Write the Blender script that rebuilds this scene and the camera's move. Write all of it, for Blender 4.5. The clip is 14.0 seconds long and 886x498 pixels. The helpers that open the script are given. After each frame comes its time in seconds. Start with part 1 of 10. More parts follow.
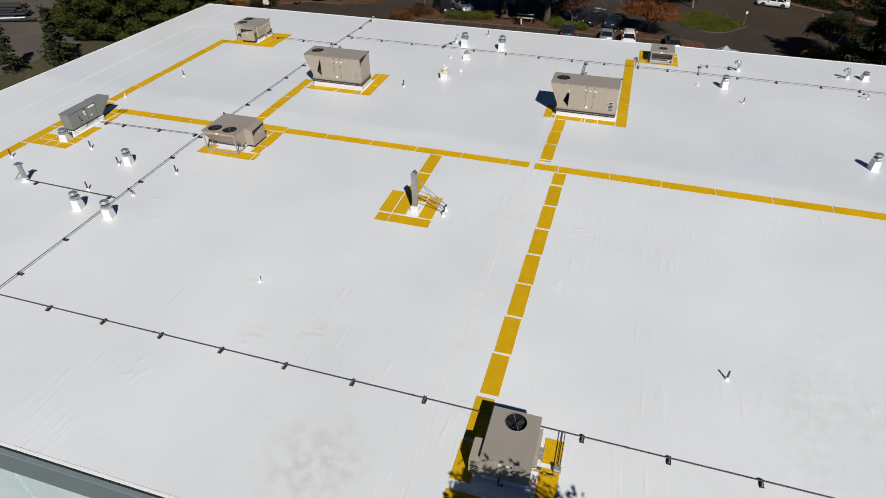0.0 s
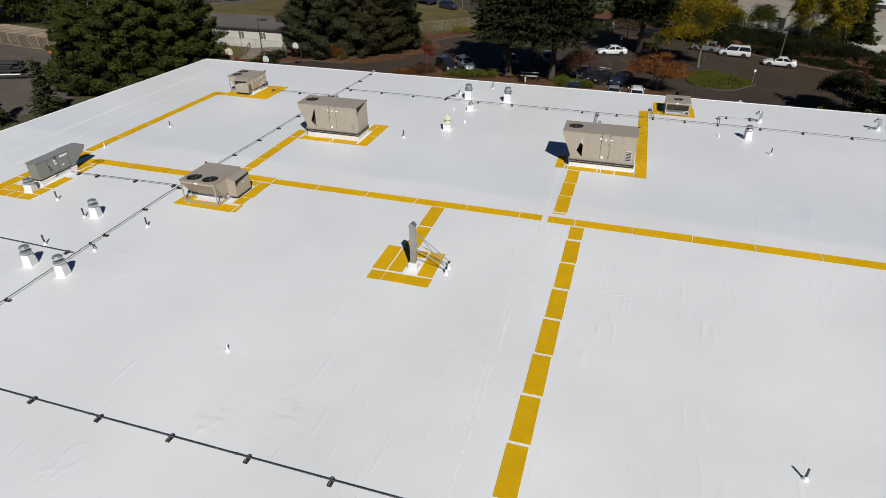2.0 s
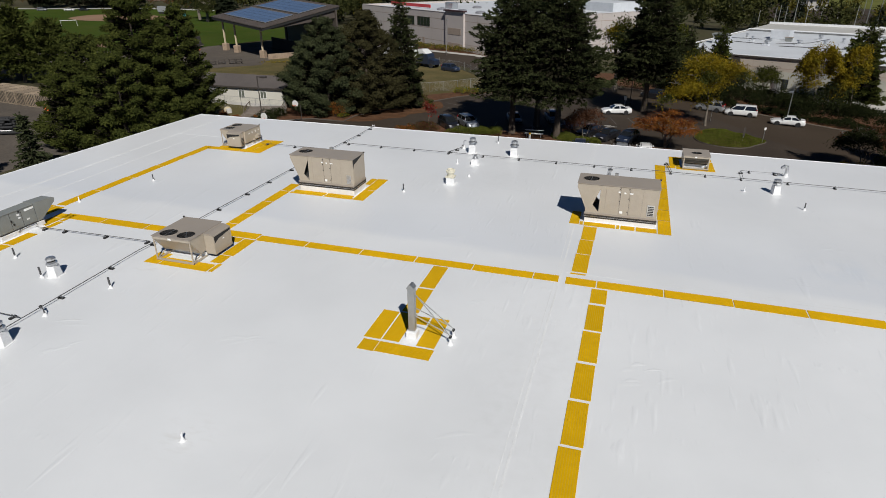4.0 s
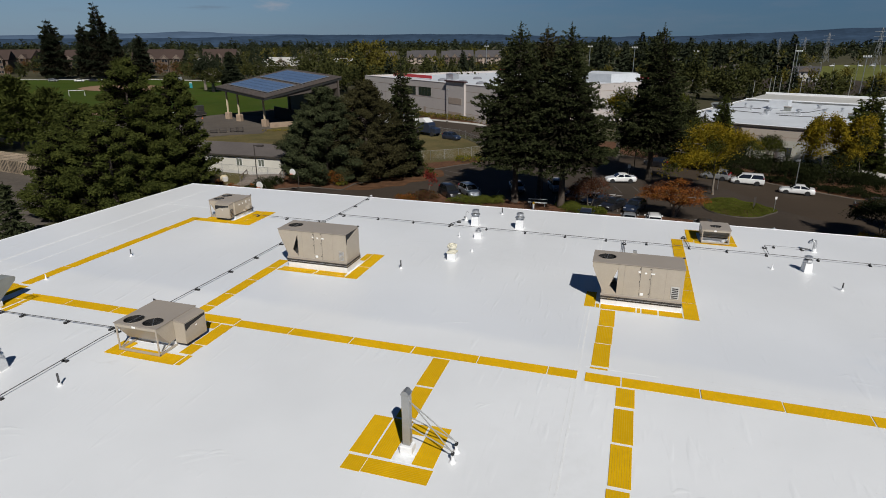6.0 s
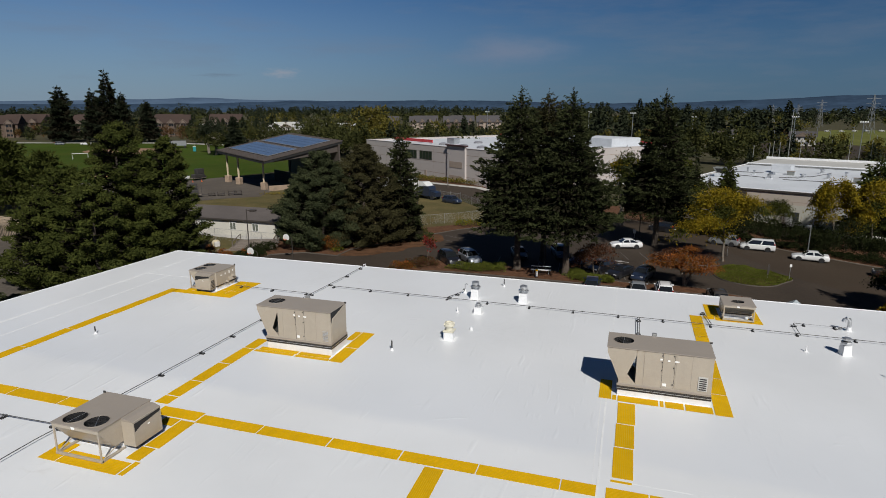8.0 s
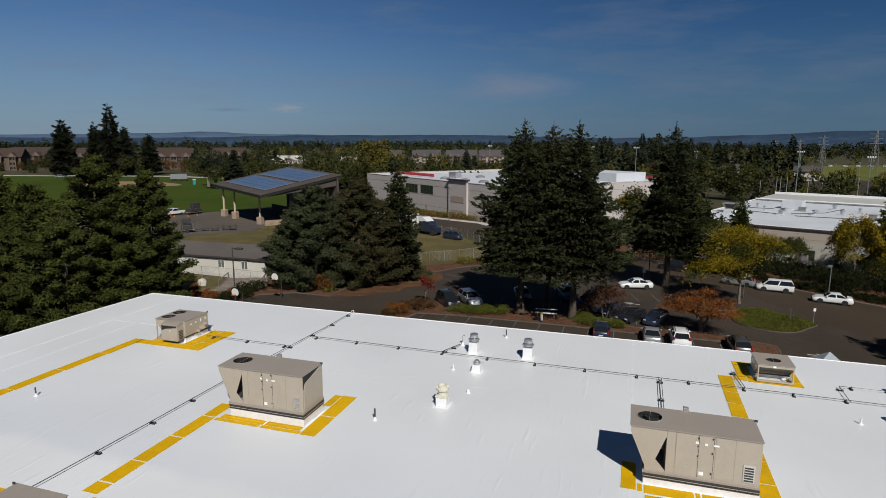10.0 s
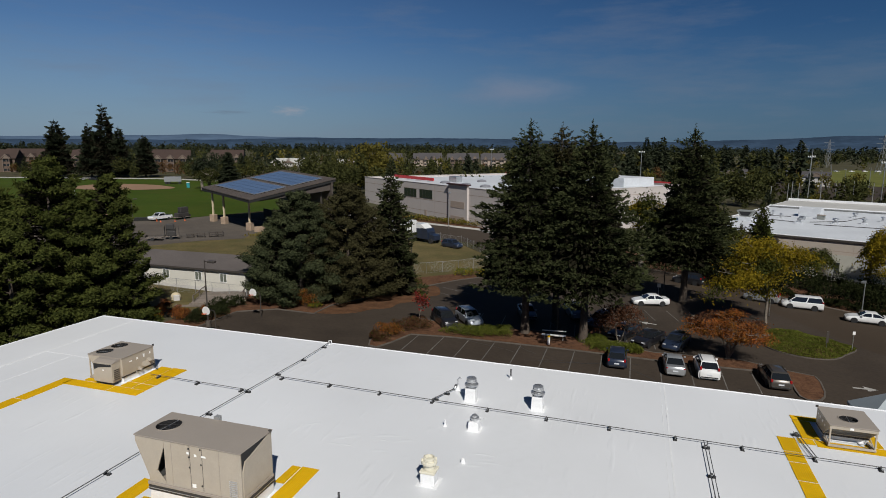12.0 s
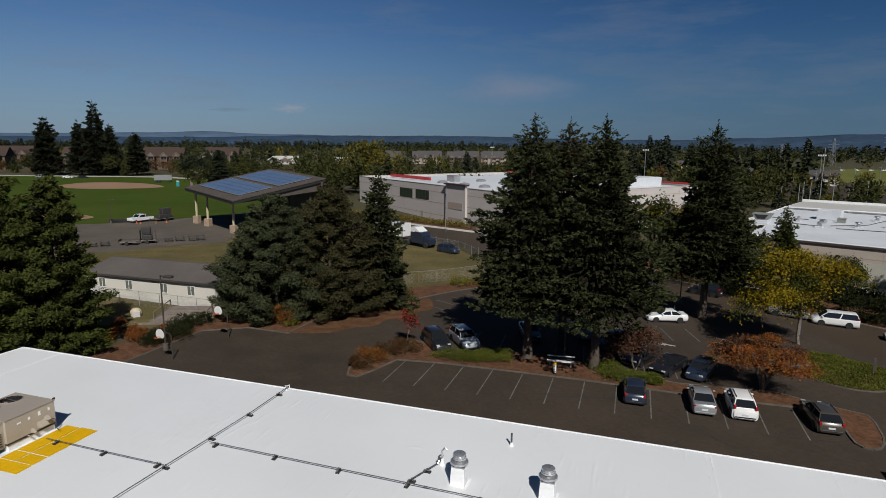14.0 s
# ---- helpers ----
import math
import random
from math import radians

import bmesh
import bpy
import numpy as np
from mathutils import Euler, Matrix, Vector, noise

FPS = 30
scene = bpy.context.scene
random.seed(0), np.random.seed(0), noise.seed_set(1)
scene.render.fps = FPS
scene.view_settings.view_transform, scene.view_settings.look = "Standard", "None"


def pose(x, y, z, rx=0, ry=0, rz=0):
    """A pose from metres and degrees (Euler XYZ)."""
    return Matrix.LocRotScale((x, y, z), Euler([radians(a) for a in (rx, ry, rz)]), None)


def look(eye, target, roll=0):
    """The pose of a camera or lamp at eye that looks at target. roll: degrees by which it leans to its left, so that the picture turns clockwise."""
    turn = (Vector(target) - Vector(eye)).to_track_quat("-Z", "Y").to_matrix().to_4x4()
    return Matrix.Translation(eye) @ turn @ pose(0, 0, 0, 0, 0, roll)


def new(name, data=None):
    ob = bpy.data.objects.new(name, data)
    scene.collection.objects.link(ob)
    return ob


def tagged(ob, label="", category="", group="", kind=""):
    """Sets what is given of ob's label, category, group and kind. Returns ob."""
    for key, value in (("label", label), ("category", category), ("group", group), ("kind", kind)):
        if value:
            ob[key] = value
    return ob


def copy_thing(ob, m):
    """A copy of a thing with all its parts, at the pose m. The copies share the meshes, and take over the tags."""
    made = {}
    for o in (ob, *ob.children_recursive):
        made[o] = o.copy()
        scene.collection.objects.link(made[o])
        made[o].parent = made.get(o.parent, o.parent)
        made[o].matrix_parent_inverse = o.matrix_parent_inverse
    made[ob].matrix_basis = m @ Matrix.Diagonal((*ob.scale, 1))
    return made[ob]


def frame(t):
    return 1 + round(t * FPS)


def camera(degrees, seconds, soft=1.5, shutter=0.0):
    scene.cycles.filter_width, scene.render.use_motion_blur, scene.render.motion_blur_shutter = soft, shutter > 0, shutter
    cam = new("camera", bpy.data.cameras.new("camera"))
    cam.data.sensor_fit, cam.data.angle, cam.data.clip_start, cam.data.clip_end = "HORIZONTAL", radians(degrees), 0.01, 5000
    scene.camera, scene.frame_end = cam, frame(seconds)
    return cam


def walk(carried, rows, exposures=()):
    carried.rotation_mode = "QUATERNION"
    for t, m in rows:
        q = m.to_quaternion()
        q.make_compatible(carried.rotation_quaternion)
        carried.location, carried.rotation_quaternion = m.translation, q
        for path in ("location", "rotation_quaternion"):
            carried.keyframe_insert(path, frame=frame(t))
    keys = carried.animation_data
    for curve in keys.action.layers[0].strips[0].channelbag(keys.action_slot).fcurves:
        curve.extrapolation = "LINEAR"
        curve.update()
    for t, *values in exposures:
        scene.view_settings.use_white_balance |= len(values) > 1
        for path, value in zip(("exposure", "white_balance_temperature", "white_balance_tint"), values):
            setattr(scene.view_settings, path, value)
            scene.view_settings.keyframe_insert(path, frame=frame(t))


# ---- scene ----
cam = camera(73.5, 14.0, soft=0.9)
PATH = [
    (0, (4.121, -34.254, 18.995), (3.655, -32.734, 17.782), -0.3),
    (0.5, (3.901, -33.449, 18.186), (3.424, -31.899, 17.015), -0.4),
    (1, (3.635, -32.604, 17.518), (3.147, -31.026, 16.390), -0.4),
    (1.5, (3.340, -31.747, 16.900), (2.844, -30.140, 15.817), -0.3),
    (2, (3.076, -30.908, 16.331), (2.569, -29.276, 15.293), -0.3),
    (2.5, (2.780, -30.090, 15.749), (2.265, -28.433, 14.753), -0.3),
    (5, (1.368, -25.808, 14.001), (0.815, -24.041, 13.244), -0.2),
    (5.5, (1.088, -24.921, 13.980), (0.530, -23.135, 13.273), -0.2),
    (6, (0.816, -24.041, 13.954), (0.251, -22.239, 13.297), -0.2),
    (6.5, (0.570, -23.117, 13.899), (-0.001, -21.298, 13.294), -0.2),
    (7, (0.388, -22.246, 13.873), (-0.189, -20.413, 13.319), -0.1),
    (7.5, (0.183, -21.369, 13.847), (-0.398, -19.523, 13.341), -0),
    (8, (0.032, -20.410, 13.805), (-0.555, -18.555, 13.344), -0.1),
    (10.5, (-1.252, -14.235, 13.695), (-1.856, -12.361, 13.351), 0.1),
    (11, (-1.702, -12.494, 13.680), (-2.307, -10.618, 13.337), 0.2),
    (11.5, (-2.122, -10.601, 13.624), (-2.731, -8.727, 13.282), 0.2),
    (12, (-2.553, -8.719, 13.586), (-3.162, -6.844, 13.244), 0.3),
    (12.5, (-3.034, -6.769, 13.569), (-3.644, -4.896, 13.226), 0.3),
    (13, (-3.435, -4.866, 13.599), (-4.045, -2.993, 13.254), 0.3),
    (13.5, (-3.769, -2.897, 13.652), (-4.380, -1.025, 13.305), 0.4),
    (14, (-4.229, -0.767, 13.638), (-4.838, 1.105, 13.289), 0.4),
]
walk(cam, [(t, look(eye, target, roll)) for t, eye, target, roll in PATH])

# ---------------------------------------------------------------- light
SUN_EL, SUN_AZ = 43.65, 149.1          # degrees; azimuth clockwise from +y
world = bpy.data.worlds.new("world")
scene.world = world
world.use_nodes = True
wt = world.node_tree
for n in list(wt.nodes):
    wt.nodes.remove(n)


def wnode(kind, **inputs):
    n = wt.nodes.new(kind)
    for key, value in inputs.items():
        n.inputs[key.replace("_", " ")].default_value = value
    return n


sky = wt.nodes.new("ShaderNodeTexSky")
sky.sky_type = "NISHITA"
sky.sun_disc = False
sky.sun_elevation = radians(SUN_EL)
sky.sun_rotation = radians(SUN_AZ)
sky.altitude = 60
sky.air_density = 0.9
sky.dust_density = 0.15
sky.ozone_density = 4.5
# thin high cloud over a clear sky
coord = wt.nodes.new("ShaderNodeTexCoord")
stretch = wt.nodes.new("ShaderNodeMapping")
stretch.inputs["Scale"].default_value = (2.0, 2.0, 11.0)
wt.links.new(coord.outputs["Generated"], stretch.inputs["Vector"])
wisp = wnode("ShaderNodeTexNoise", Scale=2.3, Detail=7.0, Roughness=0.62)
wt.links.new(stretch.outputs["Vector"], wisp.inputs["Vector"])
ramp = wt.nodes.new("ShaderNodeValToRGB")
ramp.color_ramp.elements[0].position, ramp.color_ramp.elements[1].position = 0.50, 0.76
ramp.color_ramp.elements[1].color = (0.30, 0.30, 0.30, 1)
wt.links.new(wisp.outputs["Fac"], ramp.inputs["Fac"])
veil = wt.nodes.new("ShaderNodeMix")
veil.data_type = "RGBA"
veil.inputs[7].default_value = (4.9, 5.7, 7.4, 1)
wt.links.new(ramp.outputs["Color"], veil.inputs[0])
clear = wt.nodes.new("ShaderNodeMix")
clear.data_type, clear.blend_type = "RGBA", "MULTIPLY"
clear.inputs[0].default_value = 1.0
clear.inputs[7].default_value = (0.75, 0.93, 1.22, 1)
wt.links.new(sky.outputs["Color"], clear.inputs[6])
# the sky is paler towards the hazy west than in the north-east
west = wt.nodes.new("ShaderNodeVectorMath")
west.operation = "DOT_PRODUCT"
west.inputs[1].default_value = (-0.8, 0.6, 0.0)
wt.links.new(coord.outputs["Generated"], west.inputs[0])
haze = wt.nodes.new("ShaderNodeMapRange")
for key, value in (("From Min", 0.2), ("From Max", 1.0), ("To Min", 0.0), ("To Max", 1.0)):
    haze.inputs[key].default_value = value
wt.links.new(west.outputs["Value"], haze.inputs["Value"])
bend = wt.nodes.new("ShaderNodeMath")
bend.operation = "POWER"
bend.inputs[1].default_value = 3.2
wt.links.new(haze.outputs["Result"], bend.inputs[0])
hue = wt.nodes.new("ShaderNodeMix")
hue.data_type = "RGBA"
hue.inputs[6].default_value, hue.inputs[7].default_value = (0.49, 0.72, 0.79, 1), (1.32, 1.36, 1.28, 1)
wt.links.new(bend.outputs["Value"], hue.inputs[0])
deep = wt.nodes.new("ShaderNodeMix")
deep.data_type, deep.blend_type = "RGBA", "MULTIPLY"
deep.inputs[0].default_value = 1.0
wt.links.new(clear.outputs[2], deep.inputs[6])
wt.links.new(hue.outputs[2], deep.inputs[7])
# pale haze low over the horizon
split = wt.nodes.new("ShaderNodeSeparateXYZ")
wt.links.new(coord.outputs["Generated"], split.inputs[0])
low = wt.nodes.new("ShaderNodeMapRange")
for key, value in (("From Min", 0.0), ("From Max", 0.17), ("To Min", 0.80), ("To Max", 0.0)):
    low.inputs[key].default_value = value
wt.links.new(split.outputs["Z"], low.inputs["Value"])
mist = wt.nodes.new("ShaderNodeMix")
mist.data_type = "RGBA"
mist.inputs[6].default_value, mist.inputs[7].default_value = (2.3, 3.9, 6.2, 1), (5.3, 7.4, 10.2, 1)
wt.links.new(bend.outputs["Value"], mist.inputs[0])
horizon = wt.nodes.new("ShaderNodeMix")
horizon.data_type = "RGBA"
wt.links.new(low.outputs["Result"], horizon.inputs[0])
wt.links.new(deep.outputs[2], horizon.inputs[6])
wt.links.new(mist.outputs[2], horizon.inputs[7])
wt.links.new(horizon.outputs[2], veil.inputs[6])
# one small cumulus low in the north-west and a broad thin pinkish cloud in the north
out = veil.outputs[2]
for bearing, high, wide, tall, ragged, amount, colour in ((-32.1, 0.054, 0.040, 0.0105, 22.0, 0.85, (7.8, 9.0, 11.0, 1)), (-37.5, 0.050, 0.050, 0.0045, 18.0, 0.35, (3.4, 4.0, 5.2, 1)), (-11.7, 0.084, 0.135, 0.040, 7.0, 0.80, (4.9, 6.3, 9.0, 1))):
    along = wt.nodes.new("ShaderNodeVectorMath")
    along.operation = "DOT_PRODUCT"
    along.inputs[1].default_value = (math.cos(radians(bearing)) / wide, -math.sin(radians(bearing)) / wide, 0.0)
    wt.links.new(coord.outputs["Generated"], along.inputs[0])
    rise = wt.nodes.new("ShaderNodeMath")
    rise.operation = "MULTIPLY_ADD"
    rise.inputs[1].default_value, rise.inputs[2].default_value = 1.0 / tall, -high / tall
    wt.links.new(split.outputs["Z"], rise.inputs[0])
    both = wt.nodes.new("ShaderNodeCombineXYZ")
    wt.links.new(along.outputs["Value"], both.inputs[0])
    wt.links.new(rise.outputs[0], both.inputs[1])
    away = wt.nodes.new("ShaderNodeVectorMath")
    away.operation = "LENGTH"
    wt.links.new(both.outputs[0], away.inputs[0])
    tuft = wnode("ShaderNodeTexNoise", Scale=ragged / 10.0, Detail=6.0, Roughness=0.6)
    wt.links.new(both.outputs[0], tuft.inputs["Vector"])
    worn = wt.nodes.new("ShaderNodeMath")
    worn.operation = "MULTIPLY_ADD"
    worn.inputs[1].default_value = 1.7
    wt.links.new(tuft.outputs["Fac"], worn.inputs[0])
    wt.links.new(away.outputs["Value"], worn.inputs[2])
    body = wt.nodes.new("ShaderNodeMapRange")
    body.interpolation_type = "SMOOTHSTEP"
    for key, value in (("From Min", 1.75), ("From Max", 0.75), ("To Min", 0.0), ("To Max", amount)):
        body.inputs[key].default_value = value
    wt.links.new(worn.outputs[0], body.inputs["Value"])
    cloud = wt.nodes.new("ShaderNodeMix")
    cloud.data_type = "RGBA"
    cloud.inputs[7].default_value = colour
    wt.links.new(body.outputs["Result"], cloud.inputs[0])
    wt.links.new(out, cloud.inputs[6])
    out = cloud.outputs[2]
# the unseen upper sky is dimmed to weaken the fill light in shadows
depth = wt.nodes.new("ShaderNodeMapRange")
for key, value in (("From Min", 0.20), ("From Max", 0.90), ("To Min", 1.0), ("To Max", 0.42)):
    depth.inputs[key].default_value = value
wt.links.new(split.outputs["Z"], depth.inputs["Value"])
dome = wt.nodes.new("ShaderNodeVectorMath")
dome.operation = "SCALE"
wt.links.new(out, dome.inputs[0])
wt.links.new(depth.outputs["Result"], dome.inputs["Scale"])
back = wnode("ShaderNodeBackground", Strength=0.0325)
wt.links.new(dome.outputs["Vector"], back.inputs["Color"])
wout = wt.nodes.new("ShaderNodeOutputWorld")
wt.links.new(back.outputs["Background"], wout.inputs["Surface"])

sun_data = bpy.data.lights.new("sun", "SUN")
sun_data.energy, sun_data.angle, sun_data.color = 4.38, radians(0.53), (1.0, 0.975, 0.93)
sun = new("sun", sun_data)
sun.matrix_world = look((60, -100, 110), (60 - math.sin(radians(SUN_AZ)) * math.cos(radians(SUN_EL)),
                                        -100 - math.cos(radians(SUN_AZ)) * math.cos(radians(SUN_EL)),
                                        110 - math.sin(radians(SUN_EL))))
scene.view_settings.exposure = 0.0


# ---------------------------------------------------------------- materials
def material(name, color, rough=0.6, metal=0.0, vary=0.18, scale=1.5, fine=30.0, bump=0.15, depth=0.01,
             tint=None, amount=0.4, lone=0.0, island=0.0, world_space=False, spec=0.5):
    """A surface with broad and fine variation, relief, and a second colour in patches."""
    m = bpy.data.materials.new(name)
    m.use_nodes = True
    t = m.node_tree
    b = t.nodes["Principled BSDF"]
    link = t.links.new
    if world_space:
        where = t.nodes.new("ShaderNodeNewGeometry").outputs["Position"]
    else:
        where = t.nodes.new("ShaderNodeTexCoord").outputs["Object"]

    def cloud(size, detail=5.0):
        n = t.nodes.new("ShaderNodeTexNoise")
        n.inputs["Scale"].default_value, n.inputs["Detail"].default_value = size, detail
        n.inputs["Roughness"].default_value = 0.6
        link(where, n.inputs["Vector"])
        return n.outputs["Fac"]

    def mix(fac, a, c, kind="MIX"):
        n = t.nodes.new("ShaderNodeMix")
        n.data_type, n.blend_type = "RGBA", kind
        for value, socket in ((fac, n.inputs[0]), (a, n.inputs[6]), (c, n.inputs[7])):
            if hasattr(value, "is_output"):
                link(value, socket)
            else:
                socket.default_value = value
        return n.outputs[2]

    def spread(socket, low, high):
        n = t.nodes.new("ShaderNodeMapRange")
        n.inputs[1].default_value, n.inputs[2].default_value = low, high
        link(socket, n.inputs[0])
        return n.outputs[0]

    broad, small = cloud(scale), cloud(fine, 3.0)
    lo = tuple(c * (1 - vary) for c in color) + (1,)
    hi = tuple(min(1, c * (1 + vary)) for c in color) + (1,)
    out = mix(spread(broad, 0.3, 0.7), lo, hi)
    if tint:
        n = t.nodes.new("ShaderNodeMath")
        n.operation = "MULTIPLY"
        n.inputs[1].default_value = amount
        link(spread(cloud(scale * 3.1), 0.42, 0.72), n.inputs[0])
        out = mix(n.outputs[0], out, tuple(tint) + (1,))
    grain = t.nodes.new("ShaderNodeHueSaturation")
    link(out, grain.inputs["Color"])
    value = t.nodes.new("ShaderNodeMapRange")
    value.inputs[1].default_value, value.inputs[2].default_value = 0.25, 0.75
    value.inputs[3].default_value, value.inputs[4].default_value = 1 - vary * 0.8, 1 + vary * 0.8
    link(small, value.inputs[0])
    link(value.outputs[0], grain.inputs["Value"])
    out = grain.outputs["Color"]
    for source, size in (("ShaderNodeObjectInfo", lone), ("ShaderNodeNewGeometry", island)):
        if size:
            r = t.nodes.new(source)
            h = t.nodes.new("ShaderNodeHueSaturation")
            k = t.nodes.new("ShaderNodeMapRange")
            k.inputs[3].default_value, k.inputs[4].default_value = 1 - size, 1 + size
            link(r.outputs["Random" if source.endswith("Info") else "Random Per Island"], k.inputs[0])
            link(k.outputs[0], h.inputs["Value"])
            link(out, h.inputs["Color"])
            out = h.outputs["Color"]
    link(out, b.inputs["Base Color"])
    b.inputs["Metallic"].default_value = metal
    b.inputs["Specular IOR Level"].default_value = spec
    rr = t.nodes.new("ShaderNodeMapRange")
    rr.inputs[3].default_value, rr.inputs[4].default_value = max(0.03, rough - 0.1), min(1, rough + 0.1)
    link(broad, rr.inputs[0])
    link(rr.outputs[0], b.inputs["Roughness"])
    if bump:
        n = t.nodes.new("ShaderNodeBump")
        n.inputs["Strength"].default_value, n.inputs["Distance"].default_value = bump, depth
        link(small, n.inputs["Height"])
        link(n.outputs["Normal"], b.inputs["Normal"])
    return m


def leafy(name, color, tint, amount=0.5, vary=0.3, shine=0.9, through_light=0.25):
    """Leaves and needles: island by island a little different, and some light comes through."""
    m = material(name, color, rough=shine, vary=vary, scale=0.35, fine=6.0, bump=0, tint=tint, amount=amount, island=0.26, spec=0.02)
    t = m.node_tree
    b = t.nodes["Principled BSDF"]
    tr = t.nodes.new("ShaderNodeBsdfTranslucent")
    src = b.inputs["Base Color"].links[0].from_socket
    t.links.new(src, tr.inputs["Color"])
    ms = t.nodes.new("ShaderNodeMixShader")
    ms.inputs[0].default_value = through_light
    t.links.new(b.outputs[0], ms.inputs[1])
    t.links.new(tr.outputs[0], ms.inputs[2])
    t.links.new(ms.outputs[0], t.nodes["Material Output"].inputs["Surface"])
    return m


def membrane_material():
    """White single-ply roofing: broad dirt, ponding marks, shading painted in northwards, wrinkles that run mostly one
    way.
    """
    m = bpy.data.materials.new("white_membrane")
    m.use_nodes = True
    t = m.node_tree
    b = t.nodes["Principled BSDF"]
    link = t.links.new
    pos = t.nodes.new("ShaderNodeNewGeometry").outputs["Position"]

    def cloud(size, detail, sx=1.0, sy=1.0, turn=0.0, warp=0.0):
        mp = t.nodes.new("ShaderNodeMapping")
        mp.inputs["Scale"].default_value = (sx, sy, 1)
        mp.inputs["Rotation"].default_value = (0, 0, radians(turn))
        link(pos, mp.inputs["Vector"])
        n = t.nodes.new("ShaderNodeTexNoise")
        n.inputs["Scale"].default_value, n.inputs["Detail"].default_value = size, detail
        n.inputs["Distortion"].default_value = warp
        link(mp.outputs["Vector"], n.inputs["Vector"])
        return n.outputs["Fac"]

    def spread(socket, low, high, a=0.0, c=1.0):
        n = t.nodes.new("ShaderNodeMapRange")
        n.inputs[1].default_value, n.inputs[2].default_value = low, high
        n.inputs[3].default_value, n.inputs[4].default_value = a, c
        link(socket, n.inputs[0])
        return n.outputs[0]

    def maths(kind, a, c):
        n = t.nodes.new("ShaderNodeMath")
        n.operation = kind
        for v, s in ((a, n.inputs[0]), (c, n.inputs[1])):
            if hasattr(v, "is_output"):
                link(v, s)
            else:
                s.default_value = v
        return n.outputs[0]

    def mix(fac, a, c):
        n = t.nodes.new("ShaderNodeMix")
        n.data_type = "RGBA"
        for v, s in ((fac, n.inputs[0]), (a, n.inputs[6]), (c, n.inputs[7])):
            if hasattr(v, "is_output"):
                link(v, s)
            else:
                s.default_value = v
        return n.outputs[2]

    col = mix(spread(cloud(0.11, 5), 0.3, 0.72), (0.672, 0.685, 0.695, 1), (0.782, 0.795, 0.805, 1))
    # grime that the rain has gathered, in drawn-out patches
    grime = maths("MULTIPLY", spread(cloud(0.09, 6, 1, 0.5, 20), 0.58, 0.78), spread(cloud(2.2, 6), 0.40, 0.75))
    col = mix(maths("MULTIPLY", grime, 0.30), col, (0.42, 0.42, 0.39, 1))
    specks = spread(cloud(9.0, 3), 0.70, 0.80)
    col = mix(maths("MULTIPLY", maths("MULTIPLY", specks, spread(cloud(0.25, 3), 0.52, 0.66)), 0.5), col, (0.30, 0.29, 0.26, 1))
    # a dirty place near the south eave where leaves have lain
    near = t.nodes.new("ShaderNodeVectorMath")
    near.operation = "DISTANCE"
    near.inputs[1].default_value = (-4.0, -23.8, 0)
    link(pos, near.inputs[0])
    patch = maths("MULTIPLY", spread(near.outputs["Value"], 2.5, 0.3), spread(cloud(1.6, 7), 0.42, 0.72))
    col = mix(maths("MULTIPLY", patch, 0.6), col, (0.42, 0.40, 0.31, 1))
    for sx, sy, reach, much in ((-6.9, -18.1, 1.3, 0.5), (-9.4, -19.1, 1.5, 0.4), (0.8, -20.0, 0.8, 0.45), (-21.5, -5.4, 0.9, 0.4), (-11.1, -15.4, 1.4, 0.3)):
        spot = t.nodes.new("ShaderNodeVectorMath")
        spot.operation = "DISTANCE"
        spot.inputs[1].default_value = (sx, sy, 0)
        link(pos, spot.inputs[0])
        smudge = maths("MULTIPLY", spread(spot.outputs["Value"], reach, 0.1), spread(cloud(2.4, 6, 0.6, 1.6), 0.50, 0.70))
        col = mix(maths("MULTIPLY", smudge, much), col, (0.50, 0.48, 0.43, 1))
    # a bluish ponding stain
    near = t.nodes.new("ShaderNodeVectorMath")
    near.operation = "DISTANCE"
    near.inputs[1].default_value = (14.0, 4.6, 0)
    link(pos, near.inputs[0])
    patch = maths("MULTIPLY", spread(near.outputs["Value"], 3.0, 0.3), spread(cloud(0.8, 4), 0.42, 0.66))
    col = mix(maths("MULTIPLY", patch, 0.45), col, (0.50, 0.58, 0.68, 1))
    # the roof's dimming with distance is painted in: greyer towards the north
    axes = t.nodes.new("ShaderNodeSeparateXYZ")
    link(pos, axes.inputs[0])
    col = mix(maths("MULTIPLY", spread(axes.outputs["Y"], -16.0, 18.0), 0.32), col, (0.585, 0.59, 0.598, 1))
    # a greyer-blue band north of the long walkway paints the slope turned from the sun
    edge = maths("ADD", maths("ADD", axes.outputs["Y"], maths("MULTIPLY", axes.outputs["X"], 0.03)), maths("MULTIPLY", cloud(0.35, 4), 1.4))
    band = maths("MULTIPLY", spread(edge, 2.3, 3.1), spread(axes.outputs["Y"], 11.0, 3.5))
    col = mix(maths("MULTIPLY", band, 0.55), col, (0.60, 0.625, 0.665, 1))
    link(col, b.inputs["Base Color"])
    b.inputs["Roughness"].default_value = 0.42
    b.inputs["Specular IOR Level"].default_value = 0.75
    # relief: low swells, short straight tucks in loose groups, ticks over the fastener rows
    height = maths("MULTIPLY", cloud(0.45, 2.5), 0.8)
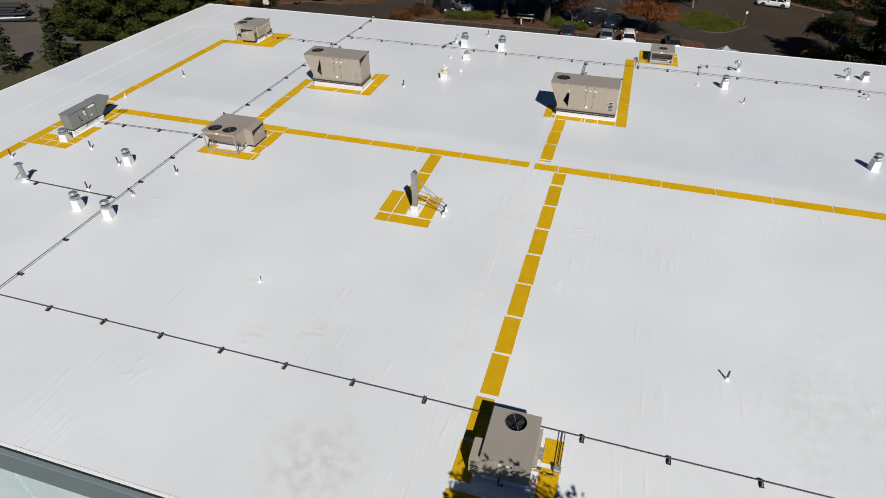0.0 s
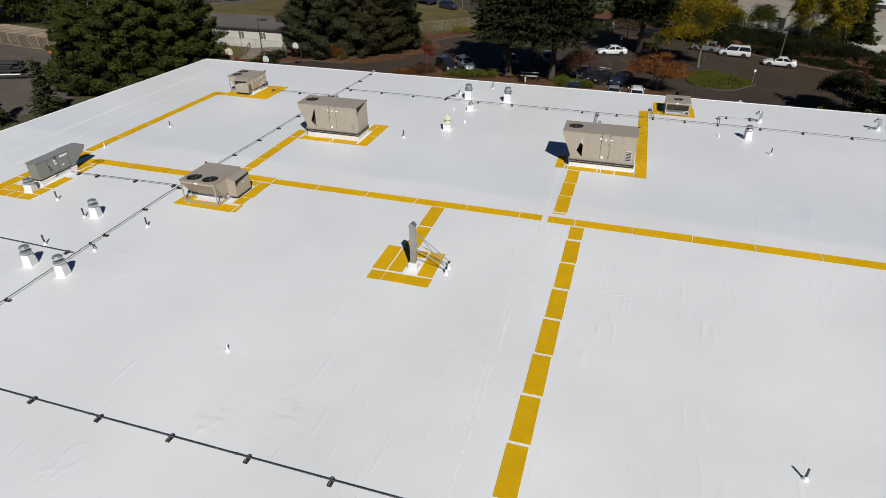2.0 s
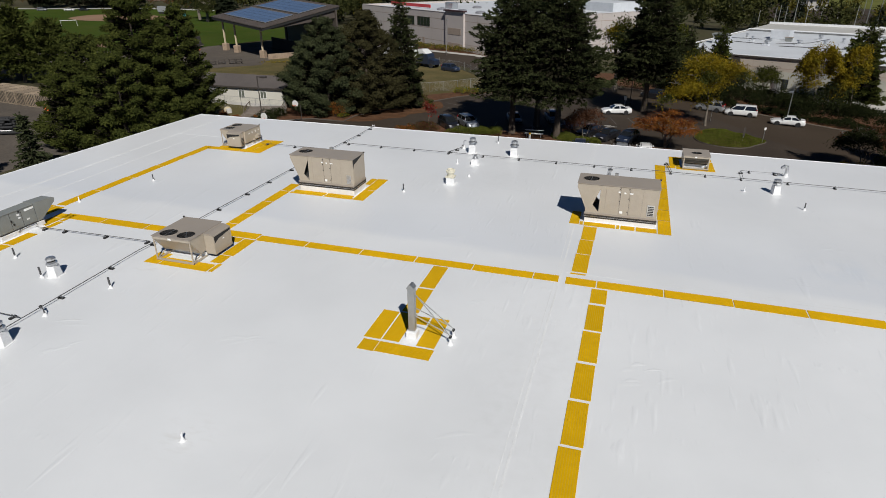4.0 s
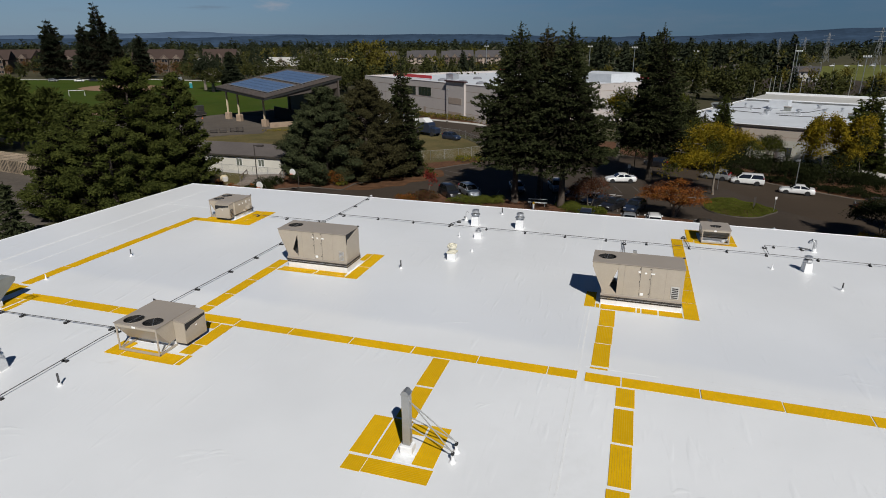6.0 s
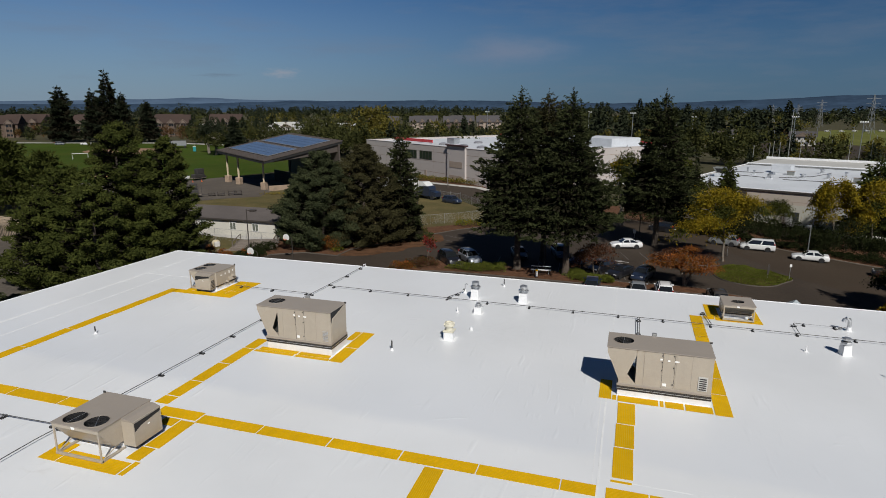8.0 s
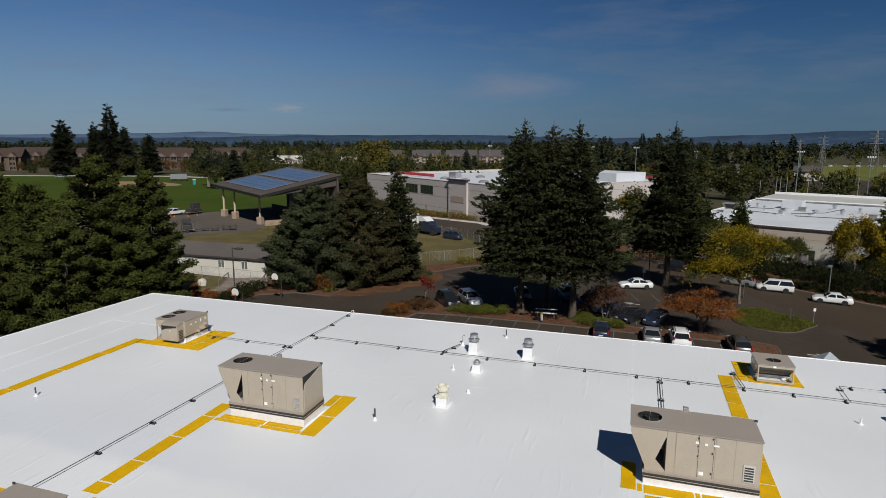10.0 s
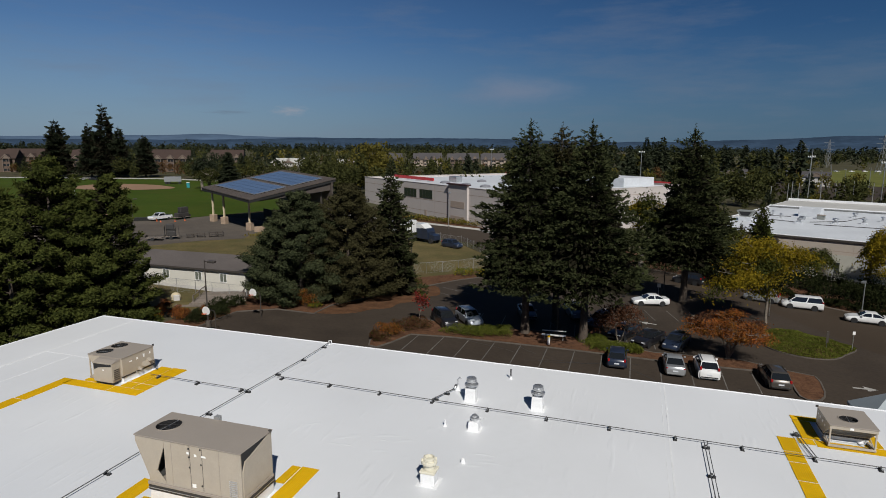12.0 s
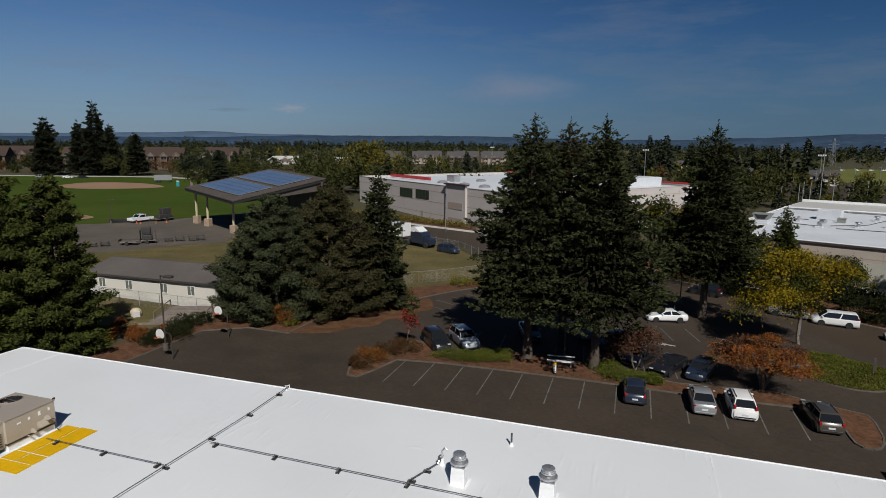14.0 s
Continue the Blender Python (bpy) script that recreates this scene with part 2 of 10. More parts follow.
    for sx, sy, turn, spot, size, lo, hi, tall in ((2.6, 0.42, 8, 0.15, 40, 0.60, 0.76, 0.80), (2.2, 0.40, 33, 0.12, -20, 0.61, 0.77, 0.70)):
        line = spread(cloud(1.0, 1.0, sx, sy, turn), lo, hi)
        height = maths("ADD", height, maths("MULTIPLY", maths("MULTIPLY", line, spread(cloud(spot, 3, 1, 1, size), 0.49, 0.60)), tall))
    rows = maths("ABSOLUTE", maths("SUBTRACT", maths("FRACT", maths("MULTIPLY", axes.outputs["Y"], 0.328), 0.0), 0.5), 0.0)
    ticks = maths("MULTIPLY", spread(cloud(1.0, 1.0, 4.0, 1.5, 2), 0.56, 0.72), spread(rows, 0.10, 0.03))
    height = maths("ADD", height, maths("MULTIPLY", maths("MULTIPLY", ticks, spread(cloud(0.14, 3, 1, 1, 15), 0.50, 0.62)), 0.55))
    height = maths("ADD", height, maths("MULTIPLY", cloud(7.0, 4), 0.07))
    n = t.nodes.new("ShaderNodeBump")
    n.inputs["Strength"].default_value, n.inputs["Distance"].default_value = 0.45, 0.03
    link(height, n.inputs["Height"])
    link(n.outputs["Normal"], b.inputs["Normal"])
    return m


def glass_material(name, color=(0.02, 0.025, 0.03), rough=0.06):
    m = bpy.data.materials.new(name)
    m.use_nodes = True
    b = m.node_tree.nodes["Principled BSDF"]
    b.inputs["Base Color"].default_value = color + (1,)
    b.inputs["Roughness"].default_value = rough
    b.inputs["Specular IOR Level"].default_value = 0.8
    b.inputs["Coat Weight"].default_value = 0.5
    b.inputs["Coat Roughness"].default_value = 0.03
    return m


def paint(name, color, flake=0.0):
    m = material(name, color, rough=0.32, metal=flake, vary=0.05, scale=2.0, fine=60, bump=0, spec=0.5)
    b = m.node_tree.nodes["Principled BSDF"]
    b.inputs["Coat Weight"].default_value, b.inputs["Coat Roughness"].default_value = 0.8, 0.05
    return m


M = {}
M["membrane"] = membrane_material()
M["flashing"] = material("white_flashing", (0.76, 0.765, 0.77), rough=0.55, vary=0.06, scale=1.2, fine=9, bump=0.25, depth=0.02, tint=(0.55, 0.54, 0.5), amount=0.25)
M["lap"] = material("membrane_lap", (0.72, 0.73, 0.735), rough=0.5, vary=0.06, scale=0.6, fine=12, bump=0.2, world_space=True, tint=(0.6, 0.59, 0.56), amount=0.35)
M["pad"] = material("yellow_walkway", (0.61, 0.355, 0.001), rough=0.8, spec=0.1, vary=0.06, scale=1.1, fine=35, bump=0.2, depth=0.004, tint=(0.53, 0.315, 0.006), amount=0.5, lone=0.05, world_space=True)
M["groove"] = material("walkway_groove", (0.55, 0.33, 0.004), rough=0.7, vary=0.12, scale=1.1, fine=35, bump=0.1, world_space=True)
M["unit"] = material("beige_grey_sheet_metal", (0.385, 0.335, 0.268), rough=0.42, vary=0.05, scale=0.9, fine=14, bump=0.04, depth=0.01, tint=(0.335, 0.29, 0.232), amount=0.4)
M["unit_top"] = material("weathered_unit_lid", (0.300, 0.262, 0.222), rough=0.5, vary=0.03, scale=0.5, fine=11, bump=0.03, depth=0.01, tint=(0.275, 0.240, 0.203), amount=0.35)
M["unit_grey"] = material("dark_grey_sheet_metal", (0.215, 0.225, 0.21), rough=0.45, vary=0.07, scale=0.9, fine=14, bump=0.05, tint=(0.18, 0.18, 0.17), amount=0.4)
M["rail"] = material("dark_base_rail", (0.035, 0.032, 0.03), rough=0.6, vary=0.2, scale=2, fine=20)
M["coil"] = material("condenser_fins", (0.11, 0.11, 0.105), rough=0.5, metal=0.4, vary=0.2, scale=3, fine=80, bump=0.5, depth=0.006)
M["void"] = material("dark_inside", (0.012, 0.012, 0.013), rough=0.7, vary=0.3, scale=3, fine=20, bump=0)
M["fan"] = material("fan_blade_grey", (0.04, 0.042, 0.046), rough=0.4, metal=0.5, vary=0.2)
M["galv"] = material("galvanised_steel", (0.58, 0.59, 0.60), rough=0.30, metal=0.78, vary=0.16, scale=5, fine=30, bump=0.06, tint=(0.36, 0.365, 0.37), amount=0.5)
M["flue"] = material("brushed_flue_steel", (0.42, 0.425, 0.42), rough=0.42, metal=0.75, vary=0.08, scale=3, fine=30, bump=0.05)
M["pipe"] = material("steel_gas_pipe", (0.085, 0.085, 0.086), rough=0.5, metal=0.2, vary=0.25, scale=1.4, fine=18, bump=0.1, tint=(0.075, 0.066, 0.058), amount=0.4)
M["conduit"] = material("grey_conduit", (0.36, 0.36, 0.35), rough=0.45, metal=0.4, vary=0.15, scale=2, fine=20)
M["block"] = material("black_rubber_block", (0.022, 0.022, 0.023), rough=0.85, vary=0.25, scale=6, fine=40, bump=0.3, lone=0.2)
M["vent_pipe"] = material("dark_vent_pipe", (0.06, 0.06, 0.062), rough=0.6, vary=0.2, scale=5, fine=30)
M["cream"] = material("cream_plastic", (0.62, 0.59, 0.48), rough=0.5, vary=0.06)
M["sticker"] = material("white_sticker", (0.82, 0.82, 0.80), rough=0.4, vary=0.03, bump=0)
M["grille_grey"] = material("pale_grille_paint", (0.47, 0.46, 0.43), rough=0.45, vary=0.05, bump=0)
M["canopy_metal"] = material("pale_blue_grey_sheet", (0.30, 0.34, 0.36), rough=0.5, vary=0.06, scale=0.6, fine=8, bump=0.05)
M["brass"] = material("yellow_gas_valve", (0.45, 0.32, 0.05), rough=0.4, metal=0.5, vary=0.15)
M["red"] = material("red_tag", (0.55, 0.02, 0.02), rough=0.5, vary=0.1)
M["wall_white"] = material("white_wall_paint", (0.72, 0.73, 0.73), rough=0.7, vary=0.05, scale=0.3, fine=8, bump=0.15, world_space=True, tint=(0.6, 0.6, 0.58), amount=0.2)
M["edge"] = material("white_edge_metal", (0.78, 0.785, 0.79), rough=0.4, vary=0.05, scale=0.6, fine=15, bump=0.05, world_space=True)
M["asphalt"] = material("worn_asphalt", (0.0410, 0.0305, 0.0220), rough=0.88, vary=0.20, scale=0.09, fine=3.0, bump=0.35, depth=0.02, tint=(0.050, 0.0375, 0.0270), amount=0.7, world_space=True, spec=0.25)
M["asphalt_new"] = material("street_asphalt", (0.0445, 0.0312, 0.0200), rough=0.88, vary=0.10, scale=0.06, fine=3.0, bump=0.3, depth=0.02, tint=(0.040, 0.0280, 0.0178), amount=0.5, world_space=True, spec=0.25)
M["seal"] = material("crack_filler", (0.03, 0.028, 0.027), rough=0.6, vary=0.2, world_space=True, bump=0)
M["line"] = material("worn_white_line", (0.125, 0.116, 0.105), rough=0.8, vary=0.35, scale=0.5, fine=5, bump=0.1, tint=(0.055, 0.048, 0.042), amount=1.0, world_space=True)
M["arrow_paint"] = material("road_arrow_paint", (0.34, 0.325, 0.30), rough=0.8, vary=0.2, scale=1.2, fine=6, bump=0.1, tint=(0.16, 0.15, 0.135), amount=0.6, world_space=True)
M["kerb"] = material("concrete_kerb", (0.092, 0.078, 0.064), rough=0.85, vary=0.25, scale=0.6, fine=8, bump=0.25, tint=(0.062, 0.048, 0.036), amount=0.6, world_space=True)
M["kerb_pale"] = material("pale_street_kerb", (0.17, 0.14, 0.112), rough=0.85, vary=0.25, scale=0.6, fine=8, bump=0.25, tint=(0.11, 0.09, 0.07), amount=0.6, world_space=True)
M["concrete"] = material("pale_concrete", (0.40, 0.385, 0.355), rough=0.85, vary=0.1, scale=0.3, fine=6, bump=0.2, world_space=True)
M["mulch"] = material("bark_mulch", (0.085, 0.042, 0.024), rough=0.95, vary=0.35, scale=0.8, fine=7, bump=0.9, depth=0.06, tint=(0.15, 0.078, 0.042), amount=0.7, world_space=True, spec=0.1)
M["earth"] = material("dry_ground", (0.066, 0.058, 0.034), rough=0.95, vary=0.25, scale=0.03, fine=1.6, bump=0.5, depth=0.05, tint=(0.050, 0.054, 0.024), amount=0.8, world_space=True, spec=0.1)
M["gravel"] = material("gravel_yard", (0.098, 0.083, 0.069), rough=0.95, vary=0.22, scale=0.10, fine=3, bump=0.5, depth=0.04, tint=(0.076, 0.067, 0.058), amount=0.6, world_space=True, spec=0.1)
M["dry_grass"] = material("dry_grass", (0.112, 0.088, 0.038), rough=0.95, vary=0.25, scale=0.08, fine=2.5, bump=0.7, depth=0.08, tint=(0.066, 0.064, 0.025), amount=0.8, world_space=True, spec=0.1)
M["turf"] = material("green_turf", (0.040, 0.064, 0.010), rough=0.95, vary=0.18, scale=0.03, fine=2.0, bump=0.5, depth=0.05, tint=(0.058, 0.066, 0.014), amount=0.7, world_space=True, spec=0.03)
M["infield"] = material("infield_dirt", (0.235, 0.150, 0.098), rough=0.95, vary=0.1, scale=0.06, fine=3, bump=0.2, world_space=True, spec=0.1)
M["bark"] = material("grey_brown_bark", (0.085, 0.068, 0.054), rough=0.95, vary=0.3, scale=2.0, fine=9, bump=0.9, depth=0.05, spec=0.1)
M["bark_pale"] = material("pale_bark", (0.175, 0.150, 0.122), rough=0.9, vary=0.3, scale=3.0, fine=12, bump=0.7, depth=0.03, spec=0.1)
M["fir"] = leafy("dark_fir_needles", (0.026, 0.031, 0.013), (0.078, 0.086, 0.036), 0.7, through_light=0.04)
M["spruce"] = leafy("blue_green_spruce_needles", (0.034, 0.041, 0.020), (0.074, 0.081, 0.037), 0.7, through_light=0.08)
M["pine"] = leafy("green_pine_needles", (0.038, 0.046, 0.012), (0.082, 0.090, 0.021), 0.8, through_light=0.10)
M["yellow_leaf"] = leafy("yellow_green_leaves", (0.225, 0.160, 0.012), (0.115, 0.112, 0.016), 0.8, through_light=0.25)
M["gold_leaf"] = leafy("golden_leaves", (0.29, 0.20, 0.016), (0.17, 0.155, 0.02), 0.8, through_light=0.25)
M["orange_leaf"] = leafy("rust_orange_leaves", (0.225, 0.072, 0.020), (0.175, 0.105, 0.022), 0.7, through_light=0.2)
M["brown_leaf"] = leafy("brown_red_leaves", (0.085, 0.036, 0.021), (0.10, 0.055, 0.026), 0.7, through_light=0.2)
M["red_leaf"] = leafy("red_leaves", (0.24, 0.032, 0.028), (0.17, 0.06, 0.03), 0.6)
M["green_leaf"] = leafy("deep_green_leaves", (0.044, 0.050, 0.012), (0.084, 0.084, 0.018), 0.7, through_light=0.15)
# the deep shade on street and entrance planting is painted into this colour
M["dark_leaf"] = leafy("dark_shade_toned_leaves", (0.016, 0.020, 0.008), (0.033, 0.038, 0.012), 0.7, through_light=0.05)
# needles coloured near-black to paint the shade inside conifer crowns
M["crown_shade"] = leafy("painted_crown_shade", (0.014, 0.013, 0.008), (0.022, 0.019, 0.011), 0.6, through_light=0.0)
M["hedge_leaf"] = leafy("low_juniper_leaves", (0.095, 0.112, 0.020), (0.15, 0.155, 0.028), 0.8)
M["ground_cover"] = leafy("ground_cover_leaves", (0.094, 0.108, 0.020), (0.142, 0.146, 0.028), 0.7)
M["gold_hedge"] = leafy("golden_hedge_leaves", (0.20, 0.15, 0.03), (0.09, 0.10, 0.02), 0.8)
M["far_leaf"] = leafy("mixed_wood_leaves", (0.037, 0.042, 0.015), (0.078, 0.074, 0.022), 0.7, vary=0.3, through_light=0.1)
M["far_fir"] = leafy("distant_fir_needles", (0.025, 0.031, 0.018), (0.042, 0.047, 0.026), 0.6, through_light=0.08)
M["far_gold"] = leafy("autumn_wood_leaves", (0.125, 0.105, 0.022), (0.085, 0.085, 0.022), 0.6, through_light=0.2)
M["far_rust"] = leafy("rust_wood_leaves", (0.12, 0.06, 0.025), (0.09, 0.075, 0.03), 0.6)
M["tilt_wall"] = material("pinkish_white_tilt_panel", (0.47, 0.425, 0.40), rough=0.8, vary=0.04, scale=0.1, fine=4, bump=0.1, world_space=True)
M["tan_wall"] = material("tan_panel", (0.33, 0.265, 0.215), rough=0.8, vary=0.06, scale=0.2, fine=4, bump=0.1, world_space=True)
M["dark_trim"] = material("dark_maroon_trim", (0.05, 0.022, 0.022), rough=0.6, vary=0.1, world_space=True)
M["red_trim"] = material("red_parapet", (0.42, 0.030, 0.035), rough=0.6, vary=0.06, world_space=True)
M["far_roof"] = material("white_far_roof", (0.54, 0.56, 0.585), rough=0.6, vary=0.08, scale=0.08, fine=1.5, bump=0.1, world_space=True, tint=(0.46, 0.48, 0.50), amount=0.4)
M["cream_wall"] = material("cream_wall", (0.40, 0.345, 0.29), rough=0.8, vary=0.05, scale=0.15, fine=4, bump=0.1, world_space=True)
M["portable_wall"] = material("cream_siding", (0.55, 0.525, 0.46), rough=0.75, vary=0.06, scale=0.3, fine=5, bump=0.1, world_space=True)
M["shingle"] = material("grey_brown_shingle", (0.085, 0.072, 0.066), rough=0.9, vary=0.16, scale=0.2, fine=4, bump=0.5, depth=0.03, world_space=True)
M["brown_roof"] = material("brown_tile_roof", (0.043, 0.026, 0.020), rough=0.9, vary=0.15, scale=0.1, fine=2, bump=0.3, world_space=True)
M["skylight"] = material("smoked_skylight", (0.20, 0.20, 0.215), rough=0.35, vary=0.1, bump=0)
M["grey_roof"] = material("slate_grey_roof", (0.058, 0.053, 0.055), rough=0.85, vary=0.15, scale=0.1, fine=2, bump=0.3, world_space=True)
M["beige_wall"] = material("beige_apartment_wall", (0.105, 0.072, 0.053), rough=0.85, vary=0.1, scale=0.08, fine=2, bump=0, world_space=True)
M["gable_cream"] = material("cream_gable_board", (0.155, 0.118, 0.092), rough=0.8, vary=0.06, scale=0.2, fine=3, bump=0, world_space=True)
M["pale_wall"] = material("pale_house_wall", (0.48, 0.46, 0.43), rough=0.85, vary=0.08, scale=0.08, fine=2, bump=0, world_space=True)
M["white_trim"] = material("white_trim", (0.72, 0.71, 0.69), rough=0.6, vary=0.05, bump=0)
M["dark_metal"] = material("dark_bronze_metal", (0.05, 0.042, 0.036), rough=0.55, vary=0.15, scale=1, fine=10)
M["shelter_roof"] = material("brown_standing_seam", (0.075, 0.061, 0.052), rough=0.55, vary=0.1, scale=0.3, fine=6, bump=0.1)
# the sky's reflection is painted into the cell colour
M["solar"] = material("sky_tinted_solar_cells", (0.085, 0.125, 0.20), rough=0.2, vary=0.08, scale=0.2, fine=2, bump=0, spec=0.8)
M["post_cream"] = material("cream_steel_post", (0.50, 0.42, 0.28), rough=0.6, vary=0.08)
M["stone"] = material("tan_stone_pier", (0.30, 0.22, 0.155), rough=0.9, vary=0.2, scale=1, fine=5, bump=0.5)
M["glass"] = glass_material("dark_window_glass")
M["blind_glass"] = glass_material("glass_over_blind", (0.13, 0.14, 0.115), 0.12)
M["car_glass"] = glass_material("car_glass", (0.012, 0.014, 0.016), 0.04)
M["tyre"] = material("black_tyre", (0.018, 0.018, 0.018), rough=0.8, vary=0.2, scale=8, fine=40)
M["rim"] = material("alloy_rim", (0.45, 0.45, 0.46), rough=0.35, metal=0.8, vary=0.1)
M["black"] = material("black_plastic", (0.02, 0.02, 0.02), rough=0.5, vary=0.2)
M["head_lamp"] = material("clear_lamp_lens", (0.55, 0.56, 0.58), rough=0.15, metal=0.3, vary=0.1)
M["tail_lamp"] = material("red_lamp_lens", (0.30, 0.012, 0.012), rough=0.2, vary=0.1)
M["plate"] = material("plate_white", (0.6, 0.62, 0.65), rough=0.5, vary=0.05)
M["dark_wood"] = material("dark_weathered_timber", (0.052, 0.043, 0.036), rough=0.9, vary=0.3, scale=2, fine=10, bump=0.4, lone=0.2)
M["wood"] = material("weathered_timber", (0.17, 0.14, 0.115), rough=0.9, vary=0.25, scale=2, fine=10, bump=0.4, lone=0.15)
M["fresh_wood"] = material("pale_pallet_timber", (0.30, 0.235, 0.165), rough=0.85, vary=0.25, scale=2, fine=10, bump=0.3, lone=0.25)
M["chain"] = material("galvanised_mesh_wire", (0.30, 0.30, 0.29), rough=0.6, metal=0.4, vary=0.1, bump=0)
M["orange"] = material("orange_plastic", (0.65, 0.12, 0.02), rough=0.6, vary=0.1)
M["teal"] = material("teal_plastic", (0.02, 0.22, 0.24), rough=0.5, vary=0.06, bump=0)
M["pylon"] = material("weathered_galvanised_lattice", (0.24, 0.25, 0.26), rough=0.6, metal=0.3, vary=0.1, bump=0)
M["white_board"] = material("white_backboard", (0.66, 0.66, 0.64), rough=0.5, vary=0.06)
# distance haze is painted into both hill colours
M["hill"] = material("haze_blue_hill", (0.036, 0.060, 0.098), rough=1.0, vary=0.22, scale=0.006, fine=0.03, bump=0, world_space=True, spec=0.0)
M["hill_far"] = material("paler_haze_blue_hill", (0.080, 0.122, 0.185), rough=1.0, vary=0.12, scale=0.004, fine=0.02, bump=0, world_space=True, spec=0.0)

M["brown_spruce"] = leafy("browning_spruce_needles", (0.037, 0.034, 0.015), (0.062, 0.058, 0.026), 0.7, through_light=0.08)
M["recess_shade"] = material("olive_recess_shade", (0.040, 0.040, 0.030), rough=0.7, vary=0.15, scale=0.3, fine=5, bump=0.1)
M["old_roof"] = material("aged_grey_roof", (0.42, 0.41, 0.385), rough=0.8, vary=0.12, scale=0.08, fine=2, bump=0.1, world_space=True)
M["pale_lower"] = material("pale_lower_wall", (0.37, 0.36, 0.31), rough=0.8, vary=0.08, scale=0.3, fine=6, bump=0.1)
M["slope_grass"] = material("sunlit_slope_grass", (0.120, 0.125, 0.035), rough=0.95, vary=0.2, scale=0.03, fine=0.5, bump=0, tint=(0.085, 0.095, 0.03), amount=0.6, world_space=True, spec=0.05)
M["litter"] = material("needle_litter", (0.098, 0.050, 0.026), rough=0.95, vary=0.35, scale=0.9, fine=9, bump=0.5, depth=0.03, tint=(0.075, 0.045, 0.030), amount=0.8, world_space=True, spec=0.05)
M["shelter_black"] = material("black_panel", (0.012, 0.012, 0.012), rough=0.8, vary=0.2, bump=0)
M["fascia_blue"] = material("blue_grey_fascia_paint", (0.165, 0.205, 0.22), rough=0.45, vary=0.05, scale=0.5, fine=8, bump=0.05, world_space=True)
M["panel_cyan"] = material("pale_blue_wall_paint", (0.56, 0.66, 0.68), rough=0.55, vary=0.05, scale=0.4, fine=8, bump=0.05, world_space=True)

from mathutils.geometry import tessellate_polygon


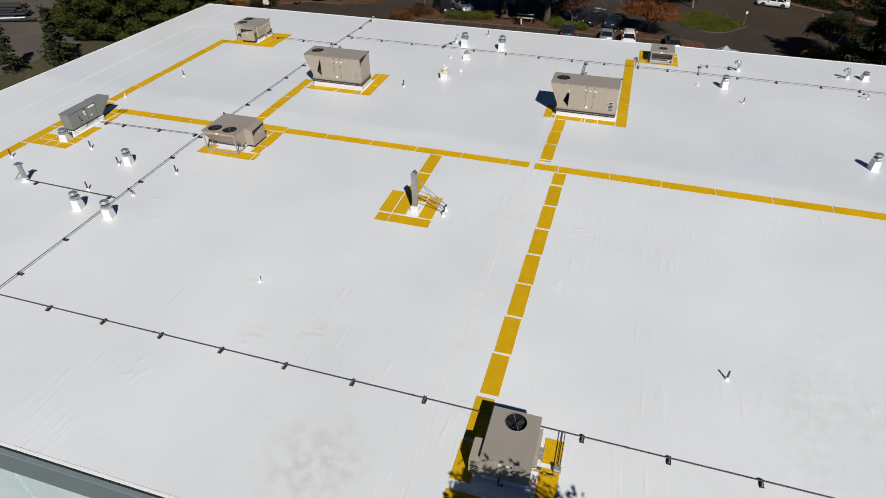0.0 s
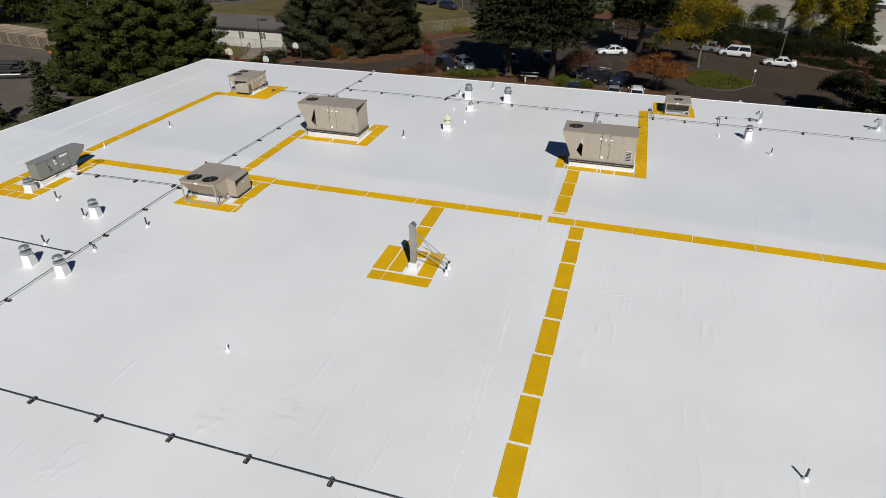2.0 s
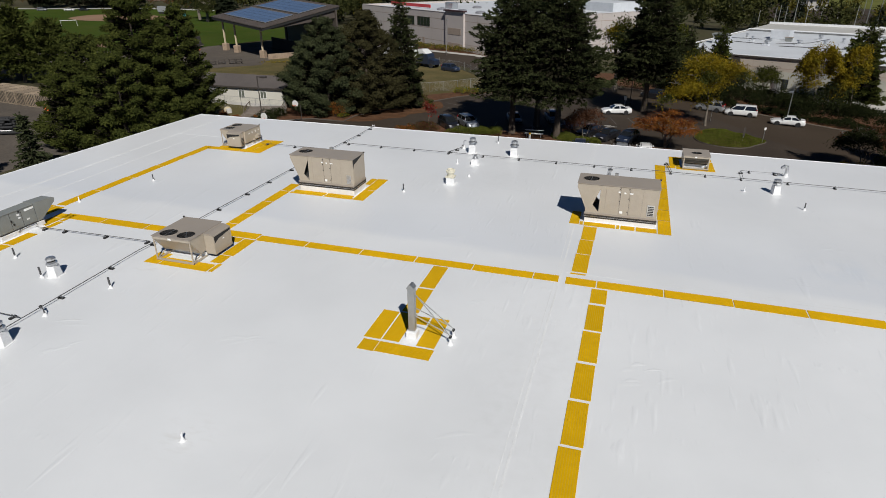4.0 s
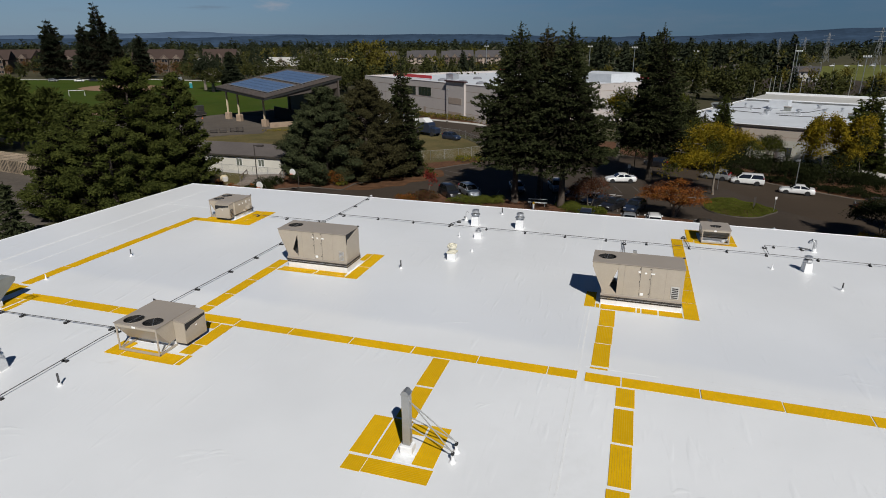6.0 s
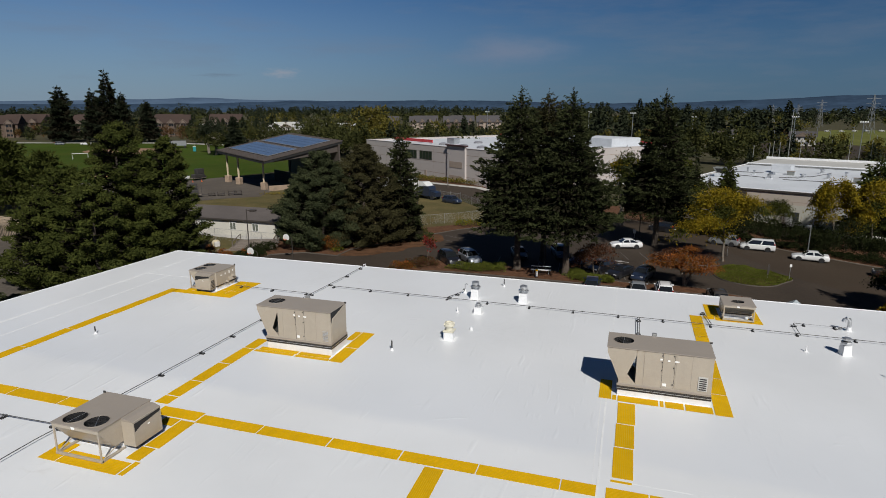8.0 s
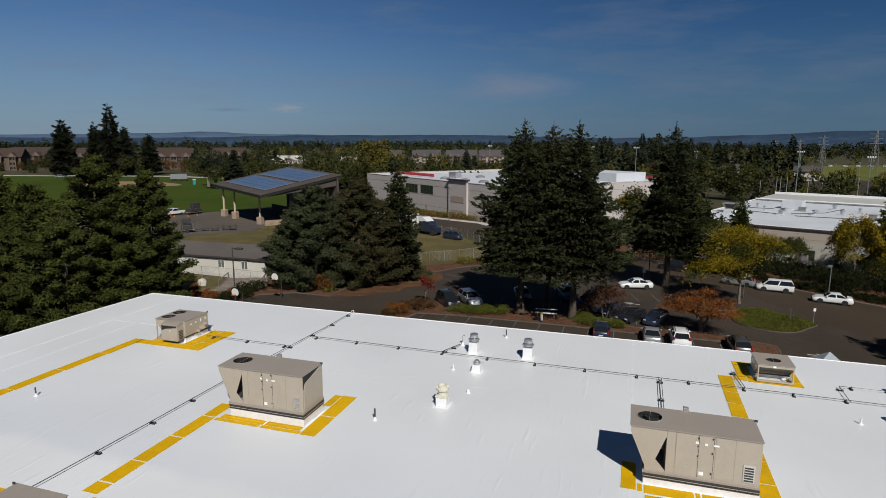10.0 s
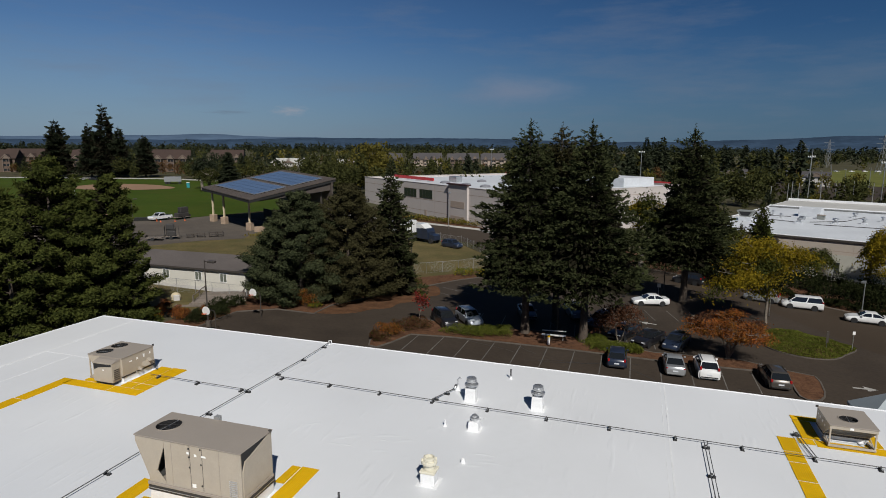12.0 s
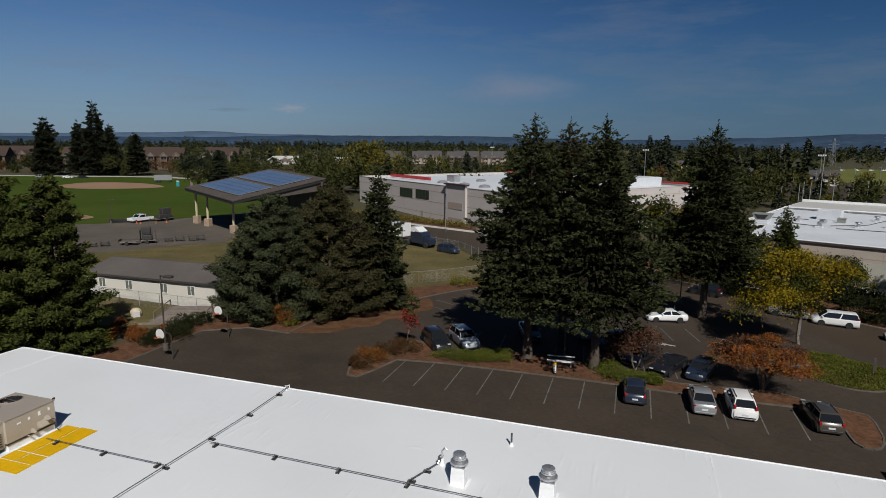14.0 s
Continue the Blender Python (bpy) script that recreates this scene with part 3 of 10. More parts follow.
# ---------------------------------------------------------------- building blocks
class Geo:
    """Collects faces, then becomes one mesh object."""

    def __init__(self):
        self.v, self.f, self.s = [], [], []

    def add(self, verts, faces, slot=0):
        n = len(self.v)
        self.v += [tuple(p) for p in verts]
        self.f += [tuple(i + n for i in q) for q in faces]
        self.s += [slot] * len(faces)
        return self

    def box(self, x0, y0, z0, x1, y1, z1, c=0.0, slot=0):
        if c <= 0:
            v = [(x, y, z) for z in (z0, z1) for y in (y0, y1) for x in (x0, x1)]
            return self.add(v, [(0, 2, 3, 1), (4, 5, 7, 6), (0, 1, 5, 4), (2, 6, 7, 3), (0, 4, 6, 2), (1, 3, 7, 5)], slot)
        lo, hi, v, at = (x0, y0, z0), (x1, y1, z1), [], {}
        for k in range(8):
            sg = [(k >> a) & 1 for a in range(3)]
            for a in range(3):
                p = [(hi[b] if sg[b] else lo[b]) if b == a else (hi[b] - c if sg[b] else lo[b] + c) for b in range(3)]
                at[k, a] = len(v)
                v.append(p)
        f = []
        for a in range(3):
            b, d = (a + 1) % 3, (a + 2) % 3
            for s in (0, 1):
                ks = [(s << a) | (i << b) | (j << d) for i, j in ((0, 0), (1, 0), (1, 1), (0, 1))]
                q = [at[k, a] for k in ks]
                f.append(q if s else q[::-1])
            for i, j in ((0, 0), (0, 1), (1, 0), (1, 1)):
                k0 = (i << b) | (j << d)
                k1 = k0 | (1 << a)
                f.append([at[k0, b], at[k1, b], at[k1, d], at[k0, d]])
        for k in range(8):
            f.append([at[k, a] for a in range(3)])
        return self.add(v, f, slot)

    def cyl(self, a, b, r0, r1=None, n=12, caps=True, slot=0):
        r1 = r0 if r1 is None else r1
        a, b = Vector(a), Vector(b)
        d = (b - a).normalized()
        u = d.orthogonal().normalized()
        w = d.cross(u)
        v = []
        for p, r in ((a, r0), (b, r1)):
            v += [p + (u * math.cos(2 * math.pi * i / n) + w * math.sin(2 * math.pi * i / n)) * r for i in range(n)]
        f = [(i, (i + 1) % n, n + (i + 1) % n, n + i) for i in range(n)]
        if caps:
            f += [tuple(range(n))[::-1], tuple(range(n, 2 * n))]
        return self.add(v, f, slot)

    def tube(self, pts, r, n=8, slot=0):
        return self.loft(pts, [r] * len(pts), n, slot)

    def loft(self, pts, radii, n=8, slot=0):
        """One continuous tapering limb through the points."""
        pts = [Vector(p) for p in pts]
        v, f = [], []
        for i, p in enumerate(pts):
            d = (pts[min(i + 1, len(pts) - 1)] - pts[max(i - 1, 0)]).normalized()
            a = d.cross(Vector((1, 0, 0)) if abs(d.x) < 0.8 else Vector((0, 1, 0))).normalized()
            b = d.cross(a)
            v += [tuple(p + (a * math.cos(6.28318 * k / n) + b * math.sin(6.28318 * k / n)) * radii[i]) for k in range(n)]
        for i in range(len(pts) - 1):
            f += [(i * n + k, i * n + (k + 1) % n, (i + 1) * n + (k + 1) % n, (i + 1) * n + k) for k in range(n)]
        f += [tuple(range(n))[::-1], tuple(range((len(pts) - 1) * n, len(pts) * n))]
        return self.add(v, f, slot)

    def prism(self, poly, lo, hi, axis=2, slot=0):
        """A polygon drawn out along an axis. For axis 1 the polygon is (x, z), for axis 0 it is (y, z)."""
        def put(p, h):
            return {2: (p[0], p[1], h), 1: (p[0], h, p[1]), 0: (h, p[0], p[1])}[axis]
        n = len(poly)
        v = [put(p, lo) for p in poly] + [put(p, hi) for p in poly]
        f = [tuple(range(n))[::-1], tuple(range(n, 2 * n))] + [(i, (i + 1) % n, n + (i + 1) % n, n + i) for i in range(n)]
        return self.add(v, f, slot)

    def ring(self, c, r0, r1, z0, z1, n=24, slot=0):
        v = []
        for r, z in ((r0, z0), (r1, z0), (r1, z1), (r0, z1)):
            v += [(c[0] + r * math.cos(2 * math.pi * i / n), c[1] + r * math.sin(2 * math.pi * i / n), z) for i in range(n)]
        f = [(k * n + i, k * n + (i + 1) % n, ((k + 1) % 4) * n + (i + 1) % n, ((k + 1) % 4) * n + i) for k in range(4) for i in range(n)]
        return self.add(v, f, slot)

    def lathe(self, c, profile, n=20, slot=0):
        v = []
        for r, z in profile:
            v += [(c[0] + r * math.cos(2 * math.pi * i / n), c[1] + r * math.sin(2 * math.pi * i / n), c[2] + z) for i in range(n)]
        f = [(k * n + i, k * n + (i + 1) % n, (k + 1) * n + (i + 1) % n, (k + 1) * n + i) for k in range(len(profile) - 1) for i in range(n)]
        f.append(tuple(range(n))[::-1])
        f.append(tuple(range((len(profile) - 1) * n, len(profile) * n)))
        return self.add(v, f, slot)

    def mesh(self, name, mats, smooth=False):
        me = bpy.data.meshes.new(name)
        me.from_pydata(self.v, [], self.f)
        for m in (mats if isinstance(mats, (list, tuple)) else [mats]):
            me.materials.append(m)
        if any(self.s):
            me.polygons.foreach_set("material_index", self.s)
        if len(self.f) < 4000:
            bm = bmesh.new()
            bm.from_mesh(me)
            bmesh.ops.recalc_face_normals(bm, faces=bm.faces)
            bm.to_mesh(me)
            bm.free()
        if smooth:
            me.polygons.foreach_set("use_smooth", [True] * len(me.polygons))
            me.set_sharp_from_angle(angle=radians(40))
        me.update()
        return me


def part(name, geo, mat, parent, label="", smooth=False):
    ob = new(name, geo.mesh(name, mat, smooth) if isinstance(geo, Geo) else geo)
    ob.parent = parent
    if label:
        ob["label"] = label
    return ob


def thing(name, label, category, x=0.0, y=0.0, z=0.0, turn=0.0, group="", kind=""):
    ob = new(name)
    ob.empty_display_size = 0.2
    ob.matrix_basis = pose(x, y, z, 0, 0, turn)
    return tagged(ob, label, category, group, kind)


def single(name, geo, mat, label, category, x=0.0, y=0.0, z=0.0, turn=0.0, group="", kind="", smooth=False):
    ob = new(name, geo.mesh(name, mat, smooth) if isinstance(geo, Geo) else geo)
    ob.matrix_basis = pose(x, y, z, 0, 0, turn)
    return tagged(ob, label, category, group, kind)


def ground_z(x, y):
    """The ground falls gently to the north-east."""
    return -6.4 - 0.025 * min(max(x + 10, -130), 60) - 0.015 * min(max(y - 40, -20), 70)


CREASES = ((0, -140.0), (0, 50.0), (1, 20.0), (1, 110.0))


def cells(poly):
    """Cuts a plan polygon along the creases of the ground."""
    done = [poly]
    for axis, at in CREASES:
        out = []
        for p in done:
            for side in (-1, 1):
                q = []
                for a, b in zip(p, p[1:] + p[:1]):
                    da, db = side * (a[axis] - at), side * (b[axis] - at)
                    if da >= 0:
                        q.append(a)
                    if (da > 0 > db) or (da < 0 < db):
                        k = da / (da - db)
                        q.append((a[0] + (b[0] - a[0]) * k, a[1] + (b[1] - a[1]) * k))
                if len(q) > 2:
                    out.append(q)
        done = out
    return done


def patch(name, poly, lift, mat, label, category, thick=0.0, kind="structure"):
    """A surface that lies on the ground."""
    g = Geo()
    poly = [tuple(q) for q in poly]
    flat = [Vector((x, y, 0)) for x, y in poly]
    for tri in tessellate_polygon([flat]):
        q = [poly[k] for k in tri]
        turn = (q[1][0] - q[0][0]) * (q[2][1] - q[0][1]) - (q[1][1] - q[0][1]) * (q[2][0] - q[0][0])
        if abs(turn) < 1e-6:
            continue
        for p in cells(q if turn > 0 else q[::-1]):
            g.add([(x, y, ground_z(x, y) + lift) for x, y in p], [tuple(range(len(p)))])
    if thick:
        for a, b in zip(poly, poly[1:] + poly[:1]):
            za, zb = ground_z(*a) + lift, ground_z(*b) + lift
            g.add([(a[0], a[1], za), (b[0], b[1], zb), (b[0], b[1], zb - thick), (a[0], a[1], za - thick)], [(0, 1, 2, 3)])
    return single(name, g, mat, label, category, kind=kind)


def oval(cx, cy, rx, ry, n=24, turn=0.0):
    c, s = math.cos(radians(turn)), math.sin(radians(turn))
    return [(cx + rx * math.cos(2 * math.pi * i / n) * c - ry * math.sin(2 * math.pi * i / n) * s,
             cy + rx * math.cos(2 * math.pi * i / n) * s + ry * math.sin(2 * math.pi * i / n) * c) for i in range(n)]


def smooth_line(pts, step=6):
    """A soft curve through plan points."""
    out = []
    n = len(pts)
    for i in range(n):
        p0, p1, p2, p3 = (Vector(pts[(i + k) % n]) for k in (-1, 0, 1, 2))
        for j in range(step):
            t = j / step
            q = 0.5 * ((2 * p1) + (p2 - p0) * t + (2 * p0 - 5 * p1 + 4 * p2 - p3) * t * t + (3 * p1 - p0 - 3 * p2 + p3) * t ** 3)
            out.append((q.x, q.y))
    return out


def kerb_ring(name, poly, label, closed=True, high=0.14, wide=0.14, mat="kerb"):
    """A concrete kerb along a plan line, each stretch a real step."""
    g = Geo()
    n = len(poly)
    for i in range(n if closed else n - 1):
        a, b = Vector(poly[i]), Vector(poly[(i + 1) % n])
        d = (b - a)
        if d.length < 1e-6:
            continue
        side = Vector((-d.y, d.x)).normalized() * wide / 2
        q = [a - side, b - side, b + side, a + side]
        v = [(p.x, p.y, ground_z(p.x, p.y) - 0.1) for p in q] + [(p.x, p.y, ground_z(p.x, p.y) + high) for p in q]
        g.add(v, [(4, 5, 6, 7), (0, 1, 5, 4), (1, 2, 6, 5), (2, 3, 7, 6), (3, 0, 4, 7)])
    return single(name, g, M[mat], label, "kerb", kind="structure")


# ---------------------------------------------------------------- the flat-roofed building
def roof_z(x):
    return -0.006 * max(0.0, x - 3.0)


NW, N0, NE, SE, S0, SW = (-42.7, 26.65), (3.0, 26.4), (46.0, 26.4), (46.0, -26.5), (3.0, -26.5), (-45.2, -26.5)
g = Geo()
for q in ((NW, SW, S0, N0), (N0, S0, SE, NE)):
    top = [(x, y, roof_z(x)) for x, y in q]
    low = [(x, y, roof_z(x) - 0.35) for x, y in q]
    g.add(top + low, [(0, 1, 2, 3), (7, 6, 5, 4), (0, 4, 5, 1), (1, 5, 6, 2), (2, 6, 7, 3), (3, 7, 4, 0)])
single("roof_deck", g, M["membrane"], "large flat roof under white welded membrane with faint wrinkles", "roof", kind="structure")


def strip(name, a, b, out, w, z0, z1, mat, label, cat, kind="structure"):
    """A bar from a to b, on the outer side of that line."""
    ax, bx = Vector(a), Vector(b)
    o = Vector(out) * w
    za, zb = roof_z(a[0]), roof_z(b[0])
    v = [(ax.x, ax.y, za + z0), (bx.x, bx.y, zb + z0), (bx.x + o.x, bx.y + o.y, zb + z0), (ax.x + o.x, ax.y + o.y, za + z0)]
    v += [(p[0], p[1], p[2] + z1 - z0) for p in v]
    geo = Geo().add(v, [(3, 2, 1, 0), (4, 5, 6, 7), (0, 1, 5, 4), (1, 2, 6, 5), (2, 3, 7, 6), (3, 0, 4, 7)])
    return single(name, geo, mat, label, cat, kind=kind)


for nm, a, b, o in (("north", NW, N0, (0, 1)), ("north", N0, NE, (0, 1)), ("west", SW, NW, (-1, 0)), ("east", NE, SE, (1, 0))):
    strip("roof_edge_trim_" + nm, a, b, o, 0.06, -0.30, 0.03, M["edge"], "folded white metal edge round the roof", "edge trim")
# walls below the edge
for nm, a, b, o in (("north", NW, N0, (0, -1)), ("north", N0, NE, (0, -1)), ("west", SW, NW, (1, 0)), ("east", NE, SE, (-1, 0))):
    strip("wall_" + nm, a, b, o, 0.25, -9.0, -0.36, M["wall_white"], "white painted warehouse wall", "wall")
strip("wall_south", SW, S0, (0, 1), 0.25, -9.0, -0.36, M["panel_cyan"], "pale blue painted warehouse wall", "wall")
strip("wall_south", S0, SE, (0, 1), 0.25, -9.0, -0.36, M["panel_cyan"], "pale blue painted warehouse wall", "wall")
# south eave: drip edge in lengths, gutter, deep grey fascia
fascia = thing("fascia", "deep blue-grey fascia with drip edge along the south eave", "fascia", kind="structure")
part("fascia_board", Geo().box(-45.2, -26.78, -1.42, 46, -26.52, -0.08, 0.02), M["fascia_blue"], fascia)
# near-black bar paints the shadow line under the drip edge
part("shadow_gap", Geo().box(-45.2, -26.60, -0.078, 46, -26.53, -0.04), M["void"], fascia)
x = -45.2
k = 0
while x < 12:
    part("drip_edge", Geo().box(x, -26.54, -0.03, x + 0.93, -26.42, 0.02, 0.008), M["edge"], fascia)
    x += 0.955
part("drip_edge", Geo().box(x, -26.54, -0.5, 46, -26.42, -0.1, 0.012), M["edge"], fascia)
part("wall_panel", Geo().box(-45.2, -26.56, -9, -16.0, -26.46, -1.43), M["panel_cyan"], fascia, "pale blue painted panel of the south wall")
# welded laps
laps = thing("membrane_laps", "low welded laps between the roofing sheets", "roof seam", kind="structure")
for geo in (Geo().box(-0.42, -26.3, 0.0, -0.34, 26.3, 0.005), Geo().box(-0.62, -26.3, 0.0, -0.585, 26.3, 0.004),
            Geo().box(-0.2, 0.55, 0.0, 3, 0.59, 0.005), Geo().box(-39.48, -26, 0.0, -39.22, 26.4, 0.006), Geo().box(-36.98, -8.0, 0.0, -36.88, 19.0, 0.005), Geo().box(-39.2, 18.95, 0.0, -33.5, 19.05, 0.005)):
    part("lap", geo, M["lap"], laps)
part("lap", Geo().add([(3, 0.55, 0.006), (46, 0.45, -0.252), (46, 0.41, -0.252), (3, 0.51, 0.006)], [(0, 1, 2, 3)]), M["lap"], laps)
part("lap", Geo().add([(3, 0.86, 0.006), (46, 0.76, -0.252), (46, 0.72, -0.252), (3, 0.82, 0.006)], [(0, 1, 2, 3)]), M["lap"], laps)
# loose puckers in the sheet where it has shrunk
creases = thing("membrane_puckers", "small raised creases in the white roofing sheet", "roof wrinkle", kind="structure")
rnd = random.Random(5)
PUCKERS = ((-12.6, -9.6, 34), (-12.2, -10.2, 30), (-11.9, -9.3, 40), (-12.9, -10.6, 26), (1.5, -14.6, 80), (1.0, -16.2, 75), (3.2, -11.5, 100), (3.5, -7.6, 20), (4.2, -7.4, 30), (-2.2, -12.2, 15),
           (-8.8, 14.3, 10), (-8.0, 14.5, 5), (-15.3, 14.8, 30), (-15.0, 14.2, 12), (-12.7, 14.9, 18), (-13.4, 14.3, 10), (-17.3, 15.9, 40), (-17.0, 15.6, 50), (-9.2, -19.0, 60), (-13.2, -21.6, 70), (-13.8, -22.6, 35), (6.2, -17.6, 95),
           (-20.4, -11.0, 30), (-19.6, -12.4, 55), (-4.2, -3.4, 45), (-7.0, 3.2, 15), (-9.1, 3.8, 20), (9.4, 6.4, 15), (11.6, 2.6, 8), (12.8, 6.9, 12), (14.2, 8.0, 5), (-37.0, 10.0, 70), (-36.2, 14.2, 60), (-13.6, 22.6, 10))
for px, py, turn in PUCKERS:
    geo = Geo()
    for j in range(rnd.randint(1, 3)):
        ln, w, h = rnd.uniform(0.5, 1.6), rnd.uniform(0.06, 0.11), rnd.uniform(0.006, 0.016)
        a = radians(turn + rnd.uniform(-14, 14))
        ox, oy = px + rnd.uniform(-0.7, 0.7), py + rnd.uniform(-0.7, 0.7)
        pts, n = [], 8
        for i in range(n + 1):
            s = i / n
            bend = math.sin(s * 3.1) * 0.12
            cx, cy = ox + math.cos(a) * ln * (s - 0.5) - math.sin(a) * bend, oy + math.sin(a) * ln * (s - 0.5) + math.cos(a) * bend
            e = math.sin(math.pi * s)
            ww = w * (0.3 + e)
            pts += [(cx + math.sin(a) * ww, cy - math.cos(a) * ww, roof_z(cx) + 0.001), (cx, cy, roof_z(cx) + 0.001 + h * e), (cx - math.sin(a) * ww, cy + math.cos(a) * ww, roof_z(cx) + 0.001)]
        geo.add(pts, [(3 * i + k, 3 * i + k + 1, 3 * i + k + 4, 3 * i + k + 3) for i in range(n) for k in (0, 1)])
    part("pucker", geo, M["membrane"], creases, smooth=True)


# ---------------------------------------------------------------- yellow walkway pads
PAD_MESH = {}


def pad_mesh(w, h, along):
    """A slab with raised ribs that run along x or y."""
    key = (round(w, 2), round(h, 2), along)
    if key not in PAD_MESH:
        geo = Geo().box(0, 0, 0.004, w, h, 0.014, slot=1)
        across = h if along == "x" else w
        n = max(2, round(across / 0.082))
        step = across / n
        for i in range(n):
            lo, hi = i * step + (0.0 if i == 0 else step * 0.17), (i + 1) * step - (0.0 if i == n - 1 else step * 0.17)
            a = (0, lo, w, hi) if along == "x" else (lo, 0, hi, h)
            geo.add([(a[0], a[1], 0.009), (a[2], a[1], 0.009), (a[2], a[3], 0.009), (a[0], a[3], 0.009),
                     (a[0], a[1], 0.020), (a[2], a[1], 0.020), (a[2], a[3], 0.020), (a[0], a[3], 0.020)],
                    [(4, 5, 6, 7), (0, 1, 5, 4), (1, 2, 6, 5), (2, 3, 7, 6), (3, 0, 4, 7)])
        PAD_MESH[key] = geo.mesh("walkway_pad", [M["pad"], M["groove"]])
    return PAD_MESH[key]


def walkway(label, rects, skew=0.0):
    w = thing("walkway", label, "walkway", kind="structure")
    for x0, y0, x1, y1 in rects:
        along = "x" if (x1 - x0) > (y1 - y0) * 1.02 else "y"
        ob = new("walkway_pad", pad_mesh(x1 - x0, y1 - y0, along))
        ob.parent = w
        ob.matrix_basis = pose(x0, y0, roof_z(x0) if x0 > 6 else 0.0, 0, 0.34 if x0 > 6 else 0, random.uniform(-0.25, 0.25) + skew)
    return w


def col(y_list, xa, ya, xb, yb, w=0.75):
    out = []
    for lo, hi in y_list:
        m = (lo + hi) / 2
        x = xa + (xb - xa) * (m - ya) / (yb - ya)
        out.append((x, lo, x + w, hi))
    return out


def row(x_list, y0, y1):
    return [(a, y0, b, y1) for a, b in x_list]


walkway("long row of ribbed yellow walkway pads across the roof",
        row([(-20.4, -18.1)], -0.52, 0.20) + row([(-18.02, -14.86), (-14.80, -11.45), (-11.38, -8.20), (-8.13, -4.97), (-4.92, -1.74), (-1.69, -0.42)], -0.63, 0.05)
        + row([(-0.06, 1.44), (1.50, 4.64), (4.70, 7.77), (7.83, 10.92), (10.98, 14.1), (14.16, 17.3), (17.36, 20.4), (20.46, 23.5), (23.56, 26.7), (26.76, 29.9), (29.96, 33.1), (33.2, 36.4)], -0.70, 0.03))
walkway("row of ribbed yellow walkway pads towards the west unit", row([(-32.0, -28.95), (-28.88, -25.62), (-25.55, -22.42), (-22.35, -20.5)], -1.18, -0.45))
walkway("straight column of ribbed yellow walkway pads with white gaps",
        col([(-2.25, -0.86), (-4.68, -2.46), (-7.08, -4.82), (-9.50, -7.26), (-11.97, -9.66), (-14.38, -12.1), (-16.77, -14.52), (-19.1, -16.9)], 1.30, -0.85, 1.0, -18.0))
walkway("ribbed yellow pads round the south rooftop unit",
        [(0.92, -21.3, 1.66, -19.3), (0.88, -23.05, 1.62, -21.4), (0.88, -24.3, 2.7, -23.45), (2.8, -24.3, 4.5, -23.45), (3.86, -21.52, 4.55, -20.45), (3.86, -23.9, 4.55, -21.72)])
walkway("short spur of ribbed yellow walkway pads", [(-6.97, -3.13, -6.18, -0.74), (-6.95, -5.55, -6.17, -3.28)])
walkway("ribbed yellow pads round the braced flue",
        [(-7.80, -7.99, -7.03, -5.68), (-6.96, -7.97, -6.19, -5.67), (-6.12, -6.42, -5.50, -5.78), (-5.40, -8.02, -4.60, -5.72), (-7.73, -8.90, -7.0, -8.14), (-6.97, -8.87, -4.56, -8.14)])
walkway("ribbed yellow pads leading up to the middle unit", [(-21.2, 0.40, -20.45, 1.12), (-21.2, 1.22, -20.45, 2.86), (-21.2, 2.95, -20.45, 5.14), (-21.2, 5.24, -20.45, 7.38), (-21.18, 7.46, -20.48, 8.9)])
walkway("ribbed yellow pads round the middle unit",
        [(-20.32, 7.18, -17.78, 7.43), (-20.2, 7.48, -17.70, 7.88), (-17.66, 7.18, -15.52, 7.43), (-17.60, 7.48, -15.62, 7.88), (-15.46, 7.18, -14.66, 9.22), (-15.46, 9.30, -14.66, 11.76), (-15.95, 10.36, -15.52, 11.7)])
walkway("ribbed yellow pads between the crossing and the east unit", [(0.08, 0.46, 0.86, 0.58), (0.12, 0.76, 0.90, 2.95), (0.15, 3.03, 0.93, 4.94), (0.19, 5.02, 0.97, 7.02)])
walkway("ribbed yellow pads round the east unit",
        [(-0.74, 7.28, -0.16, 9.4), (-0.10, 7.25, 0.08, 7.76), (0.15, 7.17, 2.02, 7.76), (2.10, 7.17, 2.26, 7.76), (2.34, 7.16, 3.16, 7.76), (3.24, 7.14, 4.44, 7.76)])
walkway("column of ribbed yellow pads to the north unit",
        col([(7.1, 9.28), (9.36, 11.2), (11.28, 13.42), (13.5, 15.6), (15.68, 17.3), (17.38, 18.9), (18.98, 19.9), (19.97, 21.36)], 4.52, 7.1, 4.50, 21.3))
walkway("ribbed yellow pads round the north unit",
        [(5.36, 20.95, 6.04, 21.48), (6.1, 20.84, 8.96, 21.5), (5.62, 21.56, 6.38, 23.55), (5.62, 23.62, 7.2, 24.12), (7.27, 23.62, 8.9, 24.12), (8.2, 21.58, 8.95, 23.4)])
walkway("long edging row of ribbed yellow pads on the west side", col([(0.55, 3.6), (3.66, 6.7), (6.76, 9.8), (9.86, 12.9), (12.96, 15.95)], -34.28, 0.5, -33.95, 16.0))
walkway("ribbed yellow pads round the north-west unit",
        [(-33.4, 15.25, -30.18, 15.95), (-30.12, 15.25, -28.02, 15.95), (-29.92, 16.0, -29.10, 16.68), (-29.05, 16.0, -28.04, 16.68), (-29.92, 16.74, -29.10, 19.2), (-29.05, 16.74, -28.04, 19.25), (-32.6, 16.02, -31.4, 16.4)])
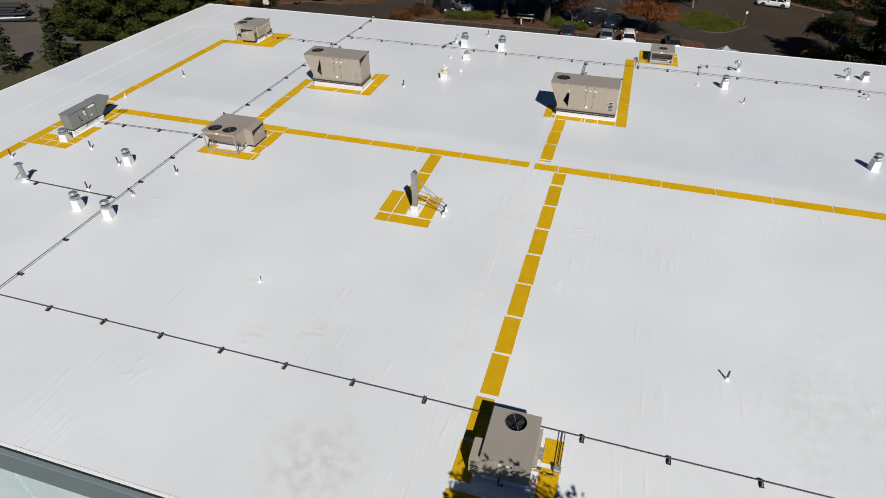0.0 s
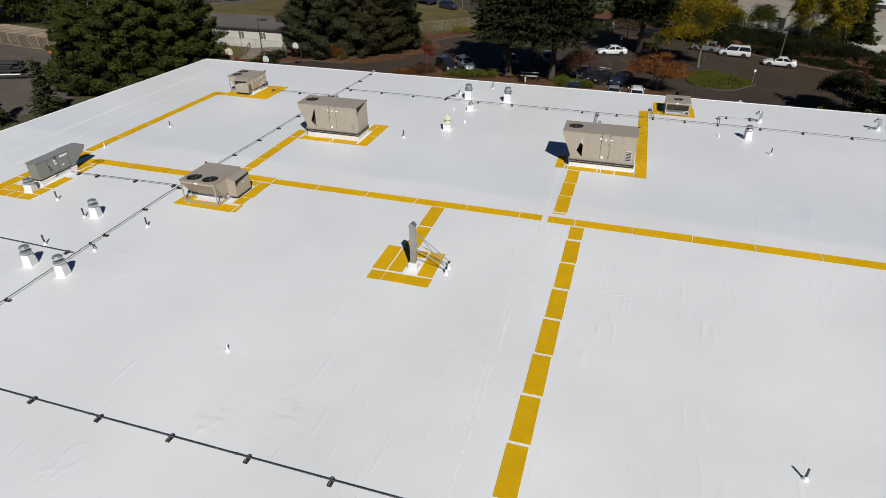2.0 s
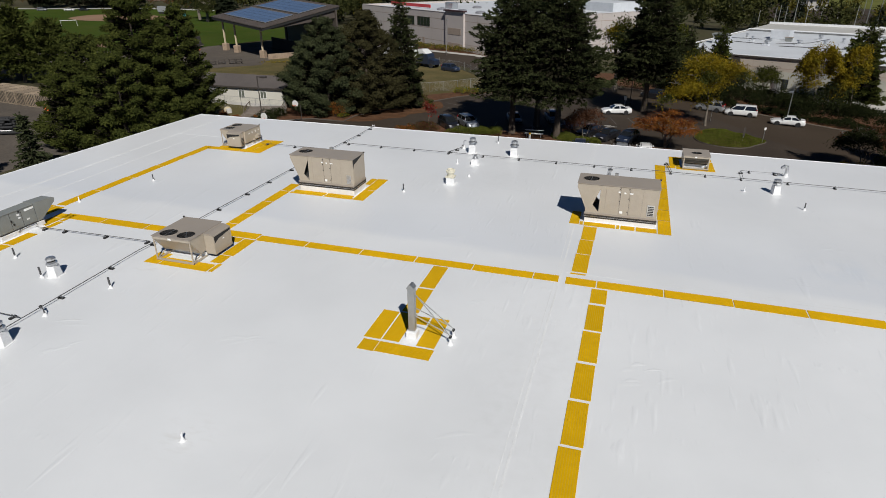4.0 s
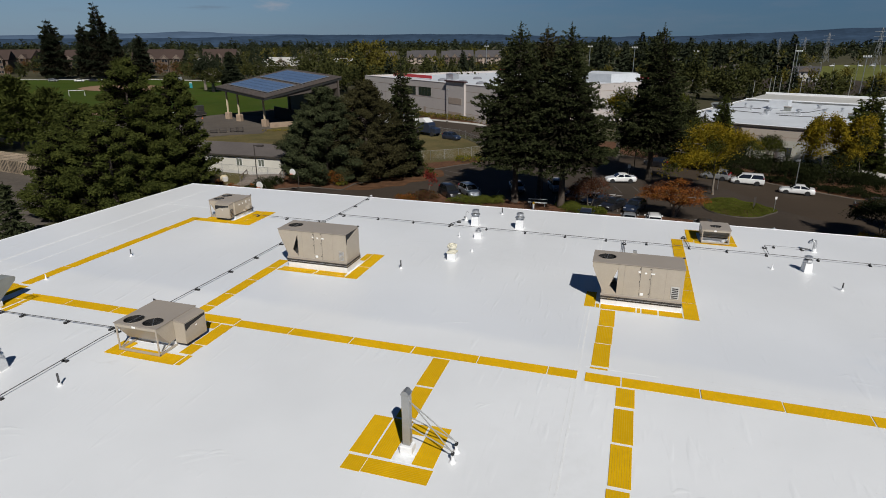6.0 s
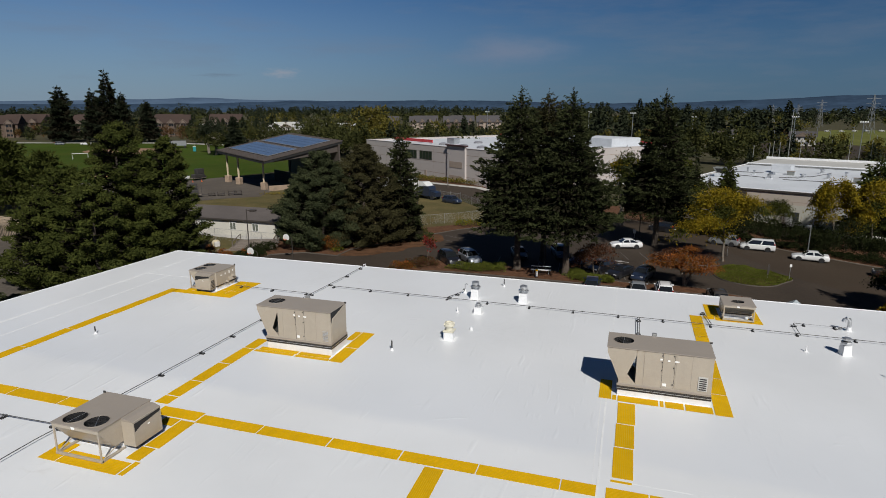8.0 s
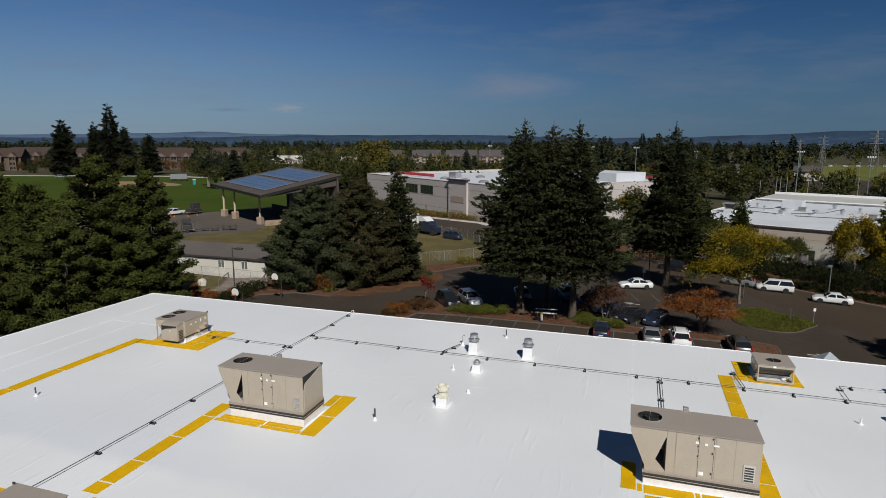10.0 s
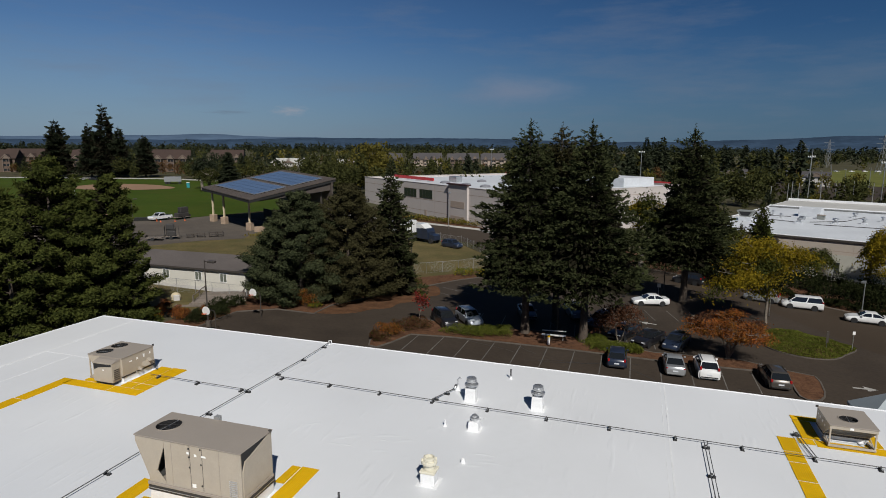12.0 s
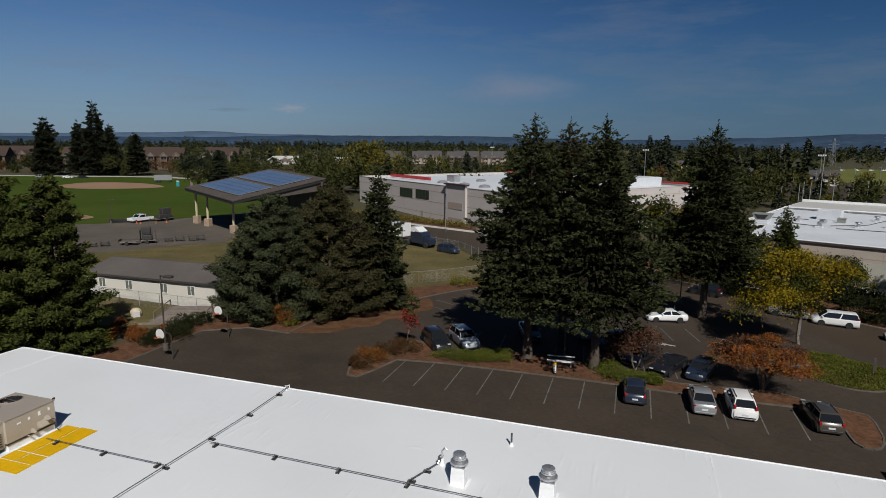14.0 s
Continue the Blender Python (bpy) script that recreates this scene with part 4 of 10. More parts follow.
walkway("ribbed yellow pads round the grey west unit",
        col([(-14.9, -12.0), (-11.9, -9.6), (-9.5, -7.1), (-7.0, -4.5), (-4.4, -1.9), (-1.8, 0.4)], -34.95, -9.6, -34.9, 0.4) +
        [(-34.1, -7.0, -33.1, -6.3), (-33.0, -7.0, -32.2, -6.3), (-32.1, -7.0, -31.12, -6.3), (-31.8, -6.22, -31.06, -5.4), (-31.8, -5.3, -31.06, -3.66), (-32.6, -2.5, -31.75, -1.3), (-32.6, -1.24, -31.66, -0.6),
         (-31.58, -2.9, -31.2, -1.75), (-31.58, -1.68, -31.3, -0.62), (-34.1, -6.22, -33.2, -5.5), (-33.12, -6.22, -32.5, -5.6), (-34.1, -1.3, -33.3, 0.3)])
walkway("ribbed yellow pads under the twin-fan unit",
        [(-22.24, -4.84, -21.36, -3.6), (-21.3, -4.84, -18.24, -4.02), (-18.16, -4.8, -17.92, -3.9), (-18.75, -3.82, -18.08, -2.92), (-18.72, -2.84, -17.98, -0.66), (-19.6, -1.2, -18.8, -0.62)])


# ---------------------------------------------------------------- rooftop air units
def holed_lid(x0, y0, x1, y1, z0, z1, holes):
    """A sheet-metal lid with round openings: holes are x, y, radius."""
    rings = [[(x0, y0), (x1, y0), (x1, y1), (x0, y1)]]
    rings += [[(hx + r * math.cos(-2 * math.pi * i / 28), hy + r * math.sin(-2 * math.pi * i / 28)) for i in range(28)] for hx, hy, r in holes]
    flat = [p for q in rings for p in q]
    n = len(flat)
    tris = tessellate_polygon([[Vector((a, b, 0)) for a, b in q] for q in rings])
    geo = Geo().add([(a, b, z1) for a, b in flat] + [(a, b, z0) for a, b in flat], [tuple(t) for t in tris] + [tuple(i + n for i in reversed(t)) for t in tris])
    k = 0
    for q in rings:
        m = len(q)
        geo.f += [(k + i, k + (i + 1) % m, n + k + (i + 1) % m, n + k + i) for i in range(m)]
        geo.s += [0] * m
        k += m
    return geo


def fan(parent, x, y, z, r, turn=0.4):
    """A round opening with a dark well, a hub with blades and a strut across it."""
    n = 28
    rim = [(x + r * 0.985 * math.cos(2 * math.pi * i / n), y + r * 0.985 * math.sin(2 * math.pi * i / n)) for i in range(n)]
    geo = Geo().add([(a, b, z - 0.004) for a, b in rim] + [(a, b, z - 0.27) for a, b in rim], [(i, n + i, n + (i + 1) % n, (i + 1) % n) for i in range(n)] + [tuple(range(n, 2 * n))])
    well = part("fan_opening", geo, M["void"], parent, "dark round condenser fan opening")
    part("fan_ring", Geo().ring((x, y), r * 0.97, r * 1.03, z - 0.01, z + 0.022, 32), M["unit_top"], well)
    for i in range(4):
        a = math.pi / 2 * i + turn
        p = [(0.10, -0.05), (0.55, -0.20), (0.88, -0.24), (0.92, 0.10), (0.60, 0.17), (0.12, 0.10)]
        q = [(x + r * (u * math.cos(a) - w * math.sin(a)), y + r * (u * math.sin(a) + w * math.cos(a)), z - 0.16 + 0.22 * w) for u, w in p]
        m = len(q)
        part("fan_blade", Geo().add(q + [(c[0], c[1], c[2] - 0.006) for c in q], [tuple(range(m)), tuple(range(2 * m - 1, m - 1, -1))] + [(j, m + j, m + (j + 1) % m, (j + 1) % m) for j in range(m)]), M["fan"], well)
    part("fan_hub", Geo().cyl((x, y, z - 0.20), (x, y, z - 0.09), r * 0.15, n=12), M["fan"], well)
    c, d = math.cos(turn + 1.1) * r, math.sin(turn + 1.1) * r
    part("fan_strut", Geo().cyl((x - c, y - d, z - 0.02), (x + c, y + d, z - 0.02), 0.013, n=6), M["galv"], well, "pale motor strut")
    gd = Geo()
    for k in (0.35, 0.66):
        gd.ring((x, y), r * k - 0.004, r * k + 0.004, z + 0.006, z + 0.014, 28)
    for a in (0.3, 0.3 + math.pi / 2):
        c, d = math.cos(a) * r, math.sin(a) * r
        gd.cyl((x - c, y - d, z + 0.010), (x + c, y + d, z + 0.010), 0.006, n=5)
    part("fan_guard", gd, M["rail"], well)


def long_unit(name, label, length, deep, top, x, y, turn=0.0, mirror=False, mats=("unit", "unit_top"), grille=True, hood=False, curb=0.31, tip=0.55):
    """A long packaged unit; local x runs from its raked condenser end to its far end, local y=0 is the door side."""
    u = thing(name, label, "air conditioner", x, y, 0.0, turn, "rooftop air units")
    s = -1.0 if mirror else 1.0

    def bx(x0, y0, z0, x1, y1, z1, c=0.0):
        a, b = sorted((s * x0, s * x1))
        return Geo().box(a, y0, z0, b, y1, z1, c)
    body, lid = M[mats[0]], M[mats[1]]
    part("curb", bx(0.0, 0.0, 0.0, length, deep, curb - 0.02, 0.015), M["flashing"], u, "white membrane-wrapped curb")
    part("curb_skirt", bx(-0.12, -0.12, 0.0, length + 0.12, deep + 0.12, 0.014, 0.005), M["flashing"], u)
    part("base_rail", bx(-0.03, -0.03, curb - 0.02, length + 0.03, deep + 0.03, curb + 0.21, 0.01), M["rail"], u, "black base rail")
    part("base_lip", bx(-0.045, -0.045, curb + 0.075, length + 0.045, deep + 0.045, curb + 0.095), M["galv"], u, "thin bright rail lip")
    part("base_flange", bx(-0.05, -0.05, curb + 0.21, length + 0.02, deep + 0.05, curb + 0.33, 0.012), lid, u)
    z0 = curb + 0.30
    xs = length * 0.19
    part("cabinet", bx(xs, 0.0, z0, length, deep, top - 0.03, 0.014), body, u)
    # raked condenser end: two cheeks with the coil between them
    prof = [(-tip, top - 0.03), (-tip, top - 0.28), (0.02, z0 + 0.22), (0.02, z0), (xs, z0), (xs, z0 + 0.10), (xs * 0.52, z0 + 0.54), (xs - 0.02, top - 0.36), (xs, top - 0.36), (xs, top - 0.03)]
    prof = [(s * a, b) for a, b in prof]
    for lo, hi in ((0.0, 0.04), (deep - 0.04, deep)):
        part("condenser_cheek", Geo().prism(prof, lo, hi, 1), body, u)
    part("condenser_coil", Geo().prism([(s * a, b) for a, b in ((-tip + 0.05, top - 0.30), (0.05, z0 + 0.10), (xs * 0.40, z0 + 0.10), (-tip + 0.30, top - 0.24))], 0.045, deep - 0.045, 1), M["coil"], u, "finned dark condenser coil")
    part("fan_deck", bx(-tip + 0.12, 0.04, top - 0.34, xs, deep - 0.04, top - 0.30), M["rail"], u)
    fx, fr = s * (xs * 0.5 - tip * 0.42), min(0.50, deep * 0.27)
    part("lid", holed_lid(min(s * (-tip - 0.03), s * (length + 0.03)), -0.04, max(s * (-tip - 0.03), s * (length + 0.03)), deep + 0.04, top - 0.035, top, [(fx, deep * 0.52, fr)]), lid, u, "flat weathered sheet-metal lid")
    fan(u, fx, deep * 0.52, top, fr)
    # door seams, hinges, latches and stickers on the long side
    for k in (0.27, 0.47, 0.60, 0.78):
        part("door_seam", bx(length * k, -0.006, z0 + 0.06, length * k + 0.014, 0.004, top - 0.08), M["rail"] if k in (0.47, 0.60) else lid, u)
    part("door", bx(length * 0.275, -0.012, z0 + 0.52, length * 0.46, 0.002, top - 0.10, 0.004), body, u)
    part("door", bx(length * 0.615, -0.012, z0 + 0.10, length * 0.775, 0.002, top - 0.10, 0.004), body, u)
    for k, zz in ((0.465, 0.90), (0.465, 0.72), (0.465, 0.50), (0.59, 0.92), (0.59, 0.60), (0.59, 0.15)):
        part("latch", bx(length * k - 0.025, -0.04, z0 + (top - z0) * zz - 0.03, length * k + 0.025, 0.0, z0 + (top - z0) * zz + 0.03, 0.008), M["black"], u)
    for k, zz, w, h in ((0.455, 0.80, 0.11, 0.09), (0.535, 0.78, 0.11, 0.10), (0.62, 0.78, 0.20, 0.07), (0.505, 0.12, 0.17, 0.15)):
        part("sticker", bx(length * k - w / 2, -0.018, z0 + (top - z0) * zz - h / 2, length * k + w / 2, -0.012, z0 + (top - z0) * zz + h / 2), M["sticker"], u, "white label")
    if grille:
        gx0, gx1 = length * 0.855, length * 0.955
        gr = part("grille", bx(gx0, -0.03, z0 + 0.14, gx1, 0.0, z0 + 0.86, 0.006), M["grille_grey"], u, "pale grey louvre grille")
        for i in range(6):
            part("louvre", bx(gx0 + 0.05, -0.034, z0 + 0.19 + i * 0.105, gx1 - 0.05, -0.028, z0 + 0.255 + i * 0.105), M["rail"], gr, "dark gap between louvre blades")
    else:
        gx0, gx1 = length * 0.875, length * 0.965
        gr = part("grille", bx(gx0, -0.018, z0 + 0.10, gx1, 0.0, z0 + 0.80, 0.006), M["unit"], u, "pale louvre panel")
        for i in range(8):
            part("louvre", bx(gx0 + 0.02, -0.032, z0 + 0.14 + i * 0.08, gx1 - 0.02, -0.016, z0 + 0.175 + i * 0.08), M["galv"], gr)
    if hood:
        # end hood: a leaning flap; a black plate paints the shaded wedge under the lid
        e = s * length
        part("hood_opening", Geo().add([(e + s * 0.006, 0.06, top - 0.05), (e + s * 0.006, deep * 0.86, top - 0.06), (e + s * 0.006, 0.72 * deep, top - 0.20), (e + s * 0.006, 0.22, top - 0.42), (e + s * 0.006, 0.06, top - 0.75)], [(0, 1, 2, 3, 4)]), M["void"], u, "black plate painted as the shaded hood opening")
        part("hood_flap", Geo().prism([(0.10, z0 + 0.12), (deep - 0.10, z0 + 0.12), (deep - 0.10, top - 0.10), (deep * 0.86, top - 0.07), (0.24, top - 0.44), (0.10, top - 0.80)], min(e, e + s * 0.03), max(e, e + s * 0.03), 0), body, u)
    part("lifting_lug", bx(length - 0.02, deep - 0.16, top - 0.02, length + 0.10, deep - 0.12, top + 0.07), M["rail"], u)
    part("service_box", bx(length * 0.36, deep + 0.01, top - 0.35, length * 0.41, deep + 0.25, top + 0.12, 0.01), M["conduit"], u)
    return u


def small_unit(name, label, w, deep, top, x, y, turn=0.0, fans=2, hood=True, curb=0.30, louvre=False):
    """A compact unit; local -y is the raked condenser side on a leg frame, +x carries the fresh-air hood."""
    u = thing(name, label, "air conditioner", x, y, 0.0, turn, "rooftop air units")
    body, lid = M["unit"], M["unit_top"]
    back = deep * 0.40
    part("curb", Geo().box(0.05, back + 0.05, 0.0, w - 0.05, deep - 0.05, curb, 0.015), M["flashing"], u, "white membrane-wrapped curb")
    part("curb_skirt", Geo().box(-0.1, back - 0.08, 0.0, w + 0.08, deep + 0.08, 0.014, 0.004), M["flashing"], u)
    part("base_rail", Geo().box(0.0, back, curb, w, deep, curb + 0.09, 0.01), M["rail"], u, "dark base rail")
    if fans == 2:
        part("cabinet", Geo().box(0.0, back, curb + 0.09, w, deep, top - 0.036, 0.014), body, u)
    else:
        # open-topped under the fan
        part("cabinet", Geo().box(0.0, back, curb + 0.09, w, deep, top - 0.32).box(0.0, back, top - 0.32, 0.03, deep, top - 0.036).box(w - 0.03, back, top - 0.32, w, deep, top - 0.036).box(0.03, deep - 0.03, top - 0.32, w - 0.03, deep, top - 0.036), body, u)
    # side cheeks carry the lid out over the raked coil
    foot = (back * 0.62, curb + 0.10) if fans == 2 else (back, curb + 0.12)
    cheek = [(0.03, top - 0.03), (0.03, top - 0.20), foot, (back + 0.02, curb + 0.10), (back + 0.02, top - 0.03)]
    for lo, hi in ((0.0, 0.03), (w - 0.03, w)):
        part("condenser_cheek", Geo().prism(cheek, lo, hi, 0), body, u)
    part("condenser_coil", Geo().prism([(back * 0.75, curb + 0.32), (back - 0.02, curb + 0.14), (back, curb + 0.22), (back * 0.85, curb + 0.34)], 0.04, w - 0.04, 0), M["coil"], u, "finned dark condenser coil")
    if fans == 2:
        part("under_panel", Geo().prism([(0.035, top - 0.21), foot, (back, curb + 0.10), (back, curb + 0.15), (back * 0.66, curb + 0.16), (0.09, top - 0.19)], 0.032, w - 0.032, 0), body, u, "slanting panel under the fan deck")
    else:
        part("under_panel", Geo().prism([(0.03, top - 0.21), (back * 0.72, curb + 0.34), (back, curb + 0.30), (back, curb + 0.36), (0.06, top - 0.17)], 0.035, w - 0.035, 0), M["coil"], u, "dark slanting coil under the fan deck")
    part("front_apron", Geo().box(0.0, 0.0, top - 0.20, w, 0.03, top - 0.03, 0.006), body, u)
    wells = [(w * 0.27, 0.57, 0.48), (w * 0.73, 0.57, 0.48)] if fans == 2 else [(w * 0.5, deep * 0.42, 0.40)]
    part("lid", holed_lid(-0.03, -0.03, w + 0.03, deep + 0.03, top - 0.035, top, wells), lid, u, "flat weathered sheet-metal lid")
    for k, (fx, fy, fr) in enumerate(wells):
        fan(u, fx, fy, top, fr, 0.4 + 0.7 * k)
    # leg frame under the overhang
    for px in (0.05, w - 0.05):
        part("leg", Geo().box(px - 0.035, 0.0, 0.04, px + 0.035, 0.06, top - 0.18, 0.006), body, u)
        part("brace", Geo().cyl((px, 0.06, 0.10), (px, back, curb + 0.16), 0.03, n=6), body, u)
        part("runner", Geo().box(px - 0.05, 0.0, 0.015, px + 0.05, back + 0.1, 0.11, 0.008), body, u)
    part("cross_runner", Geo().box(0.0, -0.02, 0.03, w, 0.08, 0.13, 0.008), body, u)
    if hood:
        hd = part("fresh_air_hood", Geo().prism([(back + 0.02, 0.22), (deep - 0.12, 0.22), (deep - 0.12, top - 0.14), (back + 0.02, top - 0.14)], w, w + 0.62, 0), body, u)
        part("hood_top", Geo().prism([(w - 0.01, top - 0.03), (w + 0.30, top - 0.05), (w + 0.64, top - 0.16), (w - 0.01, top - 0.16)], back + 0.01, deep - 0.10, 1), lid, hd)
        # flat black plate paints the shaded intake slot on the hood
        part("hood_slot", Geo().add([(w + 0.625, back + 0.06, top - 0.22), (w + 0.625, deep - 0.16, top - 0.20), (w + 0.625, deep - 0.16, top - 0.32), (w + 0.625, back + 0.42, top - 0.44), (w + 0.625, back + 0.06, top - 0.60)], [(0, 1, 2, 3, 4)]), M["void"], hd, "black plate painted as the shaded intake slot")
        part("hood_base", Geo().box(w, back + 0.06, 0.17, w + 0.56, deep - 0.16, 0.222), M["rail"], hd)
        part("hood_label", Geo().box(w + 0.621, (back + deep) / 2 - 0.06, top - 0.60, w + 0.626, (back + deep) / 2 + 0.06, top - 0.54), M["sticker"], hd, "white label")
    if louvre:
        # the hood's side louvre, and small fittings on the cabinet's long side
        lv = part("louvre_panel", Geo().box(w + 0.12, deep - 0.12, 0.30, w + 0.56, deep - 0.09, 1.02, 0.006), body, u)
        for i in range(6):
            part("louvre", Geo().box(w + 0.15, deep - 0.092, 0.35 + i * 0.11, w + 0.53, deep - 0.07, 0.40 + i * 0.11), M["rail"], lv)
        for k, zz, a, b in ((0.74, 1.12, 0.20, 0.07), (0.54, 1.14, 0.11, 0.13), (0.33, 1.16, 0.12, 0.20), (0.13, 1.18, 0.10, 0.14)):
            part("sticker", Geo().box(w * k - a / 2, deep + 0.001, zz - b / 2, w * k + a / 2, deep + 0.007, zz + b / 2), M["sticker"], u, "white label")
        for k, zz, a, b in ((0.30, 0.52, 0.44, 0.26), (0.20, 0.74, 0.22, 0.16), (0.50, 0.42, 0.14, 0.16)):
            part("awning", Geo().prism([(deep - 0.01, zz + b), (deep + 0.02, zz + b), (deep + 0.20, zz), (deep - 0.01, zz)], w * k - a / 2, w * k + a / 2, 0), body, u, "small slanting weather flap")
        part("gas_drop", Geo().tube([(w * 0.06, deep, 0.62), (w * 0.06, deep + 0.16, 0.60), (w * 0.06, deep + 0.16, 0.17), (w * 0.12, deep + 0.5, 0.17)], 0.022, 6), M["pipe"], u)
        part("drain_pipe", Geo().tube([(w * 0.60, deep, 0.36), (w * 0.60, deep + 0.14, 0.34), (w * 0.52, deep + 0.16, 0.12)], 0.024, 6), M["galv"], u)
    for i, (yy, zz) in enumerate(((0.34, 0.62), (0.52, 0.66), (0.72, 0.70), (0.86, 0.72))):
        part("sticker", Geo().box(-0.006, deep * yy - 0.07, top * zz, -0.001, deep * yy + 0.07, top * zz + 0.10), M["sticker"], u, "white label")
    part("sticker", Geo().box(w * 0.42, -0.006, top - 0.17, w * 0.50, -0.001, top - 0.06), M["sticker"], u, "white label")
    part("lifting_lug", Geo().box(-0.10, deep - 0.08, top - 0.02, 0.02, deep - 0.04, top + 0.08), M["rail"], u)
    return u


long_unit("rooftop_unit", "long beige air unit with raked end and grille on white curb", 4.24, 1.95, 2.50, 0.10, 7.86, tip=0.57)
long_unit("rooftop_unit", "long beige packaged air unit with open hood on white curb", 4.24, 1.95, 2.62, -19.84, 7.86, grille=False, hood=True, curb=0.43, tip=0.55)


def wedge_unit(x, y):
    """A narrow grey unit with a raked hood at its north end."""
    u = thing("rooftop_unit", "long grey air unit with raked hood beside a capped vent", "air conditioner", x, y, 0.0, 0.0, "rooftop air units")
    grey = M["unit_grey"]
    part("curb", Geo().box(-0.85, -0.05, 0.0, 0.05, 2.85, 0.30, 0.015), M["flashing"], u, "white membrane-wrapped curb")
    part("curb_skirt", Geo().box(-1.0, -0.20, 0.0, 0.22, 3.0, 0.014, 0.005), M["flashing"], u)
    part("base_rail", Geo().box(-0.82, -0.02, 0.30, 0.02, 2.82, 0.36), M["rail"], u)
    part("cabinet", Geo().box(-0.78, 0.0, 0.36, 0.0, 2.45, 1.45, 0.02), grey, u)
    part("lid", Geo().box(-0.81, -0.04, 1.45, 0.03, 2.45, 1.49, 0.012), grey, u, "flat sheet-metal lid")
    part("intake_hood", Geo().prism([(2.45, 0.36), (2.78, 0.36), (3.85, 1.18), (3.92, 1.38), (3.75, 1.47), (2.45, 1.53)], -0.80, 0.02, 0), grey, u, "raked grey intake hood")
    for yy in (0.82, 1.55, 2.44):
        part("door_seam", Geo().box(0.0, yy, 0.42, 0.008, yy + 0.014, 1.44), M["rail"], u)
    for yy, zz, w, h in ((2.1, 1.30, 0.62, 0.12), (1.35, 1.18, 0.18, 0.12), (1.38, 0.98, 0.16, 0.10), (1.9, 0.72, 0.18, 0.08)):
        part("sticker", Geo().box(0.008, yy - w / 2, zz - h / 2, 0.014, yy + w / 2, zz + h / 2), M["sticker"], u, "white label")
    for yy, zz in ((0.85, 0.95), (0.95, 0.72), (1.42, 1.36)):
        part("latch", Geo().box(0.0, yy - 0.04, zz - 0.06, 0.05, yy + 0.04, zz + 0.06, 0.01), M["black"], u)
    part("drain_pipe", Geo().loft([(0.10, 1.0, 0.22), (0.10, 1.2, 0.34), (0.10, 1.8, 0.36), (0.10, 2.2, 0.38), (0.10, 2.25, 0.22)], [0.02] * 5, 8), M["pipe"], u)


wedge_unit(-32.05, -5.12)
small_unit("rooftop_unit", "beige twin-fan air unit on a leg frame with fresh-air hood", 2.42, 2.72, 1.47, -21.72, -4.42)
small_unit("rooftop_unit", "beige twin-fan air unit near the roof corner with side hood", 2.36, 2.50, 1.50, -32.55, 18.78, -90, louvre=True)
small_unit("rooftop_unit", "small beige single-fan air unit near the north roof edge", 1.92, 2.05, 1.10, 6.52, 21.0, fans=1, hood=False, curb=0.2)

# the unit at the south end, seen from above
u = thing("rooftop_unit", "beige single-fan air unit with box hood in dappled tree shade", "air conditioner", 1.88, -22.75, 0.0, 0.0, "rooftop air units")
part("curb", Geo().box(0.02, 0.04, 0.0, 1.70, 2.12, 0.28, 0.015), M["flashing"], u, "white membrane-wrapped curb")
part("curb_skirt", Geo().box(-0.12, -0.55, 0.0, 1.86, 2.26, 0.014, 0.005), M["flashing"], u)
part("cabinet", Geo().box(0.0, 0.0, 0.28, 1.72, 2.16, 0.98).box(0.0, 0.0, 0.98, 1.72, 0.03, 1.262).box(0.0, 2.13, 0.98, 1.72, 2.16, 1.262).box(0.0, 0.03, 0.98, 0.03, 2.13, 1.262).box(1.69, 0.03, 0.98, 1.72, 2.13, 1.262), M["unit"], u)
part("lid", holed_lid(-0.02, -0.02, 1.74, 2.18, 1.265, 1.30, [(0.88, 1.70, 0.40)]), M["unit_top"], u, "flat weathered sheet-metal lid")
fan(u, 0.88, 1.70, 1.30, 0.40, 0.9)
hd = part("fresh_air_hood", Geo().prism([(0.0, 1.12), (-0.40, 1.06), (-0.42, 0.25), (0.0, 0.25)], -0.02, 0.86, 1), M["unit"], u)
for i in range(4):
    part("louvre", Geo().box(-0.34, -0.035, 0.34 + i * 0.1, -0.06, -0.018, 0.39 + i * 0.1), M["rail"], hd)
part("side_box", Geo().box(1.72, 0.55, 0.62, 1.86, 1.75, 1.22, 0.01), M["unit"], u)
part("door_seam", Geo().box(1.16, -0.008, 0.36, 1.175, 0.0, 1.24), M["rail"], u)
for a in ((0.18, 1.10, 0.30, 1.14), (0.62, 1.02, 0.78, 1.12), (0.90, 1.04, 0.98, 1.12)):
    part("sticker", Geo().box(a[0], -0.008, a[1], a[2], -0.001, a[3]), M["sticker"], u, "white label")
for zz in (0.5, 0.8, 1.1):
    part("latch", Geo().box(1.06, -0.03, zz, 1.11, 0.0, zz + 0.06), M["black"], u)
part("disconnect_box", Geo().box(1.86, 0.95, 0.55, 2.02, 1.20, 0.95, 0.01), M["conduit"], u)
part("service_tag", Geo().box(1.86, 0.02, 0.55, 1.93, 0.10, 0.66), M["red"], u, "red tag")
part("gas_cock", Geo().tube([(1.75, 0.55, 0.45), (2.05, 0.62, 0.42), (2.18, 0.60, 0.30), (2.42, 0.58, 0.30), (2.55, 0.72, 0.18)], 0.035, 8).box(2.10, 0.55, 0.36, 2.2, 0.66, 0.44, 0.01), M["brass"], u, "yellow gas valve and pipe")
